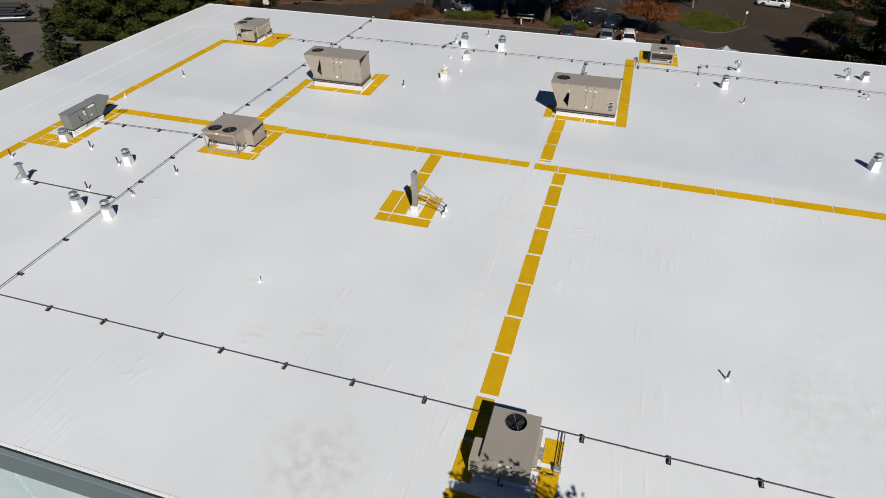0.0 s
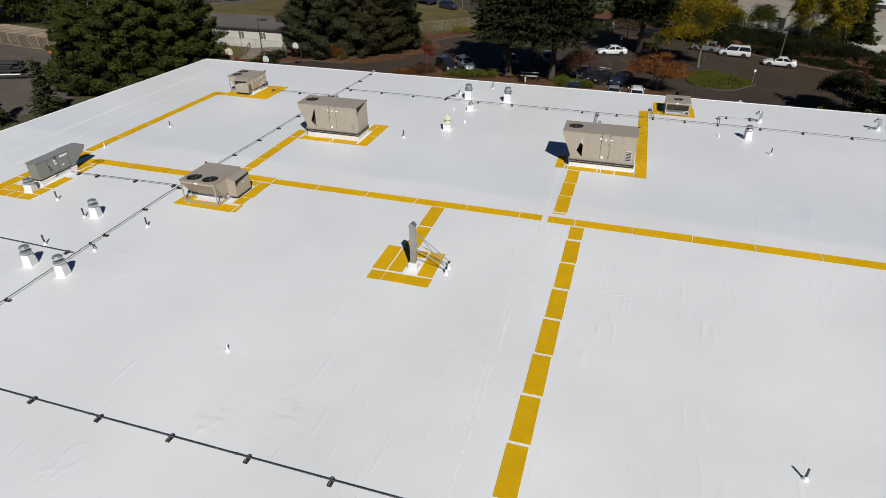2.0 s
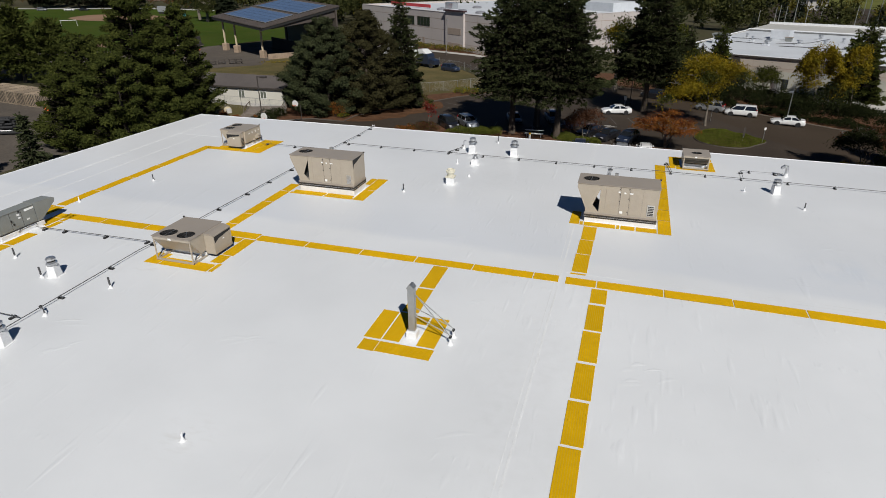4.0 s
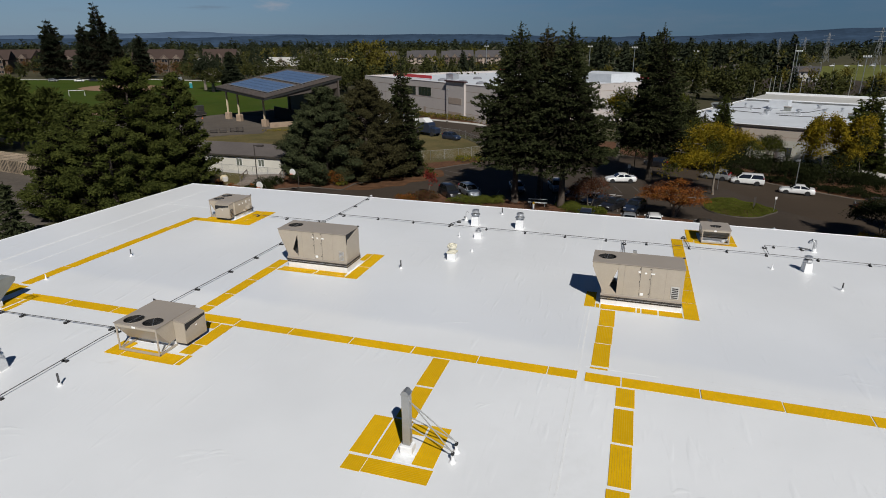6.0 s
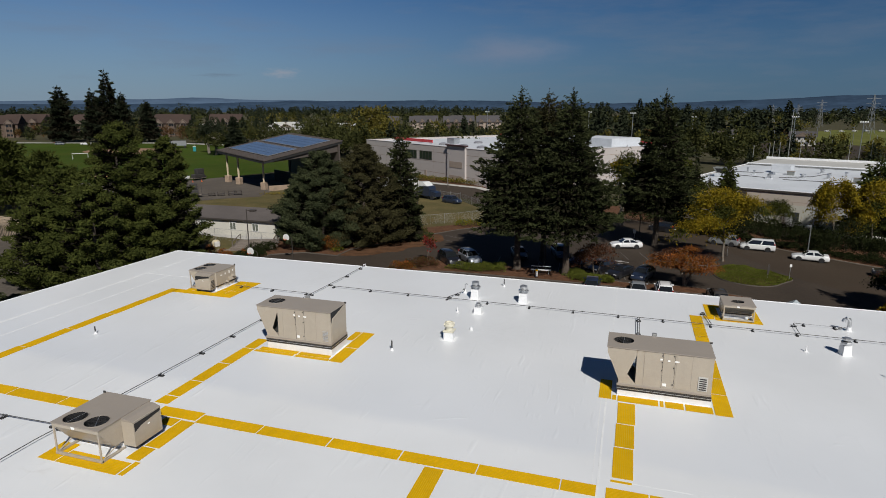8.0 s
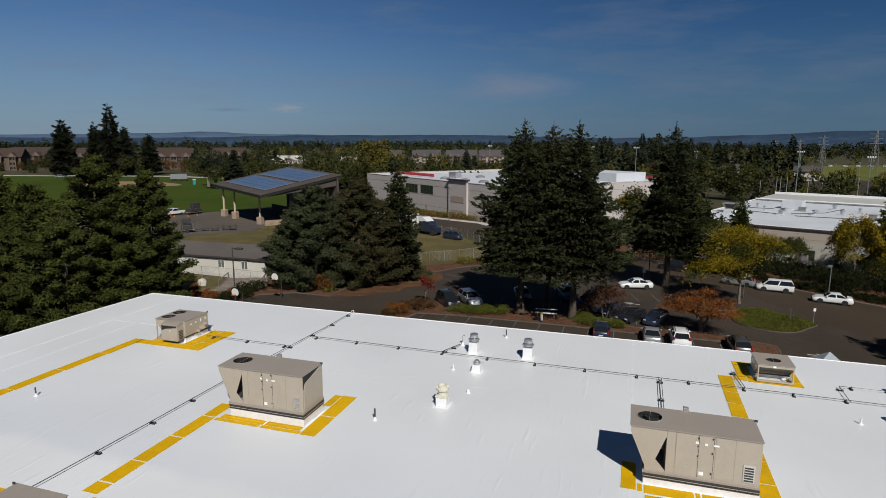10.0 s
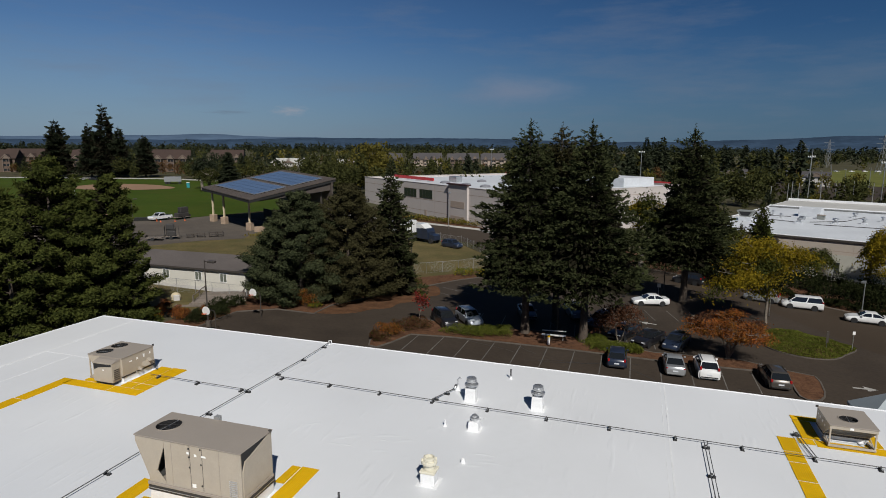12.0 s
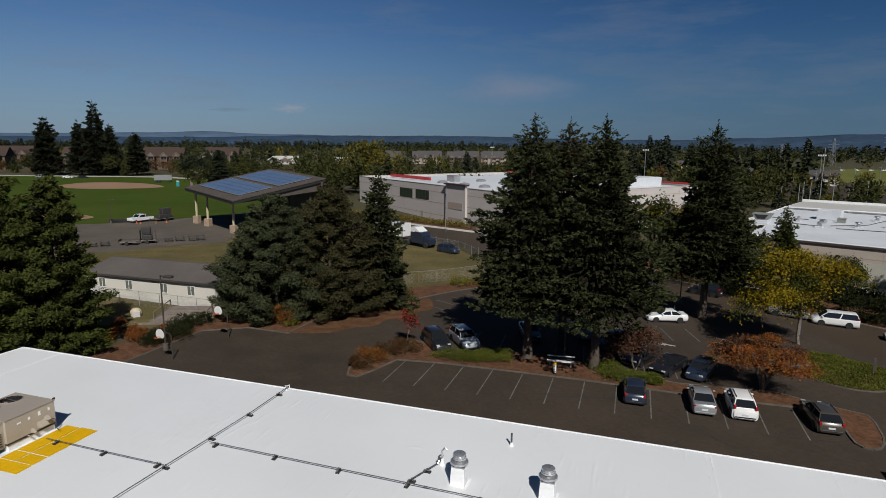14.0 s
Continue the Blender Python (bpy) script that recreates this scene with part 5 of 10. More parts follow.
for o in (0.0, 0.13):
    part("gas_drop", Geo().tube([(2.50 + o, 2.60, 0.165), (2.50 + o, 1.20, 0.165), (2.50 + o, 1.12, 0.10)], 0.020, 6), M["pipe"], u, "thin steel gas drop")
part("regulator", Geo().box(2.42, 0.92, 0.02, 2.70, 1.16, 0.20, 0.03).cyl((2.5, 1.04, 0.18), (2.5, 1.04, 0.30), 0.07, n=12), M["conduit"], u, "grey gas regulator")
part("drain_trap", Geo().tube([(0.70, 0.0, 0.34), (0.70, -0.18, 0.34), (0.70, -0.18, 0.16), (0.84, -0.18, 0.16), (0.84, -0.18, 0.26)], 0.025, 8), M["void"], u, "black condensate trap")


# ---------------------------------------------------------------- pipes, supports, vents
SUPPORT = None


def pipe_support(x, y, along):
    """A rubber block under a strut that carries the pipes."""
    global SUPPORT
    if SUPPORT is None:
        s = thing("pipe_support", "black rubber pipe support block with steel strut", "pipe support", group="pipe supports")
        for lo, hi in ((-0.155, -0.045), (0.045, 0.155)):
            part("block", Geo().prism([(-0.075, 0.016), (0.075, 0.016), (0.05, 0.10), (-0.05, 0.10)], lo, hi, 0), M["block"], s)
        part("foot", Geo().box(-0.16, -0.085, 0.003, 0.16, 0.085, 0.020, 0.006), M["block"], s)
        part("strut", Geo().box(-0.15, -0.020, 0.098, 0.15, 0.020, 0.124, 0.004), M["galv"], s)
        part("clamp", Geo().box(-0.035, -0.024, 0.12, 0.035, 0.024, 0.196, 0.004), M["pipe"], s)
        s.matrix_basis = pose(x, y, roof_z(x), 0, 0, 0 if along == "y" else 90)
        SUPPORT = s
        return s
    return copy_thing(SUPPORT, pose(x, y, roof_z(x), 0, 0, (0 if along == "y" else 90) + random.uniform(-4, 4)))


def pipe_run(label, pts, offsets=(0.0,), r=0.026, z=0.165):
    """One or more parallel pipes along a plan line, with couplings."""
    t = thing("gas_pipe", label, "pipe", group="roof pipes")
    a, b = Vector(pts[0]), Vector(pts[-1])
    d = (b - a).normalized()
    side = Vector((-d.y, d.x))
    for o in offsets:
        line = [(p[0] + side.x * o, p[1] + side.y * o, roof_z(p[0]) + z) for p in pts]
        geo = Geo().tube(line, r, 8)
        for p, q in zip(line, line[1:]):
            n = int((Vector(q) - Vector(p)).length / 6.1)
            for i in range(n):
                m = Vector(p).lerp(Vector(q), (i + 0.5) / n)
                e = (Vector(q) - Vector(p)).normalized() * 0.06
                part("coupling", Geo().cyl(m - e, m + e, r * 1.5, n=8), M["pipe"], t)
        part("pipe", geo, M["pipe"], t)
    return t


A_LINE = [(-22.86, -20.15), (-22.95, -15.5), (-23.15, -9.3), (-23.32, -4.0), (-23.1, 0.5), (-22.92, 6.0), (-22.8, 11.7), (-22.48, 17.6), (-22.16, 23.0), (-22.15, 26.35)]
pipe_run("thin dark steel gas pipe crossing the roof north to south", A_LINE, (0.0,), 0.021)
pipe_run("dark steel gas pipe along the south part of the roof", [(-22.86, -20.13), (1.6, -20.13), (12.0, -20.11), (44, -20.1)], (0.0,), 0.020)
pipe_run("thin dark steel pipe along the north part of the roof", [(-22.1, 19.86), (-8.0, 19.56), (3.0, 19.40), (10.5, 19.38), (44, 18.9)], (0.0,), 0.020)
pipe_run("thin pipe from the grey unit to the main run", [(-31.8, -3.05), (-23.5, -2.80)], (0.0,), 0.020)
pipe_run("thin pipe from the slim stack to the main run", [(-30.2, -11.2), (-23.25, -11.35)], (0.0,), 0.024)
pipe_run("pair of thin pipes to the east unit", [(1.16, 19.45), (1.10, 9.95)], (-0.07, 0.07), 0.018)
pipe_run("pair of thin pipes to the north unit", [(5.62, 19.4), (5.36, 21.8)], (-0.07, 0.07), 0.020)
pipe_run("thin pipe from the north-west unit", [(-29.4, 17.72), (-22.6, 17.62)], (0.0,), 0.018)
pipe_run("short branch pipe near the round vents", [(-12.35, 19.75), (-11.66, 21.4)], (0.0,), 0.026)
pipe_run("branch pipe towards the goose-neck vents", [(10.72, 19.2), (10.80, 21.4), (13.6, 21.45)], (0.0,), 0.020)
for y in (-18.5, -15.5, -12.3, -9.26, -6.05, -2.95, 2.82, 5.9, 8.64, 11.7, 14.6, 17.6, 20.3, 22.95, 25.55):
    xs = [a[0] + (b[0] - a[0]) * (y - a[1]) / (b[1] - a[1]) for a, b in zip(A_LINE, A_LINE[1:]) if a[1] <= y <= b[1]]
    pipe_support(xs[0], y, "y")
for i in range(19):
    if i not in (7,):
        pipe_support(-19.49 + 3.08 * i, -20.13, "x")
for x in (-21.77, -18.6, -15.46, -12.33, -9.28, -6.21, -3.15, -0.14, 2.72, 5.62, 8.1, 10.6, 13.74, 16.77, 20.14, 22.95, 26.0, 29.1, 32.2, 35.3):
    pipe_support(x, 19.86 - (x + 22.1) * 0.0213 if x < -8 else 19.56 - (x + 8) * 0.0145 if x < 3 else 19.39 - max(0, x - 10.5) * 0.0145, "x")
for x, y in ((-31.2, -3.02), (-29.7, -2.98), (-26.7, -2.9), (-23.8, -2.82), (-29.28, -11.24), (-23.75, -11.32), (-28.77, 17.70), (-25.95, 17.66), (-22.95, 17.62), (11.43, 21.46), (13.2, 21.48)):
    pipe_support(x, y, "x")
for x, y in ((1.16, 19.0), (1.13, 16.45), (1.11, 13.4), (5.37, 21.72), (10.78, 21.1), (-12.25, 20.0), (-11.9, 20.9)):
    pipe_support(x, y, "y")
# pipe tails at the north edge and at the gas riser
t = thing("pipe_riser", "white painted pipe stub at the north roof edge", "pipe", -22.15, 26.3)
part("pipe", Geo().tube([(-0.06, 0.0, 0.02), (-0.06, 0.0, 0.27), (0.05, 0.0, 0.27), (0.05, 0.16, 0.27), (0.05, 0.16, 0.02)], 0.028, 8), M["flashing"], t)
part("pipe_boot", Geo().lathe((-0.06, 0, 0.0), [(0.08, 0.003), (0.04, 0.10)], 12), M["flashing"], t)
t = thing("pipe_riser", "galvanised goose-neck pipe rising from a white boot", "pipe", -11.52, 21.72)
part("pipe", Geo().tube([(-0.1, -0.3, 0.16), (-0.05, -0.15, 0.30), (0.0, 0.0, 0.30), (0.0, 0.0, 0.62), (0.10, 0.05, 0.74), (0.20, 0.08, 0.66)], 0.04, 8), M["galv"], t)
part("pipe_boot", Geo().lathe((0.0, 0.0, 0.0), [(0.17, 0.003), (0.13, 0.05), (0.08, 0.26), (0.05, 0.28)], 14), M["flashing"], t)
part("valve", Geo().box(-0.14, -0.22, 0.2, 0.0, -0.08, 0.36, 0.02), M["pipe"], t)


def curb_vent(x, y, h, base=0.62, style="bell", turn=0.0, label=""):
    """A white curb that tapers a little, with a metal weather cap."""
    v = thing("roof_vent", label or "galvanised roof vent cap on a tall white curb", "roof vent", x, y, roof_z(x), turn, "curb vents")
    b = base / 2
    hc = h * 0.56
    g = Geo()
    g.add([(-b, -b, 0), (b, -b, 0), (b, b, 0), (-b, b, 0), (-b * 0.86, -b * 0.86, hc), (b * 0.86, -b * 0.86, hc), (b * 0.86, b * 0.86, hc), (-b * 0.86, b * 0.86, hc)],
          [(0, 1, 5, 4), (1, 2, 6, 5), (2, 3, 7, 6), (3, 0, 4, 7), (4, 5, 6, 7)])
    part("curb", g, M["flashing"], v, "white membrane-wrapped curb")
    part("curb_skirt", Geo().box(-b - 0.1, -b - 0.1, 0.0, b + 0.1, b + 0.1, 0.014, 0.004), M["flashing"], v)
    r = base * 0.60
    if style == "bell":
        part("base_plate", Geo().box(-b * 0.92, -b * 0.92, hc - 0.02, b * 0.92, b * 0.92, hc + 0.015, 0.004), M["galv"], v)
        part("lower_shroud", Geo().lathe((0, 0, hc), [(r * 0.66, 0.0), (r * 0.66, 0.05), (r * 0.98, 0.08), (r * 1.02, 0.10), (r * 0.98, h * 0.125), (r * 0.70, h * 0.16), (r * 0.62, h * 0.17)], 24), M["galv"], v, smooth=True)
        part("throat", Geo().lathe((0, 0, hc + h * 0.165), [(r * 0.56, 0.0), (r * 0.56, h * 0.06)], 20), M["rail"], v)
        drum = part("upper_drum", Geo().lathe((0, 0, hc + h * 0.20), [(r * 0.62, 0.0), (r * 0.76, 0.01), (r * 0.76, h * 0.05), (r * 0.68, h * 0.06), (r * 0.68, h * 0.13), (r * 0.72, h * 0.135), (r * 0.70, h * 0.155), (r * 0.52, h * 0.185), (r * 0.1, h * 0.195)], 24), M["galv"], v, smooth=True)
        for k in (0.085, 0.11):
            part("rib", Geo().ring((0, 0), r * 0.67, r * 0.715, hc + h * (0.20 + k), hc + h * (0.20 + k) + 0.014, 24), M["galv"], drum)
    elif style == "hex":
        part("collar", Geo().lathe((0, 0, hc), [(r * 0.72, 0.0), (r * 1.02, 0.05), (r * 1.02, h * 0.13), (r * 0.80, h * 0.19)], 6), M["galv"], v)
        part("throat", Geo().lathe((0, 0, hc + h * 0.18), [(r * 0.64, 0.0), (r * 0.64, h * 0.10)], 16), M["rail"], v)
        part("cap", Geo().lathe((0, 0, hc + h * 0.25), [(r * 0.70, 0.0), (r * 0.86, 0.03), (r * 0.86, h * 0.10), (r * 0.62, h * 0.15), (r * 0.1, h * 0.165)], 8), M["galv"], v)
    else:
        part("spigot", Geo().lathe((0, 0, hc), [(r * 0.5, 0.0), (r * 0.5, h * 0.10), (r * 0.66, h * 0.12), (r * 0.66, h * 0.20), (r * 0.44, h * 0.24), (r * 0.44, h * 0.32), (r * 0.2, h * 0.40)], 18), M["galv"], v, smooth=True)
        part("arm", Geo().cyl((r * 0.3, 0, hc + h * 0.2), (r * 1.4, 0.1, hc + h * 0.16), 0.02, n=6), M["galv"], v)
    return v


curb_vent(-25.45, -7.5, 1.12, 0.48, "hex", 12)
curb_vent(-24.6, -12.75, 1.18, 0.48, "hex", 12)
curb_vent(-22.22, -13.0, 1.18, 0.48, "hex", 12)
curb_vent(-32.05, -5.95, 0.92, 0.55, "hex", 12, "galvanised vent cap on a short white curb beside a grey unit")
curb_vent(-10.42, 20.62, 1.40, 0.62)
curb_vent(-6.84, 20.72, 1.38, 0.62)
curb_vent(-9.40, 17.48, 0.80, 0.56, "spigot", 0, "small galvanised vent spigot on a low white curb")
curb_vent(12.48, 16.95, 1.10, 0.50, "hex", 15)
curb_vent(20.7, 5.55, 1.18, 0.50, "hex", 15)
curb_vent(23.9, 22.2, 0.72, 0.50, "hex", 15)
# cream plastic ventilator
v = thing("roof_ventilator", "cream plastic finned ventilator on a square white curb", "roof vent", -9.95, 12.38)
part("curb", Geo().box(-0.30, -0.30, 0.0, 0.30, 0.30, 0.50, 0.03), M["flashing"], v, "white membrane-wrapped curb")
part("curb_skirt", Geo().box(-0.45, -0.45, 0.0, 0.45, 0.45, 0.014, 0.004), M["flashing"], v)
part("plinth", Geo().box(-0.33, -0.33, 0.50, 0.33, 0.33, 0.60, 0.02), M["cream"], v)
part("throat", Geo().lathe((0, 0, 0.60), [(0.24, 0.0), (0.24, 0.22), (0.33, 0.26), (0.33, 0.36), (0.28, 0.40)], 20), M["cream"], v, smooth=True)
part("crown", Geo().lathe((0, 0, 1.0), [(0.25, 0.0), (0.25, 0.10), (0.20, 0.12), (0.18, 0.03)], 20), M["cream"], v, smooth=True)
for i in range(6):
    a = i * math.pi / 3
    part("fin", Geo().box(-0.02, 0.24, -0.12, 0.02, 0.33, 0.10, 0.004).mesh("fin", M["cream"]), None, v).matrix_basis = pose(0, 0, 0.98, 0, 0, math.degrees(a))

STACKS = {}


def pipe_stack(x, y, h=0.55, r=0.045, dark=True, lean=0.0):
    """A plumbing vent: a pipe in a white conical boot."""
    key = (h, r, dark)
    label = "dark plumbing vent pipe in a white membrane boot" if dark else "short white plumbing vent in a membrane boot"
    if key not in STACKS:
        s = thing("plumbing_vent", label, "vent pipe", group="plumbing vents")
        part("boot", Geo().lathe((0, 0, 0), [(0.13, 0.003), (0.11, 0.015), (r * 1.7, 0.06), (r * 1.2, 0.15), (r * 1.1, 0.16)], 14), M["flashing"], s, "white conical boot")
        part("pipe", Geo().lathe((0, 0, 0.1), [(r, 0.0), (r, h - 0.1), (r * 0.75, h - 0.1), (r * 0.75, h - 0.2)], 12), M["vent_pipe"] if dark else M["flashing"], s)
        STACKS[key] = s
        s.matrix_basis = pose(x, y, roof_z(x), lean, 0, 0)
        return s
    return copy_thing(STACKS[key], pose(x, y, roof_z(x), lean, random.uniform(-2, 2), random.uniform(0, 90)))


for x, y in ((-29.4, -6.5), (-25.98, -7.85), (-25.6, -10.95), (-21.68, -7.72), (-33.6, -9.0), (-12.64, 9.68), (-9.0, 24.28)):
    pipe_stack(x, y, 0.60)
for x, y in ((13.73, 14.05), (10.5, -15.52), (-31.5, 6.55)):
    pipe_stack(x, y, 0.50, 0.04)
for x, y in ((-33.3, 1.5), (-10.85, 17.3), (10.47, 16.75), (-11.07, -15.55)):
    pipe_stack(x, y, 0.34, 0.035, False)
pipe_stack(-9.06, 14.28, 0.2, 0.06, False)
for x, y in ((-22.54, -10.7), (23.2, 17.85)):
    t = thing("gas_stub", "short pipe stub with a small valve in a white boot", "pipe", x, y, roof_z(x))
    part("pipe_boot", Geo().lathe((0, 0, 0), [(0.12, 0.003), (0.06, 0.12), (0.04, 0.13)], 12), M["flashing"], t)
    part("pipe", Geo().tube([(0, 0, 0.1), (0, 0, 0.34), (-0.16, 0.05, 0.40), (-0.34, 0.15, 0.30)], 0.028, 8), M["pipe"], t)
    part("valve", Geo().box(-0.40, 0.10, 0.24, -0.28, 0.22, 0.38, 0.02), M["block"], t)
# slim leaning stack at the west, goose-neck hoods at the north-east
t = thing("slim_stack", "slim grey sheet-metal stack with a flat cap", "roof vent", -30.15, -11.15)
part("base", Geo().lathe((0, 0, 0), [(0.26, 0.003), (0.18, 0.06), (0.14, 0.24)], 14), M["flashing"], t)
part("stack", Geo().box(-0.12, -0.10, 0.2, 0.12, 0.10, 1.15, 0.02), M["flue"], t)
part("cap", Geo().box(-0.22, -0.17, 1.15, 0.22, 0.17, 1.24, 0.02), M["flue"], t)
part("brace", Geo().cyl((-0.10, 0, 0.7), (-0.75, -0.1, 0.05), 0.02, n=6), M["pipe"], t)
for x, y in ((13.95, 21.35), (22.6, 22.1)):
    t = thing("goose_neck_vent", "galvanised goose-neck hood on a white boot", "roof vent", x, y, roof_z(x))
    part("base", Geo().lathe((0, 0, 0), [(0.22, 0.003), (0.16, 0.05), (0.13, 0.28)], 14), M["flashing"], t)
    part("hood", Geo().tube([(0, 0, 0.2), (0, 0, 0.62), (-0.06, 0, 0.78), (-0.20, 0, 0.84), (-0.32, 0, 0.74), (-0.36, 0, 0.60)], 0.12, 12), M["galv"], t, smooth=True)
    part("stay", Geo().tube([(-0.75, -0.1, 0.02), (-0.55, -0.08, 0.16), (-0.2, 0, 0.20)], 0.03, 8), M["pipe"], t)

# braced flue on its own island of pads
t = thing("braced_flue", "tall square steel flue with four braces on a white curb", "flue", -5.77, -7.40)
part("curb", Geo().box(-0.24, -0.22, 0.0, 0.24, 0.24, 0.34, 0.03), M["flashing"], t, "white membrane-wrapped curb")
part("curb_skirt", Geo().box(-0.42, -0.62, 0.0, 0.48, 1.0, 0.012, 0.004), M["flashing"], t)
part("column", Geo().box(-0.145, -0.12, 0.34, 0.145, 0.16, 2.40, 0.02), M["flue"], t)
part("cap", Geo().prism([(-0.165, 2.40), (0.165, 2.40), (0.165, 2.44), (0.04, 2.58), (-0.04, 2.58), (-0.165, 2.44)], -0.14, 0.18, 1), M["flue"], t)
for lo, z1, z2 in ((-0.10, 2.26, 1.16), (0.12, 2.0, 1.38)):
    ax, ay = (1.72, -0.08) if lo < 0 else (1.70, 0.48)
    for z in (z1, z2):
        part("brace", Geo().tube([(0.14, lo, z), (ax - 0.10, ay, 0.50), (ax, ay, 0.40), (ax, ay, 0.14)], 0.022, 8), M["conduit"], t, "thin galvanised brace")
    part("anchor", Geo().lathe((ax, ay, 0), [(0.15, 0.003), (0.07, 0.10), (0.05, 0.26)], 12).box(ax - 0.06, ay - 0.06, 0.24, ax + 0.06, ay + 0.06, 0.34, 0.01, 0), M["flashing"], t, "white boot over the brace foot")
    part("anchor_clamp", Geo().cyl((ax, ay - 0.06, 0.36), (ax, ay + 0.06, 0.36), 0.06, n=10), M["block"], t)
part("lightning_clamp", Geo().tube([(-0.19, -0.1, 0.10), (-0.19, -0.1, 0.28)], 0.02, 6), M["block"], t)


# ---------------------------------------------------------------- ground, roads, yards
g = Geo()
GX = [-4600, -2400, -1200, -700, -400, -250, -140, -90, -40, 10, 50, 120, 250, 500, 1000, 2200, 4600]
GY = [-4600, -2000, -900, -400, -150, -60, 20, 65, 110, 170, 260, 400, 700, 1200, 2300, 4700]
nx = len(GX)
g.add([(x, y, ground_z(x, y)) for y in GY for x in GX],
      [(j * nx + i, j * nx + i + 1, (j + 1) * nx + i + 1, (j + 1) * nx + i) for j in range(len(GY) - 1) for i in range(nx - 1)])
single("ground", g, M["earth"], "dry brown and green open ground reaching to the horizon", "ground", kind="structure")

# car park and street
patch("car_park", [(-46, 26), (46, 26), (46, 40), (40, 50), (34, 60), (30, 66), (24, 74), (18, 84), (8, 92), (-2, 97), (-10, 99), (-14, 92), (-20, 86), (-27.6, 75.4), (-32.7, 65.4), (-37.6, 54.5), (-37.6, 50.4), (-42.5, 50.3), (-46.0, 47.5)],
      0.03, M["asphalt"], "worn dark brown-grey asphalt car park", "car park")
patch("street", [(-140, -30), (-60, -30), (-60, 46), (-140, 46)], 0.02, M["gravel"], "bare brown yard west of the warehouse", "yard")
patch("street_road", [(22, 62), (46, 40), (120, 16), (140, 40), (60, 62), (40, 70), (28.5, 77.5), (20, 84), (8, 95), (-2, 101), (-12, 103), (-14, 95), (4, 88), (14, 78)], 0.034, M["asphalt_new"], "brown-grey asphalt street curving past the car park", "street")
patch("far_street", [(-86, 118), (-66, 121), (-50, 118), (-35.5, 112), (-29.0, 100), (-24, 90), (-14, 98), (-22, 112), (-30, 122), (-39.0, 131), (-61, 136.6), (-92, 141)], 0.036, M["asphalt"], "asphalt service road beside the white hall", "street")
patch("far_pavement", [(-92, 141), (-61, 136.6), (-39, 131), (-30, 122), (-22, 112), (-20, 113), (-28.5, 124), (-38, 133.2), (-61, 138.9), (-92, 143.5)], 0.10, M["concrete"], "pale concrete pavement along the service road", "pavement", thick=0.2)
patch("verge", [(-92, 143.5), (-61, 138.9), (-38, 133.2), (-28.5, 124), (-22, 128), (-36, 140), (-60, 147), (-92, 152)], 0.12, M["mulch"], "planted bark verge along the hall", "verge")
patch("mulch_bed", [(-37.6, 50.4), (-37.6, 54.5), (-32.7, 65.4), (-27.6, 75.4), (-20, 86), (-14, 92), (-15, 95), (-24, 88), (-29.8, 79), (-35.5, 72), (-44, 66), (-52, 60), (-52, 52), (-46.5, 50.6), (-42.5, 50.3)], 0.10, M["mulch"], "red-brown bark mulch bed under the spruces", "planting bed", thick=0.2)
patch("mulch_strip", [(-46, 26), (-46, 47.5), (-42.5, 50.3), (-46.5, 50.6), (-50, 47), (-51, 26)], 0.10, M["mulch"], "bark mulch strip beside the car park", "planting bed", thick=0.2)
kerb_ring("kerb", [(-46, 27), (-46, 47.5), (-42.5, 50.3), (-37.6, 50.4), (-37.6, 54.5), (-32.7, 65.4), (-27.6, 75.4), (-20, 86), (-14, 92)], "concrete kerb along the planting bed", closed=False)
patch("school_yard", [(-52, 52), (-52, 60), (-44, 66), (-35.5, 72), (-29.8, 79), (-26, 86), (-29, 99), (-36, 108), (-44, 111), (-66, 118), (-86, 116), (-80, 96), (-79, 93.5), (-84.6, 86.5), (-88.5, 76.6), (-97, 68.5), (-90, 46), (-60, 44), (-51, 46)], 0.06, M["dry_grass"], "dry yellowed grass", "grass")
patch("gravel_yard", [(-97, 68.5), (-88.5, 76.6), (-84.6, 86.5), (-79, 93.5), (-80, 96), (-86, 116), (-96, 121), (-111.0, 121), (-121, 108), (-138, 96), (-170, 80), (-160, 52), (-120, 56)], 0.07, M["gravel"], "grey gravel yard", "yard")
patch("sports_field", [(-109.6, 119), (-113.2, 109), (-119.2, 99.6), (-136, 89.5), (-170, 75), (-330, 100), (-330, 216), (-240, 240), (-160, 232), (-112, 190), (-100, 150)], 0.08, M["turf"], "mown green sports field", "field")
patch("baseball_infield", smooth_line([(-208, 171), (-196, 174), (-186, 182), (-185, 192), (-205, 203), (-224, 204), (-233, 196), (-226, 179)], 5), 0.13, M["infield"], "tan bare baseball infield", "field")
patch("baseball_infield", oval(-134, 106, 7, 4, 18), 0.13, M["infield"], "tan bare patch of the sports field", "field")
patch("far_lane", [(-330, 216), (-240, 240), (-160, 232), (-158, 238), (-240, 247), (-332, 223)], 0.15, M["concrete"], "pale lane behind the sports field", "street")

patch("needle_litter", smooth_line([(-38.2, 50.9), (-36.6, 51.0), (-34.6, 51.9), (-33.2, 53.2), (-32.4, 55.0), (-30.6, 56.6), (-30.4, 59.0), (-28.6, 61.2), (-28.5, 63.6), (-27.2, 65.8), (-29.5, 70.5), (-32.5, 65.2), (-37.4, 54.5), (-37.5, 52.0)], 3), 0.040, M["litter"], "red-brown needle litter drifted over the asphalt edge", "leaf litter")
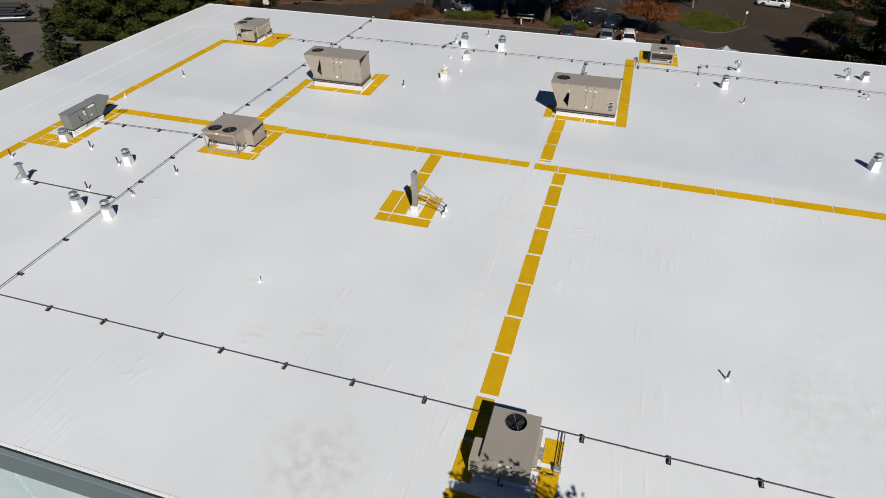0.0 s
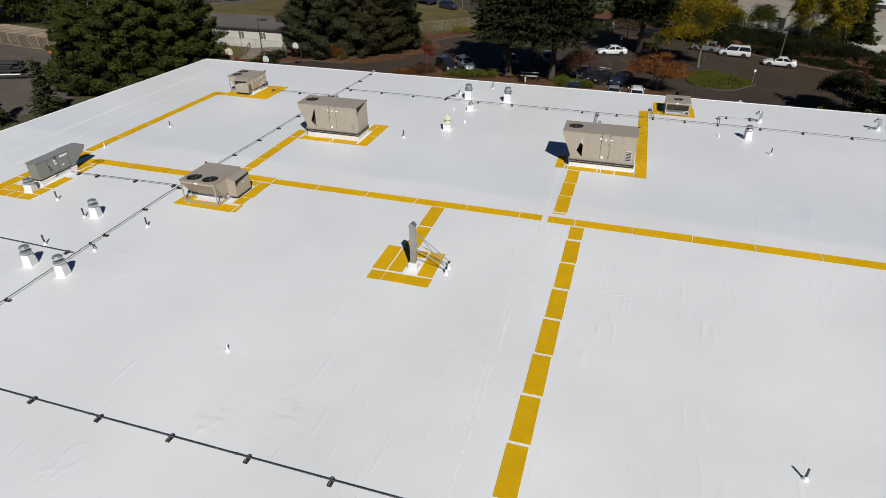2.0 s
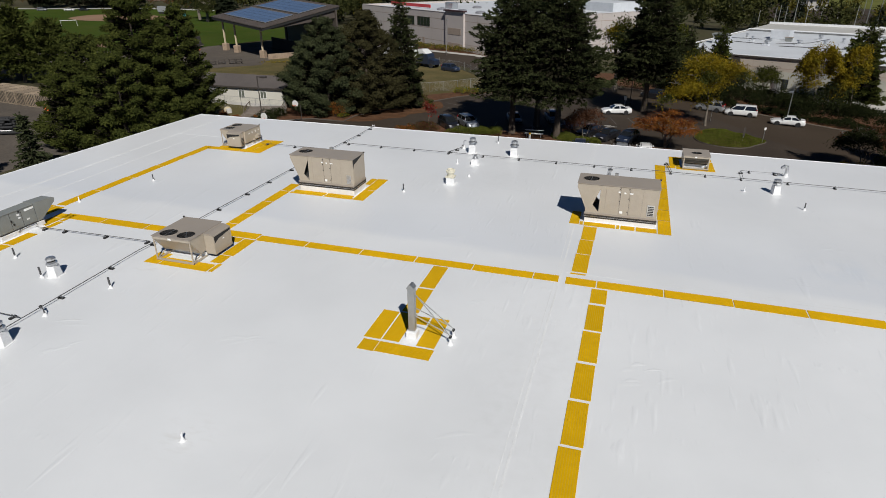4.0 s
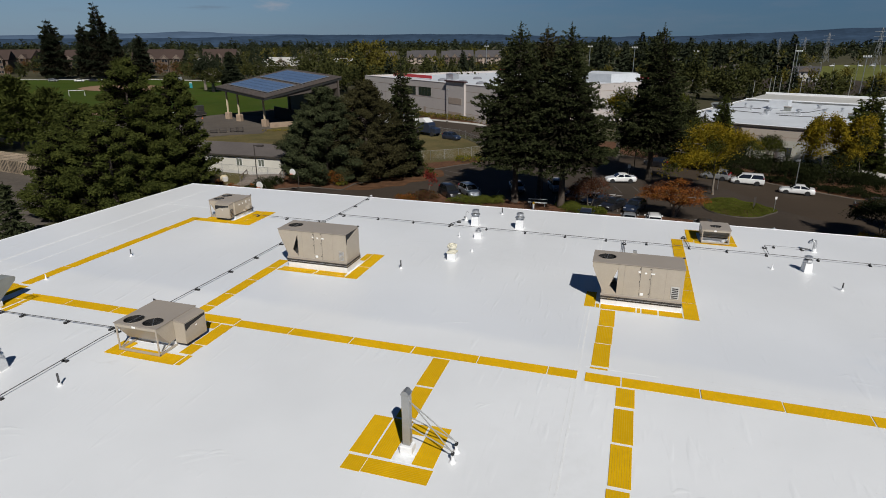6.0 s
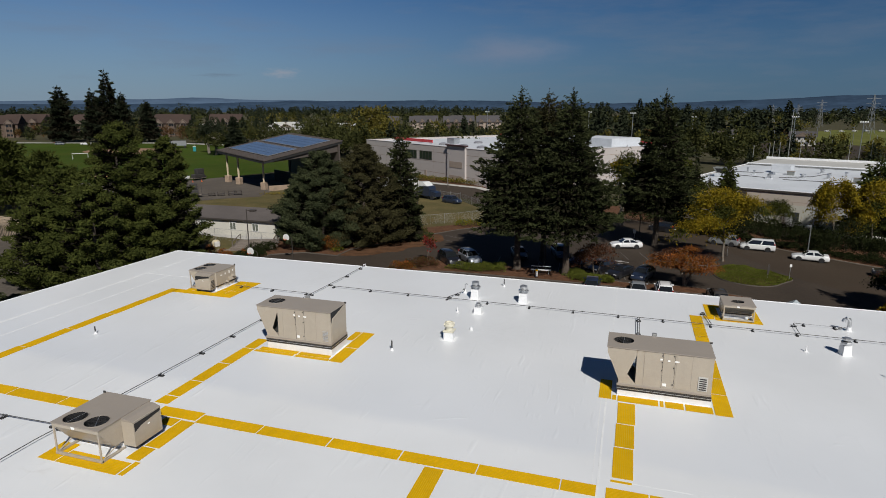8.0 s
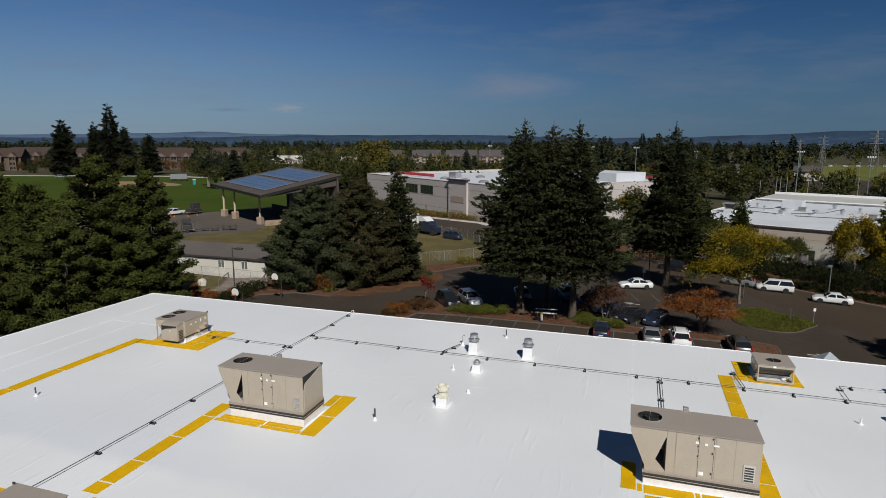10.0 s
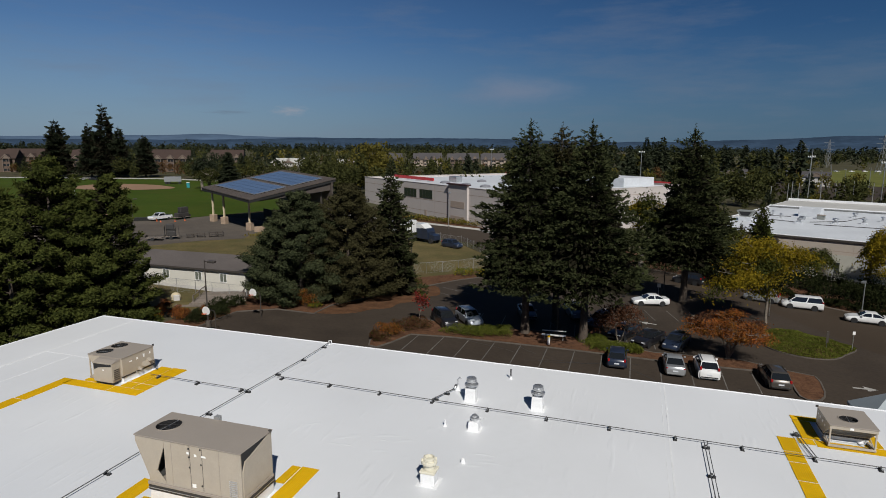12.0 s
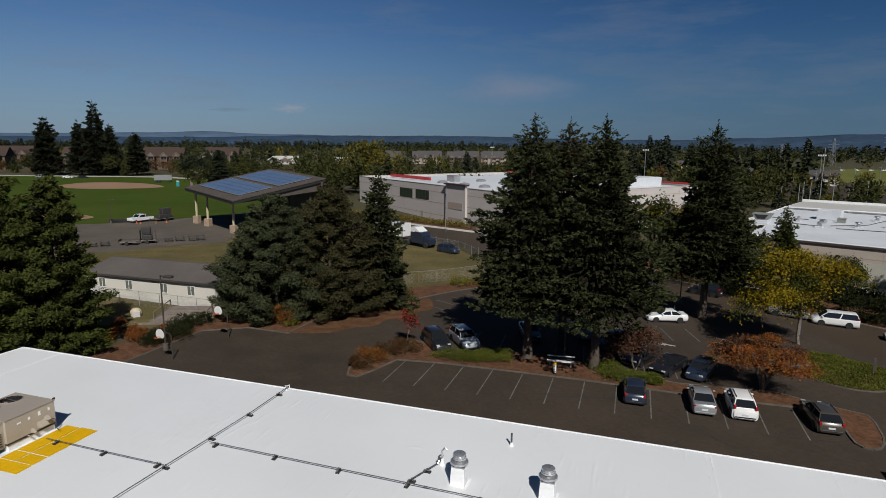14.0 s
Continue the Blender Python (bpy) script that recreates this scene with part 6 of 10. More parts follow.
# the long planted island in the car park
ISLAND = [(-27.5, 44.2), (-26.9, 42.6), (-26.0, 42.5), (-25.2, 44.6), (-24.4, 47.7), (-20.4, 48.5), (-14.2, 49.05), (-8.7, 49.45), (-4.5, 49.6), (0.1, 49.7), (3.9, 49.9), (8.6, 50.4), (11.0, 50.6),
          (11.55, 48.8), (11.45, 46.2), (11.5, 45.1), (11.85, 44.6), (12.4, 44.55), (12.95, 44.9), (13.45, 45.8), (13.8, 47.1), (14.1, 49.6), (14.0, 51.0), (11.8, 51.6), (8.0, 53.2), (3.9, 52.6), (0.0, 52.0), (-6.0, 53.4), (-12.0, 54.6), (-16.8, 53.6), (-20.8, 50.4), (-23.6, 53.3), (-25.6, 53.6), (-26.6, 49.0)]
patch("mulch_island", ISLAND, 0.11, M["mulch"], "long bark mulch island between the parking rows", "planting bed", thick=0.25)
kerb_ring("kerb", ISLAND, "weathered concrete kerb round the mulch island")
TURF = smooth_line([(11.2, 60.4), (12.3, 57.8), (14.8, 56.7), (17.2, 57.3), (19.0, 59.6), (20.5, 62.0), (19.0, 63.8), (16.6, 65.6), (13.9, 66.6), (12.0, 64.2)], 5)
patch("grass_island", TURF, 0.12, M["mulch"], "kerbed island under low green planting", "planting bed", thick=0.25)
kerb_ring("kerb", TURF, "pale concrete kerb round the green island")
# street kerbs and planting beyond
kerb_ring("kerb", [(-12, 103), (-2, 101), (8, 95), (20, 84.2), (28.5, 77.7), (40, 70.2), (60, 62.2), (140, 40)], "concrete kerb on the far side of the street", closed=False, wide=0.2, mat="kerb_pale")
patch("street_bed", [(-12, 103), (-2, 101), (8, 95), (20, 84.2), (28.5, 77.7), (40, 70.2), (60, 62.2), (140, 40), (140, 56), (62, 76), (46, 88), (34, 98), (22, 112), (8, 120), (-8, 116)], 0.10, M["mulch"], "bark mulch strip behind the street kerb", "planting bed", thick=0.2)
patch("hall_forecourt", [(34, 98), (46, 88), (62, 76), (140, 56), (140, 100), (60, 116), (44, 117.5), (27, 125), (22, 112)], 0.05, M["concrete"], "pale paved forecourt of the low hall", "pavement")

# painted bay lines, arrows, cracks
def bay_line(a, b, w=0.10):
    a, b = Vector(a), Vector(b)
    s = Vector((-(b - a).y, (b - a).x)).normalized() * w / 2
    q = [a - s, b - s, b + s, a + s]
    geo = Geo().add([(p.x, p.y, ground_z(p.x, p.y) + 0.036) for p in q], [(0, 1, 2, 3)])
    return single("bay_line", geo, M["line"], "worn white parking bay line", "road marking", group="bay lines", kind="structure")


for i in range(13):
    bay_line((-23.55 + 2.675 * i, 42.45 + 0.17 * i), (-23.6 + 2.68 * i, min(48.1 + 0.2 * i, 49.9)))
for i in range(5):
    bay_line((-37.0 + 2.4 * i * 0.55, 57.6 + 4.6 * i * 0.55), (-33.0 + 2.4 * i * 0.55, 56.0 + 4.6 * i * 0.55))
for i in range(4):
    bay_line((-29.5 + 1.3 * i, 67.8 + 2.4 * i), (-25.0 + 1.3 * i, 65.6 + 2.4 * i))
for i in range(9):
    bay_line((-19.0 + 2.75 * i, 54.2 - 0.12 * i), (-19.4 + 2.75 * i, 59.4 - 0.12 * i))
for i in range(4):
    bay_line((-2.2 + 2.7 * i, 63.9 + 0.9 * i), (-3.4 + 2.7 * i, 68.4 + 0.9 * i))


def arrow(x, y, turn):
    p = [(-0.16, -0.9), (0.16, -0.9), (0.16, 0.1), (0.60, 0.1), (0, 1.1), (-0.60, 0.1), (-0.16, 0.1)]
    c, s = math.cos(radians(turn)), math.sin(radians(turn))
    q = [(x + a * c - b * s, y + a * s + b * c) for a, b in p]
    geo = Geo().add([(a, b, ground_z(a, b) + 0.037) for a, b in q], [tuple(range(7))])
    return single("road_arrow", geo, M["arrow_paint"], "worn white arrow painted on the asphalt", "road marking", kind="structure")


arrow(-0.3, 63.2, 80)
arrow(17.45, 49.5, -84)
rnd = random.Random(11)
for i in range(16):
    x, y = rnd.uniform(-42, 22), rnd.uniform(27, 62)
    a = rnd.choice((0.1, 1.6, 0.3, 2.9)) + rnd.uniform(-0.2, 0.2)
    pts = [(x, y)]
    for k in range(rnd.randint(5, 10)):
        a += rnd.uniform(-0.4, 0.4)
        pts.append((pts[-1][0] + math.cos(a) * 1.1, pts[-1][1] + math.sin(a) * 1.1))
    geo = Geo()
    for p, q in zip(pts, pts[1:]):
        d = Vector((q[0] - p[0], q[1] - p[1]))
        s = Vector((-d.y, d.x)).normalized() * 0.035
        geo.add([(p[0] - s.x, p[1] - s.y, ground_z(*p) + 0.034), (q[0] - s.x, q[1] - s.y, ground_z(*q) + 0.034), (q[0] + s.x, q[1] + s.y, ground_z(*q) + 0.034), (p[0] + s.x, p[1] + s.y, ground_z(*p) + 0.034)], [(0, 1, 2, 3)])
    single("sealed_crack", geo, M["seal"], "dark sealed crack in the asphalt", "crack", group="sealed cracks", kind="structure")


# ---------------------------------------------------------------- plants
def array_mesh(name, verts, faces, mats, slots=None):
    """A mesh from numpy arrays: verts (n, 3), faces (m, k)."""
    me = bpy.data.meshes.new(name)
    m, k = faces.shape
    me.vertices.add(len(verts))
    me.vertices.foreach_set("co", np.ascontiguousarray(verts, dtype=np.float32).ravel())
    me.loops.add(m * k)
    me.loops.foreach_set("vertex_index", np.ascontiguousarray(faces, dtype=np.int32).ravel())
    me.polygons.add(m)
    me.polygons.foreach_set("loop_start", np.arange(0, m * k, k, dtype=np.int32))
    for mt in mats:
        me.materials.append(mt)
    if slots is not None:
        me.polygons.foreach_set("material_index", np.asarray(slots, dtype=np.int32))
    me.update(calc_edges=True)
    me.validate()
    return me


def unit(v):
    return v / np.maximum(np.linalg.norm(v, axis=-1, keepdims=True), 1e-9)


def kites(base, way, side, length, width):
    """Pointed leaf shapes: base (n, 3), way and side unit vectors, sizes (n,)."""
    L, W = length[:, None], width[:, None]
    v = np.stack([base, base + way * L * 0.42 + side * W * 0.5, base + way * L, base + way * L * 0.42 - side * W * 0.5], 1)
    n = len(base)
    return v.reshape(-1, 3), np.arange(n * 4, dtype=np.int32).reshape(n, 4)


def needles(rng, base, way, spread, length, width):
    """Kites that scatter about a common way."""
    n = len(base)
    d = unit(way + rng.normal(0, spread, (n, 3)))
    s = unit(np.cross(d, unit(rng.normal(0, 1, (n, 3)))))
    return kites(base, d, s, length * rng.uniform(0.7, 1.3, n), width * rng.uniform(0.7, 1.3, n))


def conifer_mesh(seed, high, wide, bare, mat, droop=0.18, power=0.85, gap=0.50, spray=0.55, dense=1.0, puff=False, ragged=0.25, lean=0.0):
    """Needled crown: whorls of boughs, each with flat sprays (or rounded pads) along it, and the boughs' own wood."""
    rng = np.random.default_rng(seed)
    B, D, LN, WD = [], [], [], []
    wood = Geo()
    z = bare
    while z < high - 0.25:
        t = (z - bare) / (high - bare)
        reach = wide * ((1 - t) ** power) * (0.74 + 0.26 * min(1.0, t * 5 + 0.2))
        n = max(4, int(round((7 if t < 0.7 else 5) * dense)))
        a0 = rng.uniform(0, 6.28)
        for i in range(n):
            a = a0 + 6.283 * i / n + rng.normal(0, 0.25)
            lobe = 1 + 0.20 * math.sin(a * 2 + z * 0.9 + seed) + 0.14 * math.sin(a * 3 - z * 1.7 + seed * 2)
            if rng.random() < 0.07:
                continue
            L = max(0.25, reach * lobe * rng.uniform(1 - ragged, 1 + ragged * 0.45))
            zz = z + rng.normal(0, 0.20)
            out = np.array([math.cos(a), math.sin(a), 0.0])
            rise = (0.45 * t - droop) + rng.normal(0, 0.07)
            cross = np.array([-out[1], out[0], 0.0])
            if puff:
                steps = max(2, int(L / 1.0))
                s = np.linspace(0.30 if L > 1.5 else 0.1, 1.0, steps)
            else:
                steps = max(3, int(L / 0.20))
                s = np.linspace(0.16 if t < 0.8 else 0.02, 1.0, steps)
            sag = rise * L * s - droop * 0.55 * L * s * s
            p = np.stack([out[0] * L * s, out[1] * L * s, zz + sag], 1)
            if L > 1.2 and i % 2 == 0:
                wood.cyl((0, 0, zz), tuple(p[int(len(p) * 0.6)]), 0.035 + 0.012 * L, 0.015, n=4, caps=False)
            tang = unit(np.array([out[0], out[1], rise - droop * 0.8]))
            if puff:
                m = 40
                q = p + cross * rng.normal(0, 0.20, steps)[:, None] * (L * s)[:, None] + rng.normal(0, 0.10, p.shape)
                size = (0.62 + 0.10 * min(L, 5)) * rng.uniform(0.7, 1.3, steps)
                pp, sz = np.repeat(q, m, 0), np.repeat(size, m)[:, None]
                off = unit(rng.normal(0, 1, pp.shape)) * (rng.random(len(pp)) ** 0.45)[:, None] * np.array([1.05, 1.05, 0.30]) * sz
                d = unit(off * np.array([0.9, 0.9, 1.6]) + np.array([0, 0, 0.30]) + out * 0.30)
                B.append(pp + off), D.append(d), LN.append(np.full(len(pp), spray) * rng.uniform(0.7, 1.2, len(pp))), WD.append(np.full(len(pp), spray * 0.34))
            else:
                m = 7
                pp = np.repeat(p, m, 0)
                k = np.tile(np.array([-1.0, 1.0, -0.66, 0.66, -0.33, 0.33, 0.0]), steps)
                ss = np.repeat(s, m)
                half = 0.34 * L * (0.25 + np.sin(np.pi * np.clip(ss * 0.86 + 0.10, 0, 1))) * 0.62
                off = cross * (k * half * rng.uniform(0.15, 1.0, len(k)))[:, None]
                b = pp + off + rng.normal(0, 1, pp.shape) * np.array([0.10, 0.10, 0.05])
                b[:, 2] -= np.abs(k) * half * 0.18
                d = unit(tang * 0.9 + cross * (k * 0.75)[:, None] + np.array([0, 0, -0.12]))
                B.append(b), D.append(d), LN.append(np.full(len(b), spray) * (0.6 + 0.5 * rng.random(len(b)))), WD.append(np.full(len(b), spray * 0.50))
        z += gap * (1.0 - 0.45 * t) * rng.uniform(0.8, 1.2)
    # leader
    b = np.zeros((30, 3))
    b[:, 2] = np.linspace(high - 1.1, high + 0.3, 30)
    a = rng.uniform(0, 6.28, 30)
    B.append(b), D.append(unit(np.stack([np.cos(a) * 0.6, np.sin(a) * 0.6, np.full(30, 0.8)], 1))), LN.append(np.linspace(0.5, 0.16, 30)), WD.append(np.full(30, 0.11))
    B, D, LN, WD = np.concatenate(B), np.concatenate(D), np.concatenate(LN), np.concatenate(WD)
    v, f = needles(rng, B, D, 0.22 if not puff else 0.35, LN, WD)
    if lean:
        v[:, 0] += lean * v[:, 2]
    return array_mesh("crown", v, f, [mat]), wood


def fir_mesh(seed, high, wide, bare, mat, boughs=330, tuft=0.42, power=0.72, droop=0.16, ragged=0.3, sparse=0.0, each=9):
    """Dense fir crown: boughs wind up the stem without tiers, each carrying short twigs that end in needle tufts."""
    rng = np.random.default_rng(seed)
    B, D, LN = [], [], []
    wood = Geo()
    for i in range(boughs):
        u = (i + rng.random()) / boughs
        t = 1 - (1 - u) ** 0.66
        z = bare + (high - bare) * t
        a = i * 2.39996 + rng.normal(0, 0.3)
        reach = wide * ((1 - t) ** power) * (0.84 + 0.16 * min(1.0, t * 5 + 0.2))
        lobe = 1 + 0.12 * math.sin(a * 2 + z * 0.5 + seed) + 0.10 * math.sin(a * 3 - z * 0.8 + seed * 2)
        L = max(0.30, reach * lobe * rng.uniform(1 - ragged, 1 + ragged * 0.25))
        if rng.random() < sparse:
            continue
        out = np.array([math.cos(a), math.sin(a), 0.0])
        cross = np.array([-out[1], out[0], 0.0])
        rise = 0.55 * t - droop + rng.normal(0, 0.10)
        k = max(3, int(L * 5.2))
        s = np.linspace(0.30 if L > 1.5 else 0.10, 1.0, k)
        lat = rng.uniform(-1, 1, k) * 0.34 * L * np.sin(np.pi * np.clip(s * 0.8 + 0.14, 0, 1))
        p = out * (L * s)[:, None] + cross * lat[:, None]
        p[:, 2] += z + rise * L * s - droop * 0.9 * L * s * (1 - 0.45 * s * s) - np.abs(lat) * 0.30 + rng.normal(0, 0.06, k)
        if L > 1.2 and i % 2 == 0:
            wood.cyl((0, 0, z), (out[0] * L * 0.6, out[1] * L * 0.6, z + (rise - droop * 0.7) * L * 0.6), 0.03 + 0.012 * L, 0.015, n=4, caps=False)
        way = unit(out * 0.8 + cross * (lat / (0.2 * L))[:, None] * 0.5 + np.array([0, 0, 0.14]))
        m = each
        B.append(np.repeat(p, m, 0) + rng.normal(0, 1, (k * m, 3)) * tuft * np.array([0.34, 0.34, 0.20]))
        D.append(unit(np.repeat(way, m, 0) + rng.normal(0, 1, (k * m, 3)) * np.array([0.45, 0.45, 0.36])))
        LN.append(np.full(k * m, tuft * (0.62 + 0.38 * min(1.0, (1 - t) * 4))) * rng.uniform(0.7, 1.25, k * m))
    # near-black kites round the stem paint in the crown's inner shade
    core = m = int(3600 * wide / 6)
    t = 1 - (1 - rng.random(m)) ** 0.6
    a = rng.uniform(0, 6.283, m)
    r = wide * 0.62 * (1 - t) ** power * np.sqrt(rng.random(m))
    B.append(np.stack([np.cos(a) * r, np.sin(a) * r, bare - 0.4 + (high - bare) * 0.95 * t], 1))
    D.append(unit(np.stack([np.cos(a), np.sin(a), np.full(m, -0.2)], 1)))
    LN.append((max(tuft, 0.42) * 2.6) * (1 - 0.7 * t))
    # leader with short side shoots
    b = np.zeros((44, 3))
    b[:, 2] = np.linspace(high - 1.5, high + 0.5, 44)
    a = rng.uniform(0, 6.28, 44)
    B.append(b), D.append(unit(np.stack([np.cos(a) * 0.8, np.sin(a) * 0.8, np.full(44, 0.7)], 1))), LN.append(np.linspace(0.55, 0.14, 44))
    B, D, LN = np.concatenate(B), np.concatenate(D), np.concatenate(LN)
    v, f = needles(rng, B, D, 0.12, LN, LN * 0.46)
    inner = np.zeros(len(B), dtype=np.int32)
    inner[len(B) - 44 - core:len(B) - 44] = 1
    return array_mesh("crown", v, f, [mat, M["crown_shade"]], inner), wood


def pine_mesh(seed, high, wide, mat, pads=120, leaf=0.32, point=2.2, flat=0.42):
    """Broad pine crown: flat-bottomed tufted pads over a rounded body, shade-coloured kites in the gaps between them.
    """
    rng = np.random.default_rng(seed)
    B, D, N = [], [], []
    wood = Geo()
    pads = int(pads * 0.66)
    for i in range(pads):
        t = ((i + rng.random()) / pads) ** 1.15
        z = high * (0.05 + 0.93 * t)
        reach = wide * (1 - t ** point) ** 0.75 * (0.82 + 0.18 * min(1.0, t * 6))
        a = i * 2.39996 + rng.normal(0, 0.3)
        r = reach * (rng.uniform(0.55, 1.0) ** 0.6) * (1 + 0.14 * math.sin(a * 3 + z * 0.8 + seed))
        size = rng.uniform(0.75, 1.55) * (0.58 + 0.42 * (1 - t)) * min(1.30, 0.55 + wide * 0.17)
        c = np.array([math.cos(a) * r, math.sin(a) * r, z])
        if r > 0.8 and i % 2 == 0:
            wood.cyl((0, 0, max(0.2, z - r * 0.25)), tuple(c * np.array([0.9, 0.9, 1]) - np.array([0, 0, 0.1])), 0.06, 0.02, n=4, caps=False)
        m = int(430 * size)
        d = unit(rng.normal(0, 1, (m, 3)))
        d[:, 2] = np.where(d[:, 2] < 0, d[:, 2] * 0.45, d[:, 2])
        out = np.array([math.cos(a), math.sin(a), 0.0])
        tip = unit(np.array([out[0], out[1], rng.uniform(-0.05, 0.75)]))
        side = np.array([-out[1], out[0], 0.0])
        above = np.cross(tip, side)
        rad = rng.uniform(0.45, 1.0, m)[:, None] ** 0.5
        q = d * rad * np.array([1.25, 0.86, flat * 1.25]) * size
        q[:, 1] *= 1.0 - 0.45 * np.clip(d[:, 0], 0, 1)
        B.append(c + tip * q[:, :1] + side * q[:, 1:2] + above * q[:, 2:] + rng.normal(0, 0.05, (m, 3)))
        way = unit(tip * (0.5 + d[:, :1] * 0.8) + side * d[:, 1:2] * 0.9 + above * d[:, 2:] * 0.5 + rng.normal(0, 0.40, (m, 3)))
        face = unit(tip * d[:, :1] + side * d[:, 1:2] + above * (d[:, 2:] * 1.2 + 0.2) + rng.normal(0, 0.5, (m, 3)))
        D.append(unit(way - face * (way * face).sum(1, keepdims=True)))
        N.append(face)
    # near-black kites round the stem, coloured as the crown's inner shade
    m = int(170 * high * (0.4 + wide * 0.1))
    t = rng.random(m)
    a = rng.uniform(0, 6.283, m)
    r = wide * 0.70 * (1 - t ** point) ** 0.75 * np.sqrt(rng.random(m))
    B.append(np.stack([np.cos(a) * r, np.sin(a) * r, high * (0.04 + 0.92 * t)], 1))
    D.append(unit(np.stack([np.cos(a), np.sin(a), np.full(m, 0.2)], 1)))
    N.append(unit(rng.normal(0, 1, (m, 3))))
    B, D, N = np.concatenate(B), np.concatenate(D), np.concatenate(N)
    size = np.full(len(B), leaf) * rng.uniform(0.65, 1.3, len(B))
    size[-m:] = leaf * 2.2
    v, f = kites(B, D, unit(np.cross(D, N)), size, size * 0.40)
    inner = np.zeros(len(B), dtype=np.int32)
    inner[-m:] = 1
    return array_mesh("crown", v, f, [mat, M["crown_shade"]], inner), wood


def conifer(label, x, y, seed, high, wide, bare, mat, trunk=0.32, **kw):
    t = thing("conifer", label, "tree", x, y, ground_z(x, y) + 0.05, 0.0, "conifers")
    if kw.get("pads"):
        crown, wood = pine_mesh(seed, high, wide, mat, **kw)
    elif kw.get("boughs"):
        crown, wood = fir_mesh(seed, high, wide, bare, mat, **kw)
    else:
        crown, wood = conifer_mesh(seed, high, wide, bare, mat, **kw)
    rng = random.Random(seed)
    n = 9
    pts = [(rng.uniform(-0.06, 0.06) * i / n, rng.uniform(-0.06, 0.06) * i / n, -0.3 + i / n * (high + 0.1)) for i in range(n + 1)]
    radii = [trunk * (1 - i / n) ** 0.8 * (1.3 if i == 0 else 1) + 0.02 for i in range(n + 1)]
    base = part("trunk", Geo().loft(pts, radii, 10), M["bark"], t, smooth=True)
    tagged(part("branch_wood", wood, M["bark"], base), kind="stuff")
    part("crown", crown, None, t)
    return t


def broadleaf(name, label, x, y, seed, high, wide, mat, fork=0.3, leaf=0.24, leaves=5200, trunk=0.16, stems=1, flat=0.8, bark="bark_pale", extra=None, layer=0.44, sag=0.17, push=0.0, sprays=0, flip=1, lower=0.0):
    """A trunk that forks into limbs; leaves cluster round the twigs, with gaps."""
    rng = random.Random(seed)
    nr = np.random.default_rng(seed)
    t = thing(name, label, "tree" if high > 2 else "shrub", x, y, ground_z(x, y) + 0.05, 0.0, "broadleaf trees")
    wood, tips = Geo(), []

    def grow(p, d, length, r, level):
        q = p + d * length
        mid = p.lerp(q, 0.5) + Vector((rng.uniform(-1, 1), rng.uniform(-1, 1), rng.uniform(-0.5, 0.5))) * length * 0.07
        wood.cyl(p, mid, r, r * 0.85, n=7 if level < 2 else 5, caps=False)
        wood.cyl(mid, q, r * 0.85, r * 0.66, n=7 if level < 2 else 5, caps=False)
        if level >= 1:
            tips.append((mid, length))
        if level == 4:
            tips.append((q, length))
            return
        for k in range(rng.choice((2, 3, 3)) if level else rng.choice((3, 4))):
            a = rng.uniform(0, 6.283)
            out = Vector((math.cos(a), math.sin(a), 0)) * rng.uniform(0.5, 1.0) * (wide / high * 2.0)
            nd = (d * 0.8 + out + Vector((0, 0, rng.uniform(0.0, 0.45) * flat))).normalized()
            grow(q, nd, length * rng.uniform(0.58, 0.80), r * 0.62, level + 1)
    for s in range(stems):
        a = 6.283 * s / stems + rng.uniform(-0.4, 0.4)
        lean = Vector((math.cos(a) * 0.35, math.sin(a) * 0.35, 1)).normalized() if stems > 1 else Vector((rng.uniform(-0.06, 0.06), rng.uniform(-0.06, 0.06), 1)).normalized()
        grow(Vector((0, 0, -0.1)), lean, high * fork, trunk if stems == 1 else trunk * 0.7, 0)
    c = np.array([tuple(p) for p, _ in tips])
    # scale the limbs' reach to the width and height fitted to the view
    top, side = c[:, 2].max(), np.percentile(np.hypot(c[:, 0], c[:, 1]), 94)
    kx, kz = (wide * 0.86) / max(side, 0.1), (high * 0.93) / max(top, 0.1)
    wood.v = [(a * kx * flip, b * kx, q * kz) for a, b, q in wood.v]
    c = c * np.array([kx * flip, kx, kz])
    if lower:
        # limbs and leaves are pulled down, shaping the crown to fit the camera's view
        wood.v = [(a, b, q - lower * min(1.0, max(q, 0.0) / (0.3 * high)) * (1 - q / high)) for a, b, q in wood.v]
        c[:, 2] -= lower * np.clip(c[:, 2] / (0.3 * high), 0, 1) * (1 - c[:, 2] / high)
    if sprays:
        # leaves gather in flat sprays that stand apart from each other
        c = c[c[:, 2] > (0.16 if lower else 0.33) * high]
        kept = [int(c[:, 2].argmax())]
        gap = np.full(len(c), 1e9)
        while len(kept) < min(sprays, len(c)):
            gap = np.minimum(gap, (((c - c[kept[-1]]) * np.array([1, 1, 1.7])) ** 2).sum(1))
            kept.append(int(gap.argmax()))
        c = c[kept]
    pick = nr.integers(0, len(c), leaves)
    size = wide * (0.105 if sprays else 0.17)
    b = c[pick] + nr.normal(0, 1, (leaves, 3)) * np.array([size, size, size * layer])
    b[:, 2] = np.maximum(b[:, 2] - sag * high * np.clip(np.hypot(b[:, 0], b[:, 1]) / wide, 0, 1.2) ** 2, 0.25)
    b[:, 0] += push * b[:, 2] / high
    wood.v = [(a + push * q / high, e, q) for a, e, q in wood.v]
    d = unit(nr.normal(0, 1, (leaves, 3)) + np.array([0, 0, -0.15]) + (b - c[pick]) * 0.5)
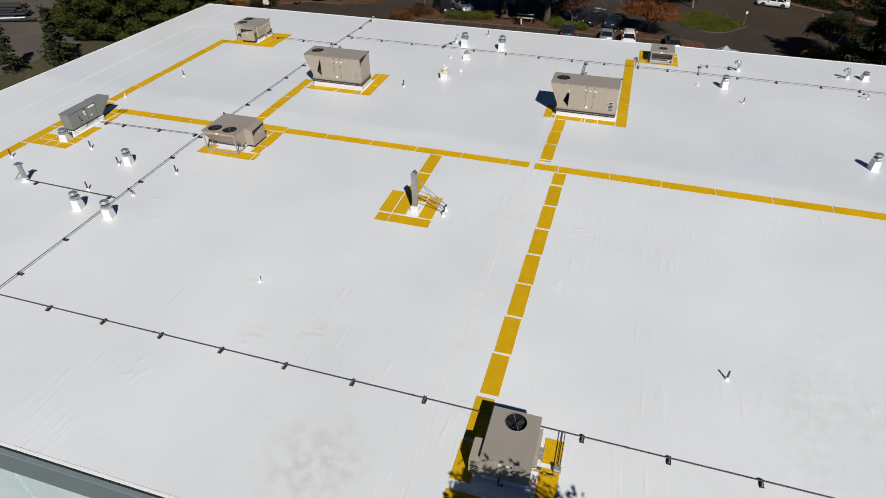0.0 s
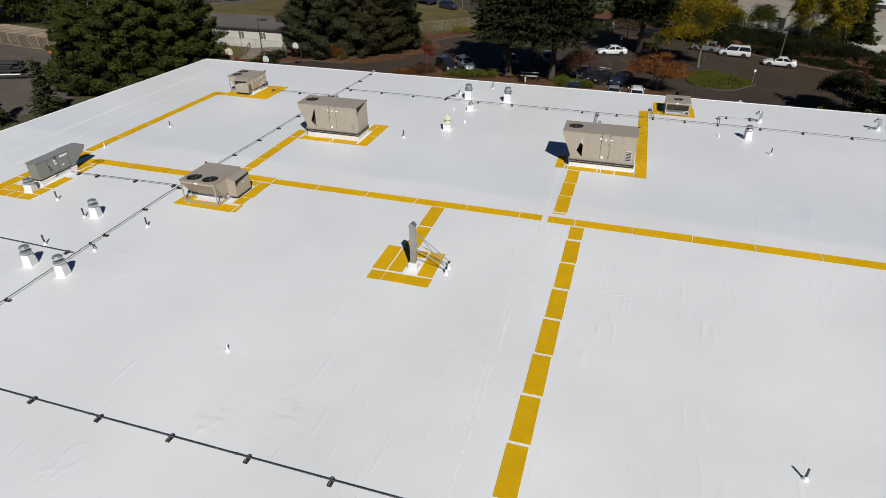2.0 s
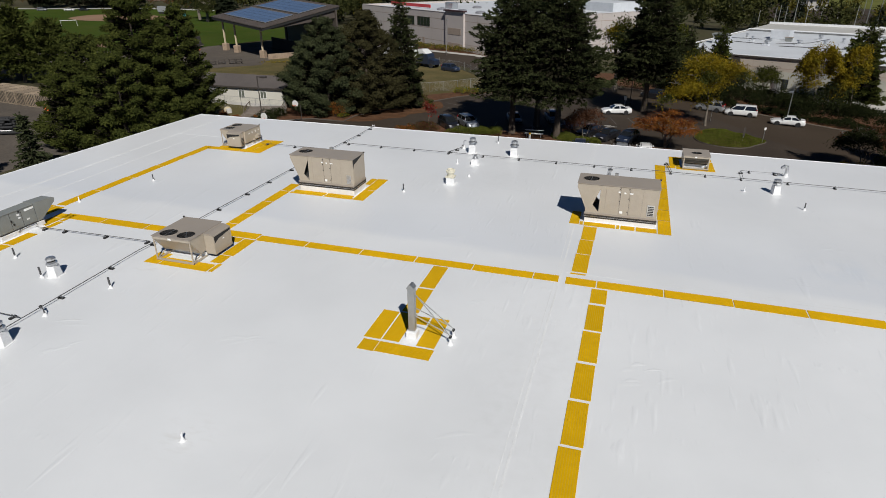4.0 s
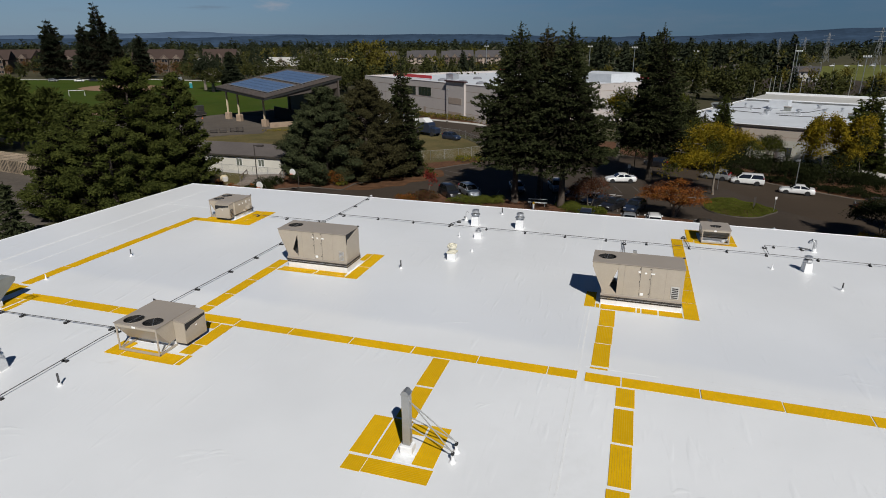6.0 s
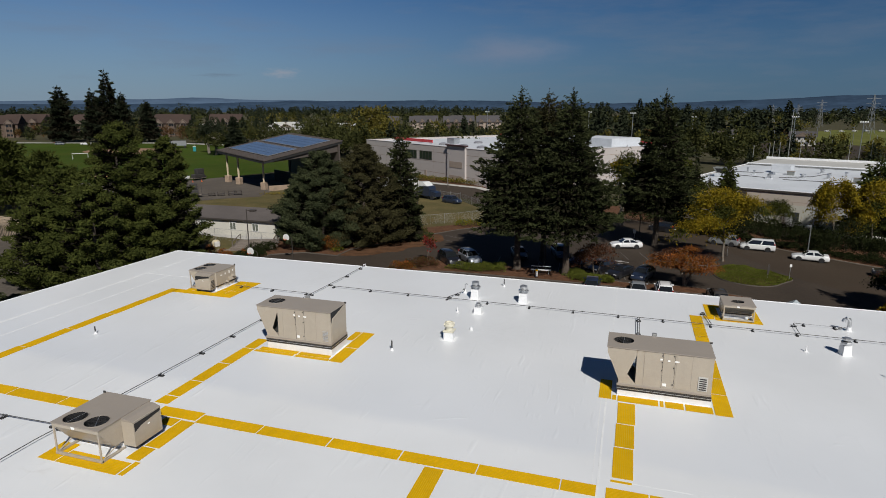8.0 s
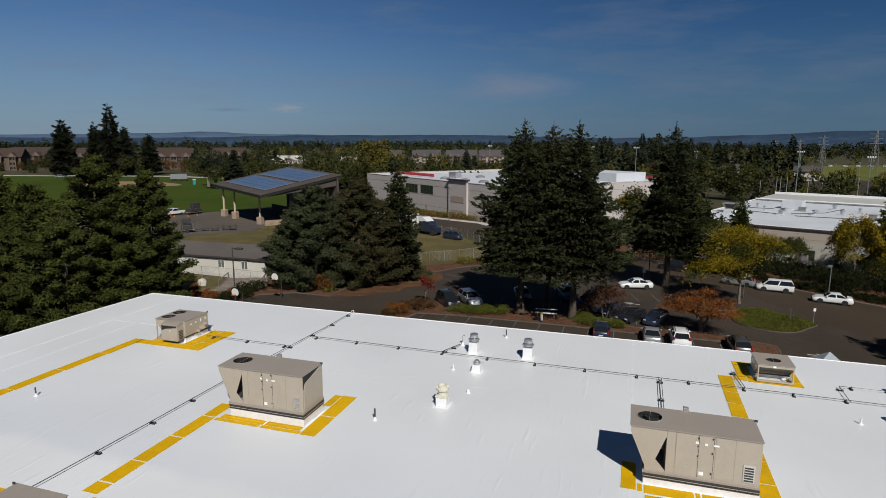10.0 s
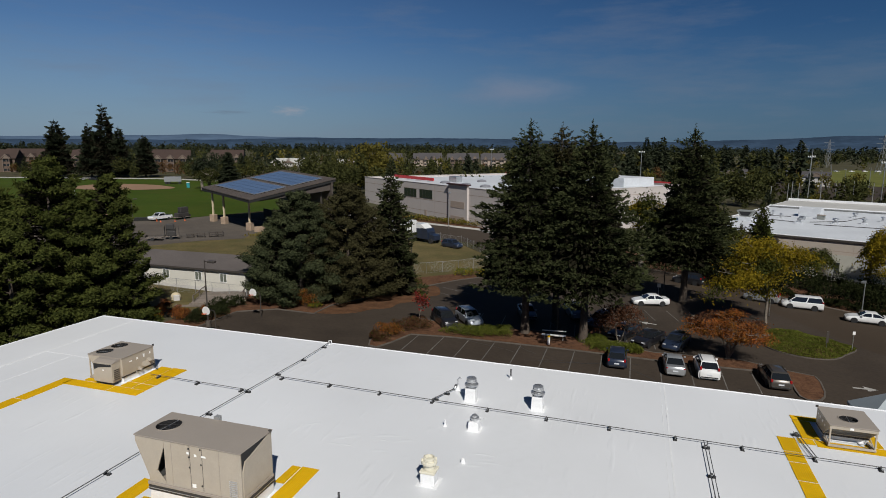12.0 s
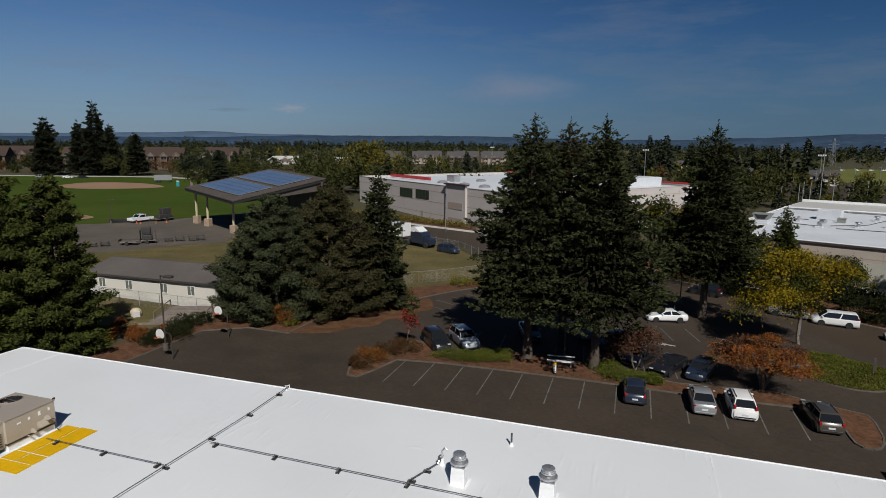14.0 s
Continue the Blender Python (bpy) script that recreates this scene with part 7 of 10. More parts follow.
    s = unit(np.cross(d, nr.normal(0, 0.28 if sprays else 0.45, (leaves, 3)) + np.array([0, 0, 1.0])))
    v, f = kites(b, d, s, leaf * nr.uniform(0.7, 1.35, leaves), leaf * 0.72 * nr.uniform(0.7, 1.3, leaves))
    mats, slots = [mat], None
    if extra:
        mats = [mat, extra]
        lump = np.sin(b[:, 0] * 1.3 + seed) + np.sin(b[:, 1] * 1.1) + np.sin(b[:, 2] * 1.7 + 1)
        slots = (lump + nr.normal(0, 0.5, leaves) > 1.25).astype(np.int32)
    part("trunk", wood, M[bark], t, smooth=True)
    part("crown", array_mesh("crown", v, f, mats, slots), None, t)
    return t


def shrub_mesh(seed, rx, ry, high, leaves, leaf, mats, lumps=9, upright=0.4):
    """Leaf cloud of overlapping mounds that sit on the ground."""
    nr = np.random.default_rng(seed)
    cx = np.stack([nr.uniform(-0.75, 0.75, lumps) * rx, nr.uniform(-0.75, 0.75, lumps) * ry, nr.uniform(0.05, 0.35, lumps) * high], 1)
    r = nr.uniform(0.35, 0.62, lumps)
    pick = nr.integers(0, lumps, leaves)
    d0 = unit(nr.normal(0, 1, (leaves, 3)) + np.array([0, 0, 0.5]))
    d0[:, 2] = np.abs(d0[:, 2])
    rad = nr.uniform(0.72, 1.04, leaves)
    b = cx[pick] + d0 * (r[pick] * rad)[:, None] * np.array([min(rx, 1.6 * high + 0.5), min(ry, 1.6 * high + 0.5), high * 1.15])
    b[:, 2] = np.maximum(b[:, 2], 0.02)
    d = unit(d0 + nr.normal(0, 0.5, (leaves, 3)) + np.array([0, 0, upright]))
    s = unit(np.cross(d, nr.normal(0, 1, (leaves, 3))))
    v, f = kites(b, d, s, leaf * nr.uniform(0.6, 1.4, leaves), leaf * 0.5 * nr.uniform(0.7, 1.3, leaves))
    return array_mesh("shrub", v, f, mats, (nr.random(leaves) < 0.25).astype(np.int32) if len(mats) > 1 else None)


def shrub(label, x, y, seed, rx, ry, high, mats, leaves=1800, leaf=0.17, turn=0.0, lumps=9, name="shrub", lift=0.10):
    t = thing(name, label, "shrub", x, y, ground_z(x, y) + lift, turn, "shrubs")
    st = Geo()
    rng = random.Random(seed)
    for k in range(5):
        st.cyl((rng.uniform(-0.2, 0.2), rng.uniform(-0.2, 0.2), -0.1), (rng.uniform(-0.5, 0.5) * rx, rng.uniform(-0.5, 0.5) * ry, high * 0.7), 0.03, 0.01, n=5, caps=False)
    tagged(part("stem_wood", st, M["bark"], t), kind="stuff")
    part("foliage", shrub_mesh(seed, rx, ry, high, leaves, leaf, mats, lumps), None, t)
    return t


conifer("tall dark green fir with drooping boughs on the mulch island", -13.25, 53.2, 1, 22.4, 6.5, 6.7, M["fir"], 0.42, boughs=310, power=0.70, tuft=0.33, each=11, ragged=0.36)
conifer("tall dark green fir behind the parking island", -10.7, 58.9, 2, 22.4, 5.6, 6.8, M["brown_spruce"], 0.40, boughs=250, power=0.62, ragged=0.36, tuft=0.35, each=10)
conifer("tall broad dark green fir on the mulch island", -7.0, 52.7, 3, 22.4, 7.1, 6.7, M["fir"], 0.42, boughs=310, power=0.80, ragged=0.40, tuft=0.33, each=11)
conifer("tall dark green fir beside the street", 4.3, 75.8, 4, 23.4, 6.6, 6.4, M["fir"], 0.46, boughs=280, power=0.70, ragged=0.45, tuft=0.36, each=10)
conifer("dense blue-green spruce beside the car park", -42.8, 56.4, 5, 13.5, 7.0, 0.6, M["spruce"], 0.30, pads=200, leaf=0.30, point=1.45, flat=0.40)
conifer("dense browning spruce beside the car park", -37.6, 59.4, 6, 14.7, 6.2, 0.6, M["brown_spruce"], 0.30, pads=190, leaf=0.30, point=1.5, flat=0.42)
conifer("narrow open spruce at the end of a clump", -33.6, 64.4, 7, 17.7, 4.4, 0.8, M["fir"], 0.24, boughs=170, power=0.8, droop=0.10, ragged=0.45)
conifer("low blue-green spruce at the end of a clump", -47.2, 58.8, 8, 10.0, 4.2, 0.4, M["spruce"], 0.20, pads=95, leaf=0.28, point=1.5, flat=0.42)
PINES = "broad bushy olive-green pine with layered tufts beside the warehouse"
for i, (x, y, h, w, b) in enumerate(((-56.9, 34.2, 17.2, 5.4, 0.8), (-53.2, 37.7, 15.9, 3.4, 0.7), (-60.0, 26.6, 9.8, 4.2, 0.5), (-51.5, 37.0, 4.6, 2.5, 0.3), (-55.2, 28.4, 10.8, 5.0, 0.4), (-55.2, 35.2, 13.4, 4.0, 0.4), (-62.6, 31.8, 12.2, 3.8, 0.6))):
    conifer(PINES, x, y, 20 + i, h, w, b, M["pine"], 0.28, pads=int(8 * h * (0.5 + w * 0.12)))
conifer("slim young spruce beside the warehouse", -56.6, 16.9, 31, 6.0, 1.7, 0.3, M["spruce"], 0.10, dense=1.0, gap=0.30, spray=0.34, ragged=0.4)
conifer("slim young spruce with sparse boughs", -59.6, 13.0, 32, 5.6, 1.4, 0.3, M["spruce"], 0.10, dense=0.9, gap=0.34, spray=0.32, ragged=0.5)
for i, (x, y, h, w) in enumerate(((-104.0, 56.0, 12.5, 5.4), (-112.0, 60.0, 11.6, 5.0), (-98.0, 58.0, 10.6, 4.6), (-121, 62, 12.0, 5.2), (-108, 50, 9.4, 4.4))):
    conifer("dark green pine at the back of the yard", x, y, 40 + i, h, w, 2.0, M["pine"], 0.28, puff=True, dense=0.7, gap=0.9, power=0.6, droop=-0.02, spray=0.75)
for i, (x, y, h, w) in enumerate(((-278.0, 245.2, 39.0, 8.4), (-300.4, 234.6, 30.4, 9.0), (-285.6, 241.8, 29.0, 6.0), (-271.8, 248.8, 27.0, 6.0), (-260.2, 253.6, 22.6, 6.6))):
    conifer("tall old fir beyond the sports field", x, y, 50 + i, h, w, 3.0, M["far_fir"], 0.5, boughs=110, tuft=0.95, ragged=0.5, power=0.55, sparse=0.12)
for i, (x, y, h, w) in enumerate(((32.4, 41.4, 18.5, 4.8), (38.0, 50.5, 15.5, 4.6), (42.0, 58.0, 14.0, 5.0))):
    conifer("dark green fir near the car park entrance", x, y, 60 + i, h, w, 1.2, M["fir"], 0.32, boughs=130, tuft=0.42)
conifer("dark pine behind the yellowing trees", 39.6, 96.0, 71, 14.4, 5.0, 2.0, M["pine"], 0.28, boughs=200, tuft=0.40, power=0.6)
conifer("slender pine in front of the low hall", 16.9, 97.0, 72, 12.6, 3.3, 1.2, M["pine"], 0.20, boughs=230, tuft=0.36, ragged=0.3)
conifer("dark green pine beside the low hall", 13.2, 92.0, 74, 9.6, 3.4, 0.6, M["brown_spruce"], 0.22, boughs=190, tuft=0.36, ragged=0.4)
conifer("dark conifer between the halls", 11.5, 99.0, 73, 12.0, 3.6, 1.5, M["fir"], 0.25, boughs=170, tuft=0.34, ragged=0.4)

broadleaf("maple", "yellow-green maple with a pale trunk on the green island edge", 13.3, 69.4, 3, 11.2, 7.3, M["yellow_leaf"], fork=0.11, leaf=0.23, leaves=25000, trunk=0.05, extra=M["green_leaf"], layer=0.36, sag=0.20, push=-0.4, sprays=76, flip=-1, lower=2.2)
broadleaf("maple", "low spreading rust-orange maple on the mulch island", 7.0, 53.5, 5, 5.0, 4.0, M["orange_leaf"], fork=0.24, leaf=0.16, leaves=15000, trunk=0.12, stems=3, flat=0.5, extra=M["brown_leaf"], layer=0.30, sag=0.08, sprays=70)
broadleaf("small_tree", "thin brown-red shrubby tree on the mulch island", -3.4, 54.0, 6, 4.6, 2.7, M["brown_leaf"], leaf=0.20, leaves=3200, trunk=0.09, stems=3)
broadleaf("small_tree", "young red-leaved tree on the island tip", -24.8, 51.6, 7, 4.3, 1.2, M["red_leaf"], fork=0.42, leaf=0.20, leaves=900, trunk=0.05, extra=M["green_leaf"])
broadleaf("street_tree", "golden-leaved tree behind the street kerb", 30.6, 85.0, 8, 12.2, 4.4, M["yellow_leaf"], fork=0.16, leaf=0.27, leaves=12000, trunk=0.045, extra=M["gold_leaf"], layer=0.7, sag=0.40, sprays=70)
broadleaf("street_tree", "golden-leaved tree behind the street kerb", 37.0, 88.0, 9, 12.0, 4.4, M["yellow_leaf"], fork=0.16, leaf=0.27, leaves=12000, trunk=0.045, extra=M["green_leaf"], layer=0.7, sag=0.40, sprays=70)
broadleaf("street_tree", "green and yellow tree beside the street", -1.0, 93.0, 10, 14.2, 5.2, M["green_leaf"], fork=0.14, leaf=0.34, leaves=10000, trunk=0.2, extra=M["yellow_leaf"])
broadleaf("street_tree", "green tree in front of the low hall", 11.6, 92.0, 11, 9.4, 4.6, M["green_leaf"], leaf=0.32, leaves=5500, trunk=0.2, extra=M["yellow_leaf"])
for i, (x, y, h, w) in enumerate(((9.6, 105.0, 12.5, 3.8), (6.0, 110.0, 13.0, 4.6))):
    broadleaf("street_tree", "tall olive-green tree in front of the low hall", x, y, 14 + i, h, w, M["green_leaf"], fork=0.12, leaf=0.36, leaves=11000, trunk=0.22, extra=M["hedge_leaf"])
broadleaf("field_tree", "large dark round tree beyond the sports field", -167.0, 187.0, 18, 13.6, 7.0, M["far_fir"], fork=0.16, leaf=0.6, leaves=7000, trunk=0.3)
broadleaf("field_tree", "dark round tree beyond the sports field", -158.0, 180.0, 19, 9.6, 5.0, M["far_leaf"], fork=0.16, leaf=0.6, leaves=4000, trunk=0.3)
conifer("dark dense fir beyond the sports field", -154.0, 187.0, 58, 15.0, 5.2, 0.6, M["far_fir"], 0.4, dense=1.1, gap=0.6, spray=0.8)
broadleaf("street_tree", "vase-shaped open olive tree before the low hall", 29.4, 111.0, 33, 5.4, 3.2, M["dark_leaf"], fork=0.30, leaf=0.20, leaves=6000, trunk=0.10, stems=4, layer=0.5, sag=0.0, bark="bark", sprays=40)
broadleaf("street_tree", "dark green clipped tree before the low hall", 25.0, 95.0, 12, 6.8, 3.2, M["green_leaf"], leaf=0.26, leaves=5000, trunk=0.15)
for i, (x, y, rx, h) in enumerate(((12.0, 90.5, 4.0, 2.6), (18.6, 88.0, 3.6, 3.0), (24.0, 84.6, 3.4, 2.8), (29.0, 81.6, 3.4, 2.6), (34.0, 79.0, 3.2, 2.6), (40.0, 75.5, 3.6, 2.4), (20.0, 93.5, 4.2, 4.2), (33.0, 85.0, 4.0, 4.0), (4.5, 96.0, 4.2, 3.2), (45.5, 73.0, 3.2, 2.2))):
    shrub("dark green shrubbery behind the street kerb", x, y, 80 + i, rx, rx * 0.7, h * 1.55, [M["dark_leaf"]], 3000, 0.26, lumps=13)

# added dark shrubs stand in for the shaded strip behind the kerb
for i in range(12):
    k = i / 11
    x, y = 15.5 + 33.0 * k, 90.0 - 21.5 * k - 1.6 * math.sin(k * 3.14)
    shrub("low dark shrubs added for the shade along the street kerb", x, y, 220 + i, 2.2, 1.3, 1.1 + 0.3 * math.sin(i * 2.3), [M["dark_leaf"]], 2200, 0.20, lumps=12, turn=-36)
# street trees behind the south eave
for x, y, seed, h, w, n in ((7.5, -30.6, 61, 15.9, 2.8, 30000), (5.6, -30.8, 62, 15.1, 2.0, 18000), (9.3, -31.0, 63, 15.8, 2.4, 20000)):
    broadleaf("street_tree", "leafy green tree south of the warehouse", x, y, seed, h, w, M["green_leaf"], fork=0.30, leaf=0.19, leaves=n, trunk=0.18, layer=0.80, sag=0.08)
for i in range(13):
    x = 10.0 + i * 4.2
    y = 99.5 - i * 2.0 + 1.2 * math.sin(i * 2.0)
    shrub("tall dark green shrubbery in front of the low hall", x, y, 180 + i, 2.9, 2.2, (2.4 if 4 <= i <= 10 else 3.8) + 0.8 * math.sin(i * 1.7), [M["dark_leaf"]], 2600, 0.30, lumps=11)
# low planting on the islands
for i, (x, y, rx, ry, h) in enumerate(((-18.9, 49.7, 2.9, 1.0, 1.15), (-16.2, 51.3, 1.7, 1.2, 1.1), (-4.2, 50.9, 2.6, 0.9, 1.05), (-6.2, 53.0, 1.5, 1.0, 0.9), (-2.2, 51.2, 1.2, 0.8, 0.9))):
    shrub("low spreading yellow-green juniper on the mulch island", x, y, 100 + i, rx, ry, h, [M["hedge_leaf"], M["ground_cover"]], 8000, 0.10, lumps=14)
for i, (x, y, rx, h, m) in enumerate(((-26.4, 46.4, 1.5, 1.5, "orange_leaf"), (-25.6, 48.8, 1.5, 1.4, "brown_leaf"), (-24.4, 50.2, 1.5, 1.2, "brown_leaf"), (-26.6, 44.5, 1.0, 1.0, "brown_leaf"))):
    shrub("rust-tinted shrub on the island tip", x, y, 110 + i, rx, rx * 0.9, h, [M[m], M["green_leaf"]], 3200, 0.115)
shrub("orange-brown shrub under the spruces", -40.3, 53.2, 120, 2.0, 1.6, 2.6, [M["orange_leaf"], M["green_leaf"]], 4200, 0.13)
shrub("small yellow-green shrub beside the kerb", -38.6, 52.4, 121, 0.9, 0.8, 0.9, [M["hedge_leaf"], M["yellow_leaf"]], 700, 0.14)
shrub("round dark green shrub beside a lamp post", -32.2, 68.0, 122, 1.5, 1.3, 1.8, [M["green_leaf"]], 1500, 0.17)
for i, (x, y, r) in enumerate(((-27.5, 79.0, 1.5), (-25.2, 80.6, 1.6), (-23.0, 83.5, 1.4), (-18.8, 88.6, 1.5))):
    shrub("yellow-green shrub in the mulch bed", x, y, 123 + i, r, r, 1.3, [M["hedge_leaf"], M["gold_leaf"]], 1100, 0.18)
for i, (x, y, r) in enumerate(((-47.6, 46.6, 1.7), (-46.8, 44.2, 1.6), (-48.4, 48.8, 1.6), (-47.2, 42.0, 1.2))):
    shrub("dark green shrub beside the basketball hoops", x, y, 130 + i, r, r, 1.5, [M["dark_leaf"]], 2200, 0.15)
for i, (x, y, r, m) in enumerate(((-52.6, 42.0, 1.2, "orange_leaf"), (-51.6, 40.2, 1.0, "gold_leaf"), (-53.4, 44.2, 1.0, "brown_leaf"))):
    shrub("bright orange autumn shrub beside the pines", x, y, 135 + i, r, r, 1.4, [M[m], M["orange_leaf"]], 900, 0.16)
for i, (x, y, r) in enumerate(((26.2, 48.8, 1.2), (27.6, 48.4, 1.3), (29.2, 48.0, 1.2))):
    shrub("yellow and green shrub by the car park entrance", x, y, 140 + i, r, r, 1.7, [M["gold_leaf"], M["orange_leaf"]], 2200, 0.14)
shrub("tall green shrub by the car park entrance", 31.2, 48.6, 144, 1.8, 1.6, 3.2, [M["hedge_leaf"], M["green_leaf"]], 4200, 0.17)
# the fir shade on this tree is painted into its leaves
broadleaf("small_tree", "bushy red-green tree by the entrance, painted dark for fir shade", 29.6, 53.0, 145, 5.2, 3.2, M["dark_leaf"], leaf=0.20, leaves=9000, trunk=0.08, stems=3, extra=M["brown_leaf"])
# dense ground cover on the kerbed island
nr = np.random.default_rng(9)
pts = []
while len(pts) < 22000:
    x, y = nr.uniform(11, 22), nr.uniform(56, 69)
    inside, j = False, len(TURF) - 1
    for i in range(len(TURF)):
        (xi, yi), (xj, yj) = TURF[i], TURF[j]
        if (yi > y) != (yj > y) and x < (xj - xi) * (y - yi) / (yj - yi) + xi:
            inside = not inside
        j = i
    if inside:
        edge = min((x - a) ** 2 + (y - b) ** 2 for a, b in TURF) ** 0.5
        pts.append((x, y, ground_z(x, y) + 0.12 + min(0.85, edge * 0.55) * nr.uniform(0.60, 1.0) * (0.72 + 0.28 * math.sin(x * 2.1 + y) * math.sin(y * 1.7))))
pts = np.array(pts)
v, f = needles(nr, pts, np.array([0, 0, 1.0]) + np.zeros_like(pts), 0.7, np.full(len(pts), 0.13), np.full(len(pts), 0.075))
tagged(new("ground_cover", array_mesh("ground_cover", v, f, [M["ground_cover"]])), "dense low green ground cover on the kerbed island", "ground cover", kind="stuff")


# ---------------------------------------------------------------- hedges, woods and hills
def hedge(label, line, high, wide, mats, per=160, leaf=0.22):
    nr = np.random.default_rng(len(label) + int(abs(line[0][0])))
    P = []
    for a, b in zip(line, line[1:]):
        a, b = np.array(a, float), np.array(b, float)
        n = int(np.linalg.norm(b - a) * per)
        s = nr.random(n)[:, None]
        q = a + (b - a) * s + nr.normal(0, wide * 0.30, (n, 2))
        lump = 0.75 + 0.25 * np.sin(q[:, 0] * 1.9) * np.sin(q[:, 1] * 1.6)
        z = np.array([ground_z(*p) for p in q]) + 0.1 + nr.random(n) ** 0.6 * high * lump
        P.append(np.column_stack([q, z]))
    P = np.concatenate(P)
    v, f = needles(nr, P, np.array([0, 0, 0.6]) + np.zeros_like(P), 0.8, np.full(len(P), leaf), np.full(len(P), leaf * 0.6))
    me = array_mesh("hedge", v, f, mats, (nr.random(len(P)) < 0.3).astype(np.int32) if len(mats) > 1 else None)
    return tagged(new("hedge", me), label, "hedge", kind="stuff")


hedge("golden-green hedge along the white hall", [(-90, 147), (-61, 141.6), (-38, 136), (-30, 128)], 1.5, 2.4, [M["gold_hedge"], M["green_leaf"]], 110, 0.34)
hedge("thin dry weeds along the mesh fence", [(-80, 96), (-62, 112), (-46, 110)], 0.5, 1.4, [M["gold_hedge"]], 30, 0.3)


def wood_piece(kind, seed, n):
    """Leaf cloud for one far tree of height 1 and half width about 0.3."""
    nr = np.random.default_rng(seed)
    if kind == "fir":
        t = nr.random(n) ** 0.8
        a = nr.uniform(0, 6.283, n)
        r = 0.21 * (1 - t) ** 0.8 * (0.72 + 0.28 * np.sin(t * 46 + a * 2)) * nr.uniform(0.55, 1.05, n)
        b = np.stack([np.cos(a) * r, np.sin(a) * r, 0.06 + 0.92 * t], 1)
        way = np.stack([np.cos(a), np.sin(a), np.full(n, -0.25)], 1)
        return b, way, (0.30 * (1 - t * 0.75) + 0.02) * (80 / n) ** 0.40
    c = nr.normal(0, 1, (9, 3)) * np.array([0.15, 0.15, 0.15]) + np.array([0, 0, 0.58])
    pick = nr.integers(0, 9, n)
    d = unit(nr.normal(0, 1, (n, 3)))
    b = c[pick] + d * np.array([0.17, 0.17, 0.19]) * nr.uniform(0.6, 1.05, n)[:, None]
    return b, d + np.array([0, 0, 0.2]), np.full(n, 0.20 * (80 / n) ** 0.42)


def woods(label, mat, kind, spots, n, seed):
    """Many far trees as one thing: spots are x, y, height."""
    nr = np.random.default_rng(seed)
    protos = [wood_piece(kind, seed * 10 + i, n) for i in range(5)]
    V, F, k = [], [], 0
    for x, y, h in spots:
        b, way, size = protos[nr.integers(0, 5)]
        a = nr.uniform(0, 6.283)
        c, s = math.cos(a), math.sin(a)
        turn = np.array([[c, s, 0], [-s, c, 0], [0, 0, 1]])
        wide = nr.uniform(0.8, 1.25)
        bb = (b * np.array([wide, wide, 1])) @ turn * h + np.array([x, y, ground_z(x, y)])
        v, f = needles(nr, bb, way @ turn, 0.45, size * h, size * h * 0.55)
        V.append(v), F.append(f + k)
        k += len(v)
    return tagged(new("far_woods", array_mesh("far_woods", np.concatenate(V), np.concatenate(F), [mat])), label, "woods", kind="stuff")


# kept free of trees: buildings, fields, and wedges cleared to fit the camera's view
KEEP_CLEAR = (((60, 322), (74, 300), (97, 296), (150, 330), (134, 405), (112, 470), (92, 470)), ((-95, 128), (-88, 175), (8, 275), (40, 225), (-16, 120), (-40, 125)), ((10, 90), (15, 125), (20, 222), (48, 222), (130, 190), (140, 30), (46, 60)),
         ((-163, 217), (-136, 235), (-209, 366), (-251, 339)), ((-247, 236), (-228, 243), (-290, 322), (-326, 306)), ((-195, 440), (-105, 450), (-90, 610), (-275, 610)),
         ((112, 470), (146, 610), (200, 706), (330, 706), (300, 520), (190, 420), (134, 405)),
         ((-340, 90), (-340, 245), (-150, 245), (-96, 160), (-62, 118), (-30, 100), (-40, 40), (-180, 40)))


def is_open(x, y, shapes=KEEP_CLEAR):
    for poly in shapes:
        inside, j = False, len(poly) - 1
        for i in range(len(poly)):
            (xi, yi), (xj, yj) = poly[i], poly[j]
            if (yi > y) != (yj > y) and x < (xj - xi) * (y - yi) / (yj - yi) + xi:
                inside = not inside
            j = i
        if inside:
            return False
    return True


def scatter(seed, count, near, far, h0, h1, lo=-80.0, hi=44.0):
    """Spots in a sector north of the warehouse, thinner with distance."""
    rng = random.Random(seed)
    out = []
    while len(out) < count:
        d = near + (far - near) * rng.random() ** 0.75
        a = radians(rng.uniform(lo, hi))
        x, y = math.sin(a) * d, math.cos(a) * d
        patchy = noise.noise((x * 0.011, y * 0.011, seed * 3.1))
        if is_open(x, y) and patchy > -0.25:
            out.append((x, y, rng.uniform(h0, h1) * (0.8 + 0.5 * max(0, patchy))))
    return out


woods("mixed green trees round the school and halls", M["far_leaf"], "leaf", scatter(1, 190, 190, 420, 7, 13), 190, 1)
woods("dark firs among the far houses", M["far_fir"], "fir", scatter(2, 90, 210, 460, 8, 16), 280, 2)
woods("golden autumn trees in the middle distance", M["far_gold"], "leaf", scatter(3, 80, 200, 520, 6, 11), 210, 3)
woods("rust-red autumn trees in the middle distance", M["far_rust"], "leaf", scatter(4, 36, 230, 620, 6, 10), 260, 4)
woods("green woods in the distance", M["far_leaf"], "leaf", scatter(5, 680, 420, 1300, 8, 15), 60, 5)
woods("dark fir woods in the distance", M["far_fir"], "fir", scatter(6, 560, 430, 1500, 10, 18), 80, 6)
woods("golden trees in the distance", M["far_gold"], "leaf", scatter(7, 260, 430, 1100, 7, 12), 56, 7)
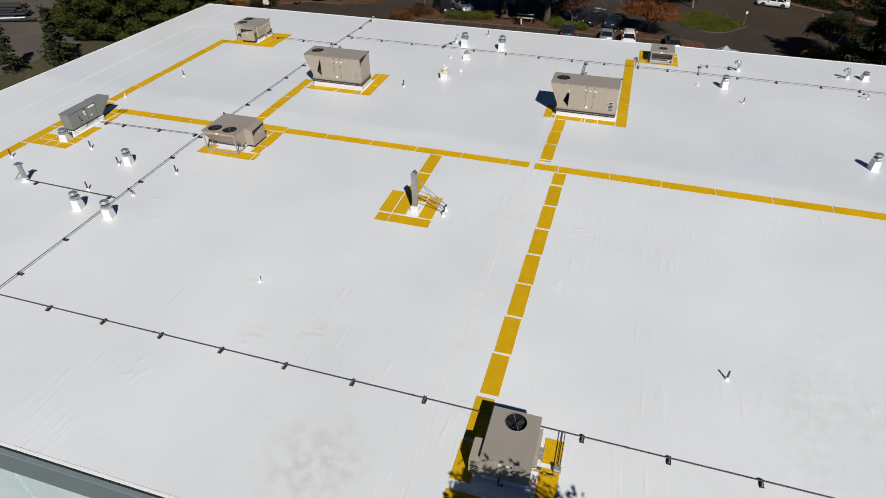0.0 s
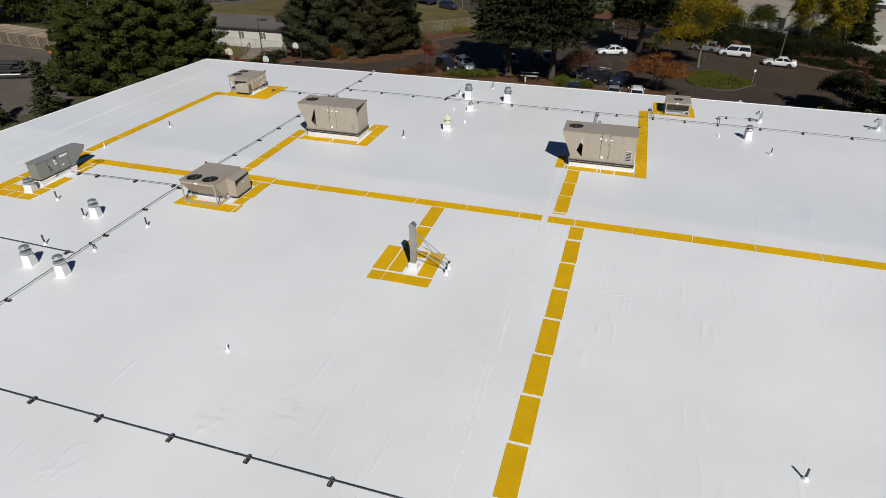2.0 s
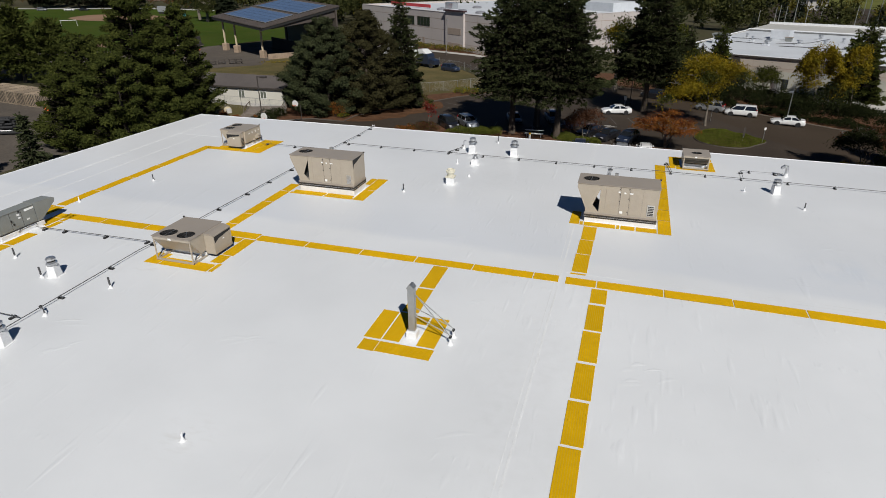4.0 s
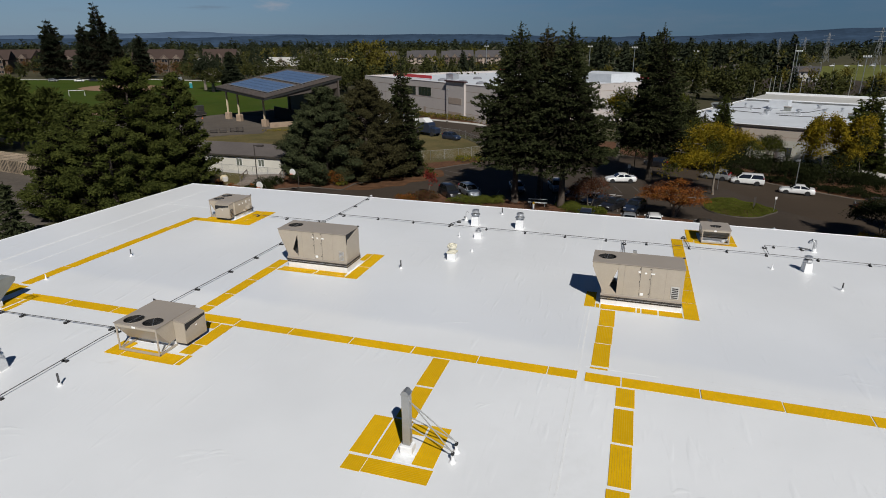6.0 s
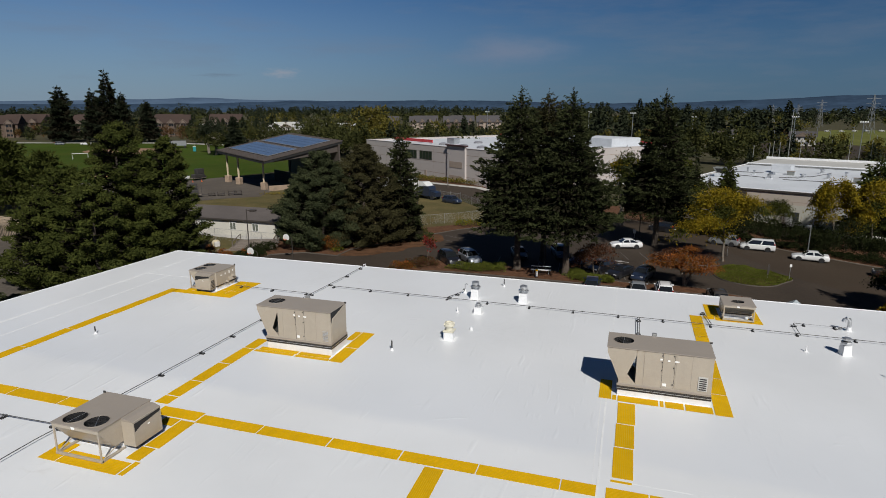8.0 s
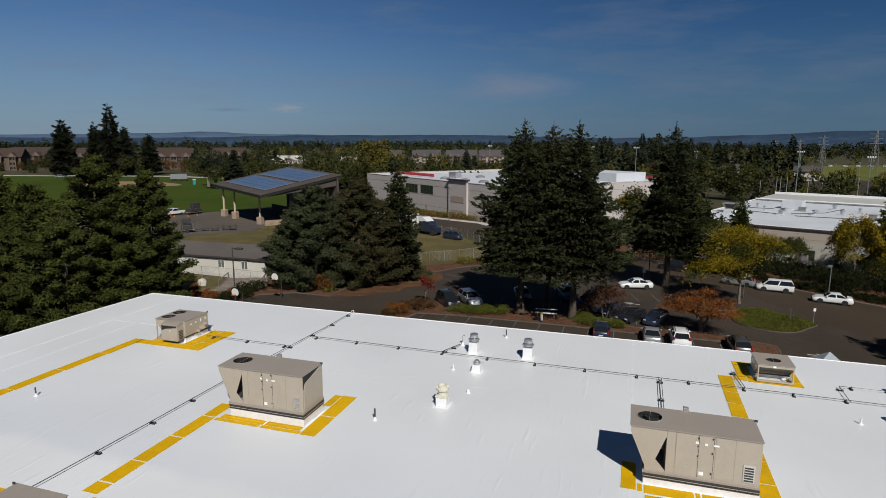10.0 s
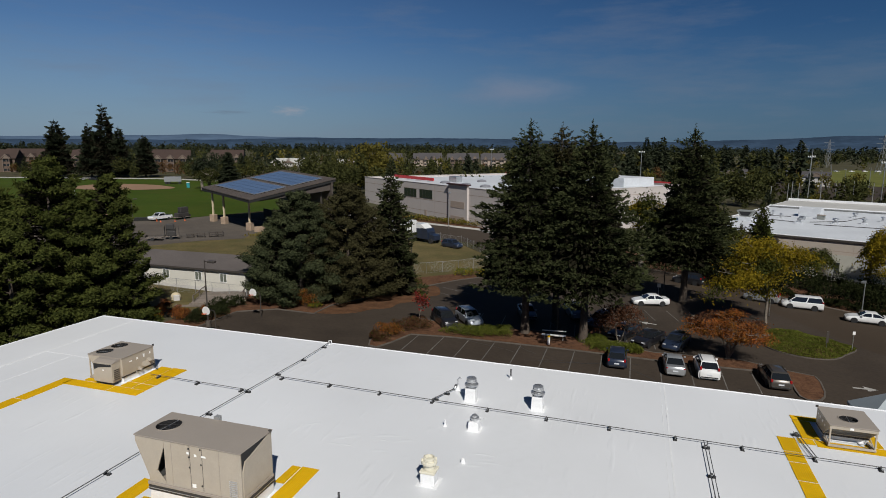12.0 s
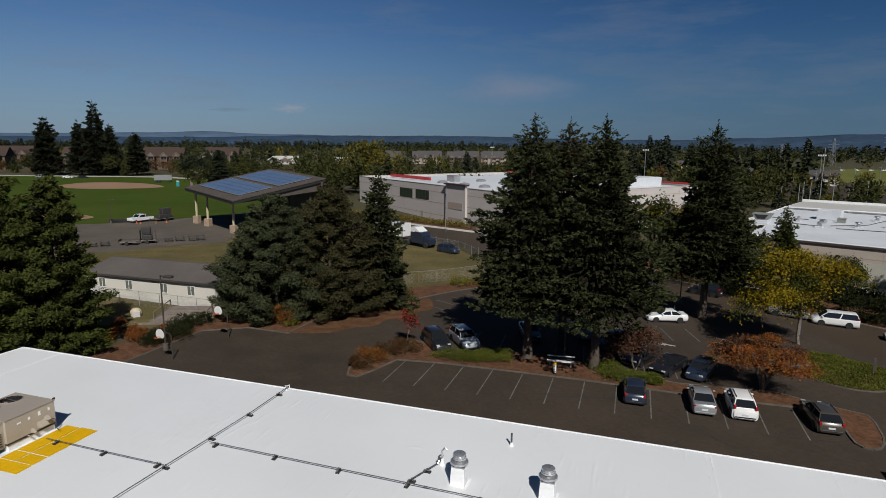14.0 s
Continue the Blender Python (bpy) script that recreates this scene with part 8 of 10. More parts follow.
woods("far dark woods towards the hills", M["far_fir"], "fir", scatter(8, 1700, 1200, 3000, 19, 31), 28, 8)
woods("dark firs on the ridge behind the low hall", M["far_fir"], "fir", [(x + random.Random(int(x)).uniform(-14, 14), 470 + random.Random(int(x) + 5).uniform(-60, 60), random.Random(int(x) + 9).uniform(20, 30)) for x in range(-30, 88, 4)], 300, 9)
woods("row of trees behind the sports field", M["far_leaf"], "leaf", [(-340 + i * 7.5, 246 + 3 * math.sin(i) + max(0, i - 22) * -0.6, 7.5 + 3.5 * abs(math.sin(i * 1.7))) for i in range(30) if not 12 <= i <= 14], 380, 10)
woods("dark bushy trees beside the play shelter", M["far_leaf"], "leaf", [(-150 + i * 7, 236 - i * 5.2, 11 + 3 * math.sin(i * 2.1)) for i in range(9)] + [(-128, 214, 15), (-112, 196, 14), (-104, 190, 12)], 620, 11)
woods("yellow-green poplars behind the play shelter", M["far_gold"], "leaf", [(-112, 222, 20), (-108, 226, 18), (-104, 219, 15), (-118, 230, 14)], 1200, 12)
rnd = random.Random(77)
fronts = [(x + dx + 9 + rnd.uniform(-3, 3), y + dy - 10 + rnd.uniform(-3, 3), rnd.uniform(6.0, 9.5)) for x, y in ((-312, 302), (-402, 258), (-356, 290), (-430, 300), (-382, 316), (-344, 338)) for dx, dy in ((0, 0), (7, 5), (14, 10), (20, 15))]
woods("mixed trees before the apartment blocks", M["far_leaf"], "leaf", fronts[::3] + fronts[1::3], 420, 15)
woods("rust-brown trees before the apartment blocks", M["far_rust"], "leaf", fronts[2::3], 420, 16)
woods("trees behind the low hall", M["far_leaf"], "leaf", [(12 + i * 6.5, 246 + 6 * math.sin(i * 1.3), 14 + 4 * abs(math.sin(i * 0.9))) for i in range(6)], 800, 13)


def ridge(name, label, mat, dist, profile, seed, lo=-95, hi=70):
    """A hill line: profile gives (bearing, degrees above the eye's level)."""
    g = Geo()
    n = 330
    v, f = [], []
    for i in range(n + 1):
        deg = lo + (hi - lo) * i / n
        el = float(np.interp(deg, [p[0] for p in profile], [p[1] for p in profile]))
        el += 0.07 * noise.noise((deg * 0.25, seed, 0.3)) + 0.035 * noise.noise((deg * 1.1, seed, 2.0)) + 0.02 * noise.noise((deg * 4.1, seed, 4.0))
        a = radians(deg)
        x, y, h = math.sin(a) * dist, math.cos(a) * dist, 13.6 + dist * math.tan(radians(el))
        v += [(x * 0.86, y * 0.86, -12.0), (x * 0.95, y * 0.95, h * 0.62 - 8), (x, y, h), (x * 1.05, y * 1.05, -12.0)]
    for i in range(n):
        for k in range(3):
            f.append((4 * i + k, 4 * (i + 1) + k, 4 * (i + 1) + k + 1, 4 * i + k + 1))
    return single(name, g.add(v, f), mat, label, "hill", kind="structure", smooth=True)


ridge("backdrop_hills", "low wooded hills on the horizon, painted haze-blue", M["hill"], 3700, ((-95, 0.5), (-60, 0.40), (-45, 0.40), (-38, 0.50), (-32, 0.68), (-26, 0.74), (-14, 0.74), (-9, 0.60), (-2, 0.42), (5, 0.52), (10, 0.70), (15, 0.92), (19, 0.93), (30, 0.8), (70, 0.7)), 1.7)
ridge("backdrop_hills", "far hills on the horizon, painted paler haze-blue", M["hill_far"], 4350, ((-95, 0.6), (-55, 0.60), (-47, 0.74), (-43, 0.86), (-40, 0.94), (-36, 0.84), (-30, 0.72), (-20, 0.60), (0, 0.35), (70, 0.3)), 6.2)
patch("meadow", [(112, 470), (134, 405), (190, 420), (300, 520), (330, 706), (200, 706), (146, 610)], 0.08, M["slope_grass"], "sunlit olive-green meadow beyond the halls", "field")
patch("pole_yard", [(60, 322), (74, 304), (97, 300), (150, 330), (134, 403), (111, 466), (92, 468)], 0.06, M["asphalt"], "dark paved yard with poles beyond the low hall", "yard")
for i in range(11):
    x, y = 70 + (i * 23 % 58), 318 + (i * 47 % 71)
    pole = thing("utility_pole", "slim grey pole standing in the far yard", "pole", x, y, ground_z(x, y), 0, "yard poles")
    part("shaft", Geo().cyl((0, 0, -0.3), (0, 0, 8.5 + (i * 7 % 5)), 0.17, 0.10, n=8), M["galv"], pole)
    part("lamp_arm", Geo().box(-0.9, -0.08, 8.2 + (i * 7 % 5), 0.1, 0.08, 8.36 + (i * 7 % 5)), M["galv"], pole)
woods("low green trees before the meadow", M["far_leaf"], "leaf", [(34 + (i * 37 % 120), 222 + (i * 53 % 90) + (i * 37 % 120) * 0.2, 3.6 + 1.8 * abs(math.sin(i * 2.3))) for i in range(64) if is_open(34 + (i * 37 % 120), 222 + (i * 53 % 90) + (i * 37 % 120) * 0.2, KEEP_CLEAR[:1])], 300, 15)
woods("yellowing trees before the meadow", M["far_gold"], "leaf", [(60 + (i * 41 % 130), 240 + (i * 29 % 160), 6.5 + 2.5 * abs(math.sin(i * 1.3))) for i in range(26)], 300, 16)
woods("dark firs before the apartment blocks", M["far_fir"], "fir", [(-346 + (i * 47 % 150), 250 + (i * 31 % 34), 9.0 + 5.0 * abs(math.sin(i * 1.9))) for i in range(26) if is_open(-346 + (i * 47 % 150), 250 + (i * 31 % 34), KEEP_CLEAR[4:5])], 420, 17)
woods("rust-tinted trees before the apartment blocks", M["far_rust"], "leaf", [(-350 + (i * 53 % 140), 246 + (i * 17 % 20), 6.0 + 3.0 * abs(math.sin(i * 1.1))) for i in range(9)], 420, 18)


# ---------------------------------------------------------------- neighbouring buildings
def block_building(name, label, x, y, turn, z, length, deep, wall, roof, base=-11.0, panel=7.6, bands=(), parapet=0.5, cap=None):
    """A flat-roofed hall: front along local x at y=0, wall panels with joints, parapet and roof; z is the top of the wall."""
    b = thing(name, label, "building", x, y, z, turn, "halls")
    part("roof", Geo().box(0.2, 0.2, -parapet - 0.3, length - 0.2, deep - 0.2, -parapet), roof, b, "pale flat roof")
    for nm, x0, y0, x1, y1 in (("wall", 0, 0, length, 0.3), ("wall", 0, deep - 0.3, length, deep), ("wall", 0, 0.3, 0.3, deep - 0.3), ("wall", length - 0.3, 0.3, length, deep - 0.3)):
        w = part(nm, Geo().box(x0, y0, base, x1, y1, 0.0), wall, b)
        long_x = (x1 - x0) > (y1 - y0)
        n = int(round((length if long_x else deep) / panel))
        for i in range(1, n):
            k = i / n
            if long_x:
                px, yy = x0 + (x1 - x0) * k, (y0 if y0 < 1 else y1)
                part("joint", Geo().box(px - 0.03, yy - 0.012, base, px + 0.03, yy + 0.012, -0.02), M["tan_wall"], w)
            else:
                py, xx = y0 + (y1 - y0) * k, (x0 if x0 < 1 else x1)
                part("joint", Geo().box(xx - 0.012, py - 0.03, base, xx + 0.012, py + 0.03, -0.02), M["tan_wall"], w)
        for zz in bands:
            if long_x:
                yy = y0 if y0 < 1 else y1
                part("reveal", Geo().box(x0, yy - 0.015, zz - 0.06, x1, yy + 0.015, zz + 0.06), M["tan_wall"], w)
            else:
                xx = x0 if x0 < 1 else x1
                part("reveal", Geo().box(xx - 0.015, y0, zz - 0.06, xx + 0.015, y1, zz + 0.06), M["tan_wall"], w)
    for x0, y0, x1, y1 in ((-0.08, -0.08, length + 0.08, 0.38), (-0.08, deep - 0.38, length + 0.08, deep + 0.08), (-0.08, 0.38, 0.38, deep - 0.38), (length - 0.38, 0.38, length + 0.08, deep - 0.38)):
        part("coping", Geo().box(x0, y0, 0.0, x1, y1, 0.12, 0.02), cap or wall, b)
    return b


def window(parent, x0, z0, x1, z1, y=0.0, mull=1, frame_mat="dark_metal", glass="glass"):
    w = part("window", Geo().box(x0, y - 0.03, z0, x1, y + 0.02, z1), M[glass], parent, "dark glazed window" if glass == "glass" else "window with a drawn grey-green blind")
    f = Geo()
    f.box(x0 - 0.06, y - 0.06, z0 - 0.06, x1 + 0.06, y - 0.031, z0).box(x0 - 0.06, y - 0.06, z1, x1 + 0.06, y - 0.031, z1 + 0.06)
    f.box(x0 - 0.06, y - 0.06, z0, x0, y - 0.031, z1).box(x1, y - 0.06, z0, x1 + 0.06, y - 0.031, z1)
    for i in range(1, mull + 1):
        px = x0 + (x1 - x0) * i / (mull + 1)
        f.box(px - 0.03, y - 0.06, z0, px + 0.03, y - 0.031, z1)
    part("window_frame", f, M[frame_mat], w)
    return w


hall = block_building("white_hall", "large pinkish-white tilt-panel hall with dark windows and red parapet", -91.24, 177.32, -38.98, 3.0, 82, 62, M["tilt_wall"], M["far_roof"], bands=(-1.8, -4.6, -7.8), cap=M["tilt_wall"])
window(hall, 27.6, -4.3, 34.8, -1.9, mull=3)
window(hall, 36.7, -4.2, 43.6, -1.8, mull=3)
part("door", Geo().box(39.4, -0.05, -9.7, 40.6, 0.0, -7.5), M["tan_wall"], hall)
bay = part("entrance_bay", Geo().box(52.6, -0.55, -11.0, 61.4, 0.0, 0.5), M["tilt_wall"], hall, "projecting entrance bay with a dark cap")
part("bay_cap", Geo().box(52.2, -0.95, 0.5, 61.8, 0.4, 0.85, 0.05), M["dark_trim"], bay)
part("bay_panel", Geo().box(53.9, -0.61, -5.5, 60.2, -0.55, -3.8), M["tan_wall"], bay, "tan inset panel")
part("bay_panel", Geo().box(53.9, -0.61, -10.2, 60.2, -0.55, -7.7), M["tan_wall"], bay, "tan inset panel")
part("downpipe", Geo().box(52.1, -0.3, -11, 52.5, 0.0, 0.0), M["dark_metal"], hall)
for x0, x1 in ((16.8, 32.0),):
    part("red_screen", Geo().box(x0 - 14, 10.0, -0.2, x1 - 4, 10.4, 0.75, 0.03), M["red_trim"], hall, "red roof screen")
part("red_coping", Geo().box(0.0, 61.5, 0.12, 82, 62.1, 0.55), M["red_trim"], hall, "red parapet coping")
rnd = random.Random(2)
for i in range(16):
    sx, sy = 34 + (i % 4) * 11 + rnd.uniform(-1, 1), 10 + (i // 4) * 14
    s = part("skylight", Geo().lathe((sx, sy, -0.5), [(1.5, 0.0), (1.5, 0.35), (1.1, 0.62), (0.3, 0.75)], 12), M["skylight"], hall, "low grey dome skylight")
for sx, sy in ((28, 16), (31, 15), (34, 50)):
    part("roof_plant", Geo().box(sx, sy, -0.5, sx + 2.6, sy + 2.2, 1.3, 0.05), M["galv"], hall, "metal roof plant box")
part("roof_house", Geo().box(52, 44, -0.5, 74, 57, 2.0, 0.05), M["far_roof"], hall, "low white roof house")

low = block_building("low_hall", "low cream hall with a white flat roof and roof plant", 8.63, 118.2, -23.6, -2.0, 125, 79, M["cream_wall"], M["far_roof"], bands=(-2.0,), panel=9.0, parapet=0.15, cap=M["edge"])
part("wall_band", Geo().box(0.0, -0.03, -7.0, 125, 0.0, -2.6), M["pale_lower"], low, "paler lower wall")
part("dark_gutter", Geo().box(-0.1, -0.25, -0.30, 125, -0.08, -0.02), M["dark_metal"], low)
part("upper_roof", Geo().box(0.6, 57, -0.1, 124, 78.4, 0.35, 0.05), M["old_roof"], low, "raised back part of the roof")
part("roof_house", Geo().box(11.0, 37.5, -0.1, 15.4, 41.5, 1.9, 0.04), M["far_roof"], low, "white roof house")
rnd = random.Random(4)
part("upper_coping", Geo().box(0.4, 56.7, 0.30, 124.2, 57.2, 0.55, 0.03), M["edge"], low, "white metal coping of the raised roof")
part("back_parapet", Geo().box(0.4, 78.2, 0.1, 124.5, 78.9, 0.95, 0.03), M["edge"], low, "white back parapet")
hood = part("roof_hood", Geo().prism([(3.2, 0.7), (5.2, 0.7), (6.0, 2.0), (2.4, 2.0)], 19.6, 22.4, 1), M["unit_grey"], low, "flared grey exhaust hood")
# black plate on the solid hood paints the shade of its mouth
part("hood_mouth", Geo().prism([(3.5, 0.95), (4.9, 0.95), (5.5, 1.8), (2.9, 1.8)], 19.54, 19.6, 1), M["void"], hood, "black plate painted as the shaded hood mouth")
part("hood_curb", Geo().box(2.9, 19.4, -0.15, 5.5, 22.6, 0.7, 0.04), M["far_roof"], hood)
for sx, sy, w, h in ((15.4, 33.6, 1.5, 0.75), (30, 25, 1.4, 0.9), (41, 24, 1.8, 1.2), (52, 18, 2.0, 1.2), (44, 36, 1.2, 1.0)):
    pl = part("roof_plant", Geo().box(sx, sy, -0.15, sx + w, sy + w * 0.7, h, 0.04), M["unit_grey"], low, "grey metal roof plant box")
    part("plant_lid", Geo().box(sx - 0.1, sy - 0.1, h, sx + w + 0.1, sy + w * 0.7 + 0.1, h + 0.12), M["unit_top"], pl)
elbow = part("roof_elbow", Geo().tube([(14.1, 22.2, -0.15), (14.1, 22.2, 0.85), (14.4, 22.0, 1.15), (15.2, 21.6, 1.2)], 0.42, 12), M["galv"], low, "galvanised gooseneck duct")
part("elbow_curb", Geo().box(13.4, 21.5, -0.15, 14.8, 22.9, 0.15, 0.03), M["far_roof"], elbow)
for sx, sy, r in ((19.9, 27.4, 0.5), (21.4, 42.4, 0.45), (24.5, 31.0, 0.4), (9.0, 30.0, 0.25), (27.0, 38.0, 0.3), (6.0, 36.0, 0.25), (33.0, 20.0, 0.4)):
    cap = part("roof_vent", Geo().lathe((sx, sy, -0.15), [(r, 0.0), (r, 0.5), (r * 0.6, 0.55), (r * 0.6, 0.8), (r * 1.3, 0.85), (r * 1.1, 1.1), (0.02, 1.2)], 12), M["galv"], low, "round metal roof vent")
    part("vent_curb", Geo().box(sx - r - 0.2, sy - r - 0.2, -0.15, sx + r + 0.2, sy + r + 0.2, 0.05, 0.03), M["far_roof"], cap)
for pts in ([(6, 26, -0.06), (13.5, 24, -0.06)], [(15.5, 26, -0.06), (21, 33, -0.06), (23, 45, -0.06)], [(17, 22, -0.06), (29, 24, -0.06), (60, 24, -0.06)], [(3, 34, -0.06), (10, 35, -0.06)]):
    part("roof_pipe", Geo().tube(pts, 0.07, 6), M["pipe"], low, "dark pipe along the roof")
d = part("door", Geo().box(34.5, -0.09, -6.6, 37.6, -0.02, -3.6), M["dark_metal"], low, "dark double door")
part("door_frame", Geo().box(36.02, -0.11, -6.6, 36.08, -0.09, -3.6), M["cream_wall"], d)
for i in range(3):
    window(low, 6 + i * 8, -5.8, 9 + i * 8, -4.0, -0.04, 1)
part("wall_emblem", Geo().lathe((0, 0, 0), [(0.05, -0.02), (0.9, -0.02), (0.9, 0.02), (0.05, 0.02)], 14), M["dark_metal"], low, "dark oval wall fitting").matrix_basis = pose(14.5, -0.1, -1.2, 90, 0, 0)
tank = thing("water_tank", "pale upright tank beside the low hall", "tank", 28.6, 103.8, ground_z(28.6, 103.8))
part("shell", Geo().lathe((0, 0, 0), [(0.9, 0.0), (0.9, 2.5), (0.6, 2.8), (0.1, 2.9)], 18), M["galv"], tank, smooth=True)

# portable classroom with a low gable
pz = -5.15
p = thing("portable_classroom", "long cream portable classroom with shallow grey shingle roof", "building", -69.0, 54.2, pz, 0.0)
part("wall", Geo().box(0, 0, -0.9, 19.3, 0.2, 2.75), M["portable_wall"], p)
part("wall", Geo().box(0, 9.0, -0.9, 19.3, 9.2, 2.75), M["portable_wall"], p)
for xx in (0, 19.1):
    part("wall", Geo().prism([(0.2, -0.9), (9.0, -0.9), (9.0, 2.75), (4.6, 3.7), (0.2, 2.75)], xx, xx + 0.2, 0), M["portable_wall"], p)
part("roof_slope", Geo().add([(-0.5, -0.28, 2.78), (19.8, -0.28, 2.78), (19.8, 4.6, 3.86), (-0.5, 4.6, 3.86), (-0.5, -0.28, 2.66), (19.8, -0.28, 2.66), (19.8, 4.6, 3.74), (-0.5, 4.6, 3.74)], [(0, 1, 2, 3), (7, 6, 5, 4), (0, 4, 5, 1), (1, 5, 6, 2), (3, 2, 6, 7), (0, 3, 7, 4)]), M["shingle"], p)
part("roof_slope", Geo().add([(-0.5, 9.75, 2.72), (19.8, 9.75, 2.72), (19.8, 4.6, 3.86), (-0.5, 4.6, 3.86), (-0.5, 9.75, 2.60), (19.8, 9.75, 2.60), (19.8, 4.6, 3.74), (-0.5, 4.6, 3.74)], [(3, 2, 1, 0), (4, 5, 6, 7), (0, 1, 5, 4), (1, 2, 6, 5), (0, 4, 7, 3)]), M["shingle"], p)
part("eave_board", Geo().box(-0.5, -0.36, 2.58, 19.8, -0.282, 2.80), M["dark_metal"], p)
for wx in (2.15, 6.3, 11.55, 15.5):
    window(p, wx, 1.15, wx + 0.98, 2.2, 0.0, 1, "white_trim", "blind_glass")
part("skirting", Geo().box(0.0, -0.025, -0.9, 19.3, 0.0, 0.25), M["pale_wall"], p)

# covered play shelter with solar panels
s = thing("play_shelter", "open play shelter with sloping dark roof and blue solar panels", "shelter")
R = [Vector((-105.35, 113.2, 3.2)), Vector((-81.85, 99.9, 2.0)), Vector((-70.6, 118.2, 5.9)), Vector((-93.6, 131.2, 7.1))]


def on_roof(a, b, lift=0.0):
    """A point of the shelter's roof: a from the near-left corner to the near-right one, b up the slope."""
    q = R[0].lerp(R[1], a).lerp(R[3].lerp(R[2], a), b)
    return Vector((q.x, q.y, q.z + lift))


def roof_slab(a0, b0, a1, b1, lift, thick):
    top = [on_roof(a0, b0, lift), on_roof(a1, b0, lift), on_roof(a1, b1, lift), on_roof(a0, b1, lift)]
    return Geo().add([tuple(q) for q in top] + [(q.x, q.y, q.z - thick) for q in top], [(0, 1, 2, 3), (7, 6, 5, 4), (0, 4, 5, 1), (1, 5, 6, 2), (2, 6, 7, 3), (3, 7, 4, 0)])


roof = part("roof", roof_slab(0, 0, 1, 1, 0.0, 0.20), M["shelter_roof"], s, "brown sloping metal roof with a deep dark fascia")
part("fascia", roof_slab(0.004, 0.004, 0.996, 0.996, -0.20, 0.60), M["shelter_black"], s, "black fascia and soffit")
for i in range(24):
    part("roof_seam", roof_slab((i + 0.5) / 24 - 0.002, 0.0, (i + 0.5) / 24 + 0.002, 1, 0.06, 0.06), M["shelter_roof"], roof)
for a0, a1, b0, b1 in ((0.10, 0.88, 0.13, 0.46), (0.10, 0.88, 0.55, 0.90)):
    fld = part("solar_field", roof_slab(a0, b0, a1, b1, 0.16, 0.05), M["dark_metal"], roof)
    for c0, d0, c1, d1 in ((a0 - 0.012, b0 - 0.014, a1 + 0.012, b0), (a0 - 0.012, b1, a1 + 0.012, b1 + 0.010), (a1, b0, a1 + 0.010, b1)):
        part("edge_rail", roof_slab(c0, d0, c1, d1, 0.26, 0.12), M["galv"], fld, "bright metal edge rail")
    for i in range(12):
        for j in range(4):
            u0, v0 = a0 + (a1 - a0) * i / 12, b0 + (b1 - b0) * j / 4
            part("solar_panel", roof_slab(u0 + 0.002, v0 + 0.003, u0 + (a1 - a0) / 12 - 0.002, v0 + (b1 - b0) / 4 - 0.003, 0.24, 0.05), M["solar"], fld, "blue solar panel")
for a, b in ((0.118, 0.062), (0.325, 0.082), (0.80, 0.107), (0.16, 0.86), (0.55, 0.86), (0.93, 0.86)):
    q = on_roof(a, b, -0.7)
    gz0 = ground_z(q.x, q.y)
    # roof shade on the back posts is painted in as a darker colour
    part("post", Geo().box(q.x - 0.19, q.y - 0.19, gz0, q.x + 0.19, q.y + 0.19, q.z, 0.03), M["post_cream"] if b < 0.5 else M["dark_metal"], s, "steel post, cream in front, painted dark at the shaded back")
    part("pier", Geo().box(q.x - 0.66, q.y - 0.66, gz0 - 0.3, q.x + 0.66, q.y + 0.66, gz0 + 1.8, 0.06), M["stone"], s, "tan stone pier")
q0, q1 = on_roof(0.0, 0.94, -0.7), on_roof(1.0, 0.94, -0.7)
part("back_wall", Geo().add([(q0.x, q0.y, ground_z(q0.x, q0.y) - 0.3), (q1.x, q1.y, ground_z(q1.x, q1.y) - 0.3), (q1.x, q1.y, q1.z), (q0.x, q0.y, q0.z), (q0.x + 0.2, q0.y + 0.3, ground_z(q0.x, q0.y) - 0.3), (q1.x + 0.2, q1.y + 0.3, ground_z(q1.x, q1.y) - 0.3), (q1.x + 0.2, q1.y + 0.3, q1.z), (q0.x + 0.2, q0.y + 0.3, q0.z)], [(0, 1, 2, 3), (7, 6, 5, 4), (0, 4, 5, 1), (1, 5, 6, 2), (2, 6, 7, 3), (3, 7, 4, 0)]), M["shelter_roof"], s, "dark back wall")
q0, q1 = on_roof(0.98, 0.10, -0.7), on_roof(0.98, 0.94, -0.7)
part("gable_wall", Geo().add([(q0.x, q0.y, q0.z), (q1.x, q1.y, q1.z), (q1.x, q1.y, q1.z - 1.9), (q0.x, q0.y, q0.z - 0.3), (q0.x - 0.2, q0.y + 0.1, q0.z), (q1.x - 0.2, q1.y + 0.1, q1.z), (q1.x - 0.2, q1.y + 0.1, q1.z - 1.9), (q0.x - 0.2, q0.y + 0.1, q0.z - 0.3)], [(0, 1, 2, 3), (7, 6, 5, 4), (0, 4, 5, 1), (1, 5, 6, 2), (2, 6, 7, 3), (3, 7, 4, 0)]), M["shelter_roof"], s, "dark brown gable panel")
# added black panel stands in for the roof's shadow under the shelter
q0, q1 = on_roof(0.22, 0.60), on_roof(0.97, 0.60)
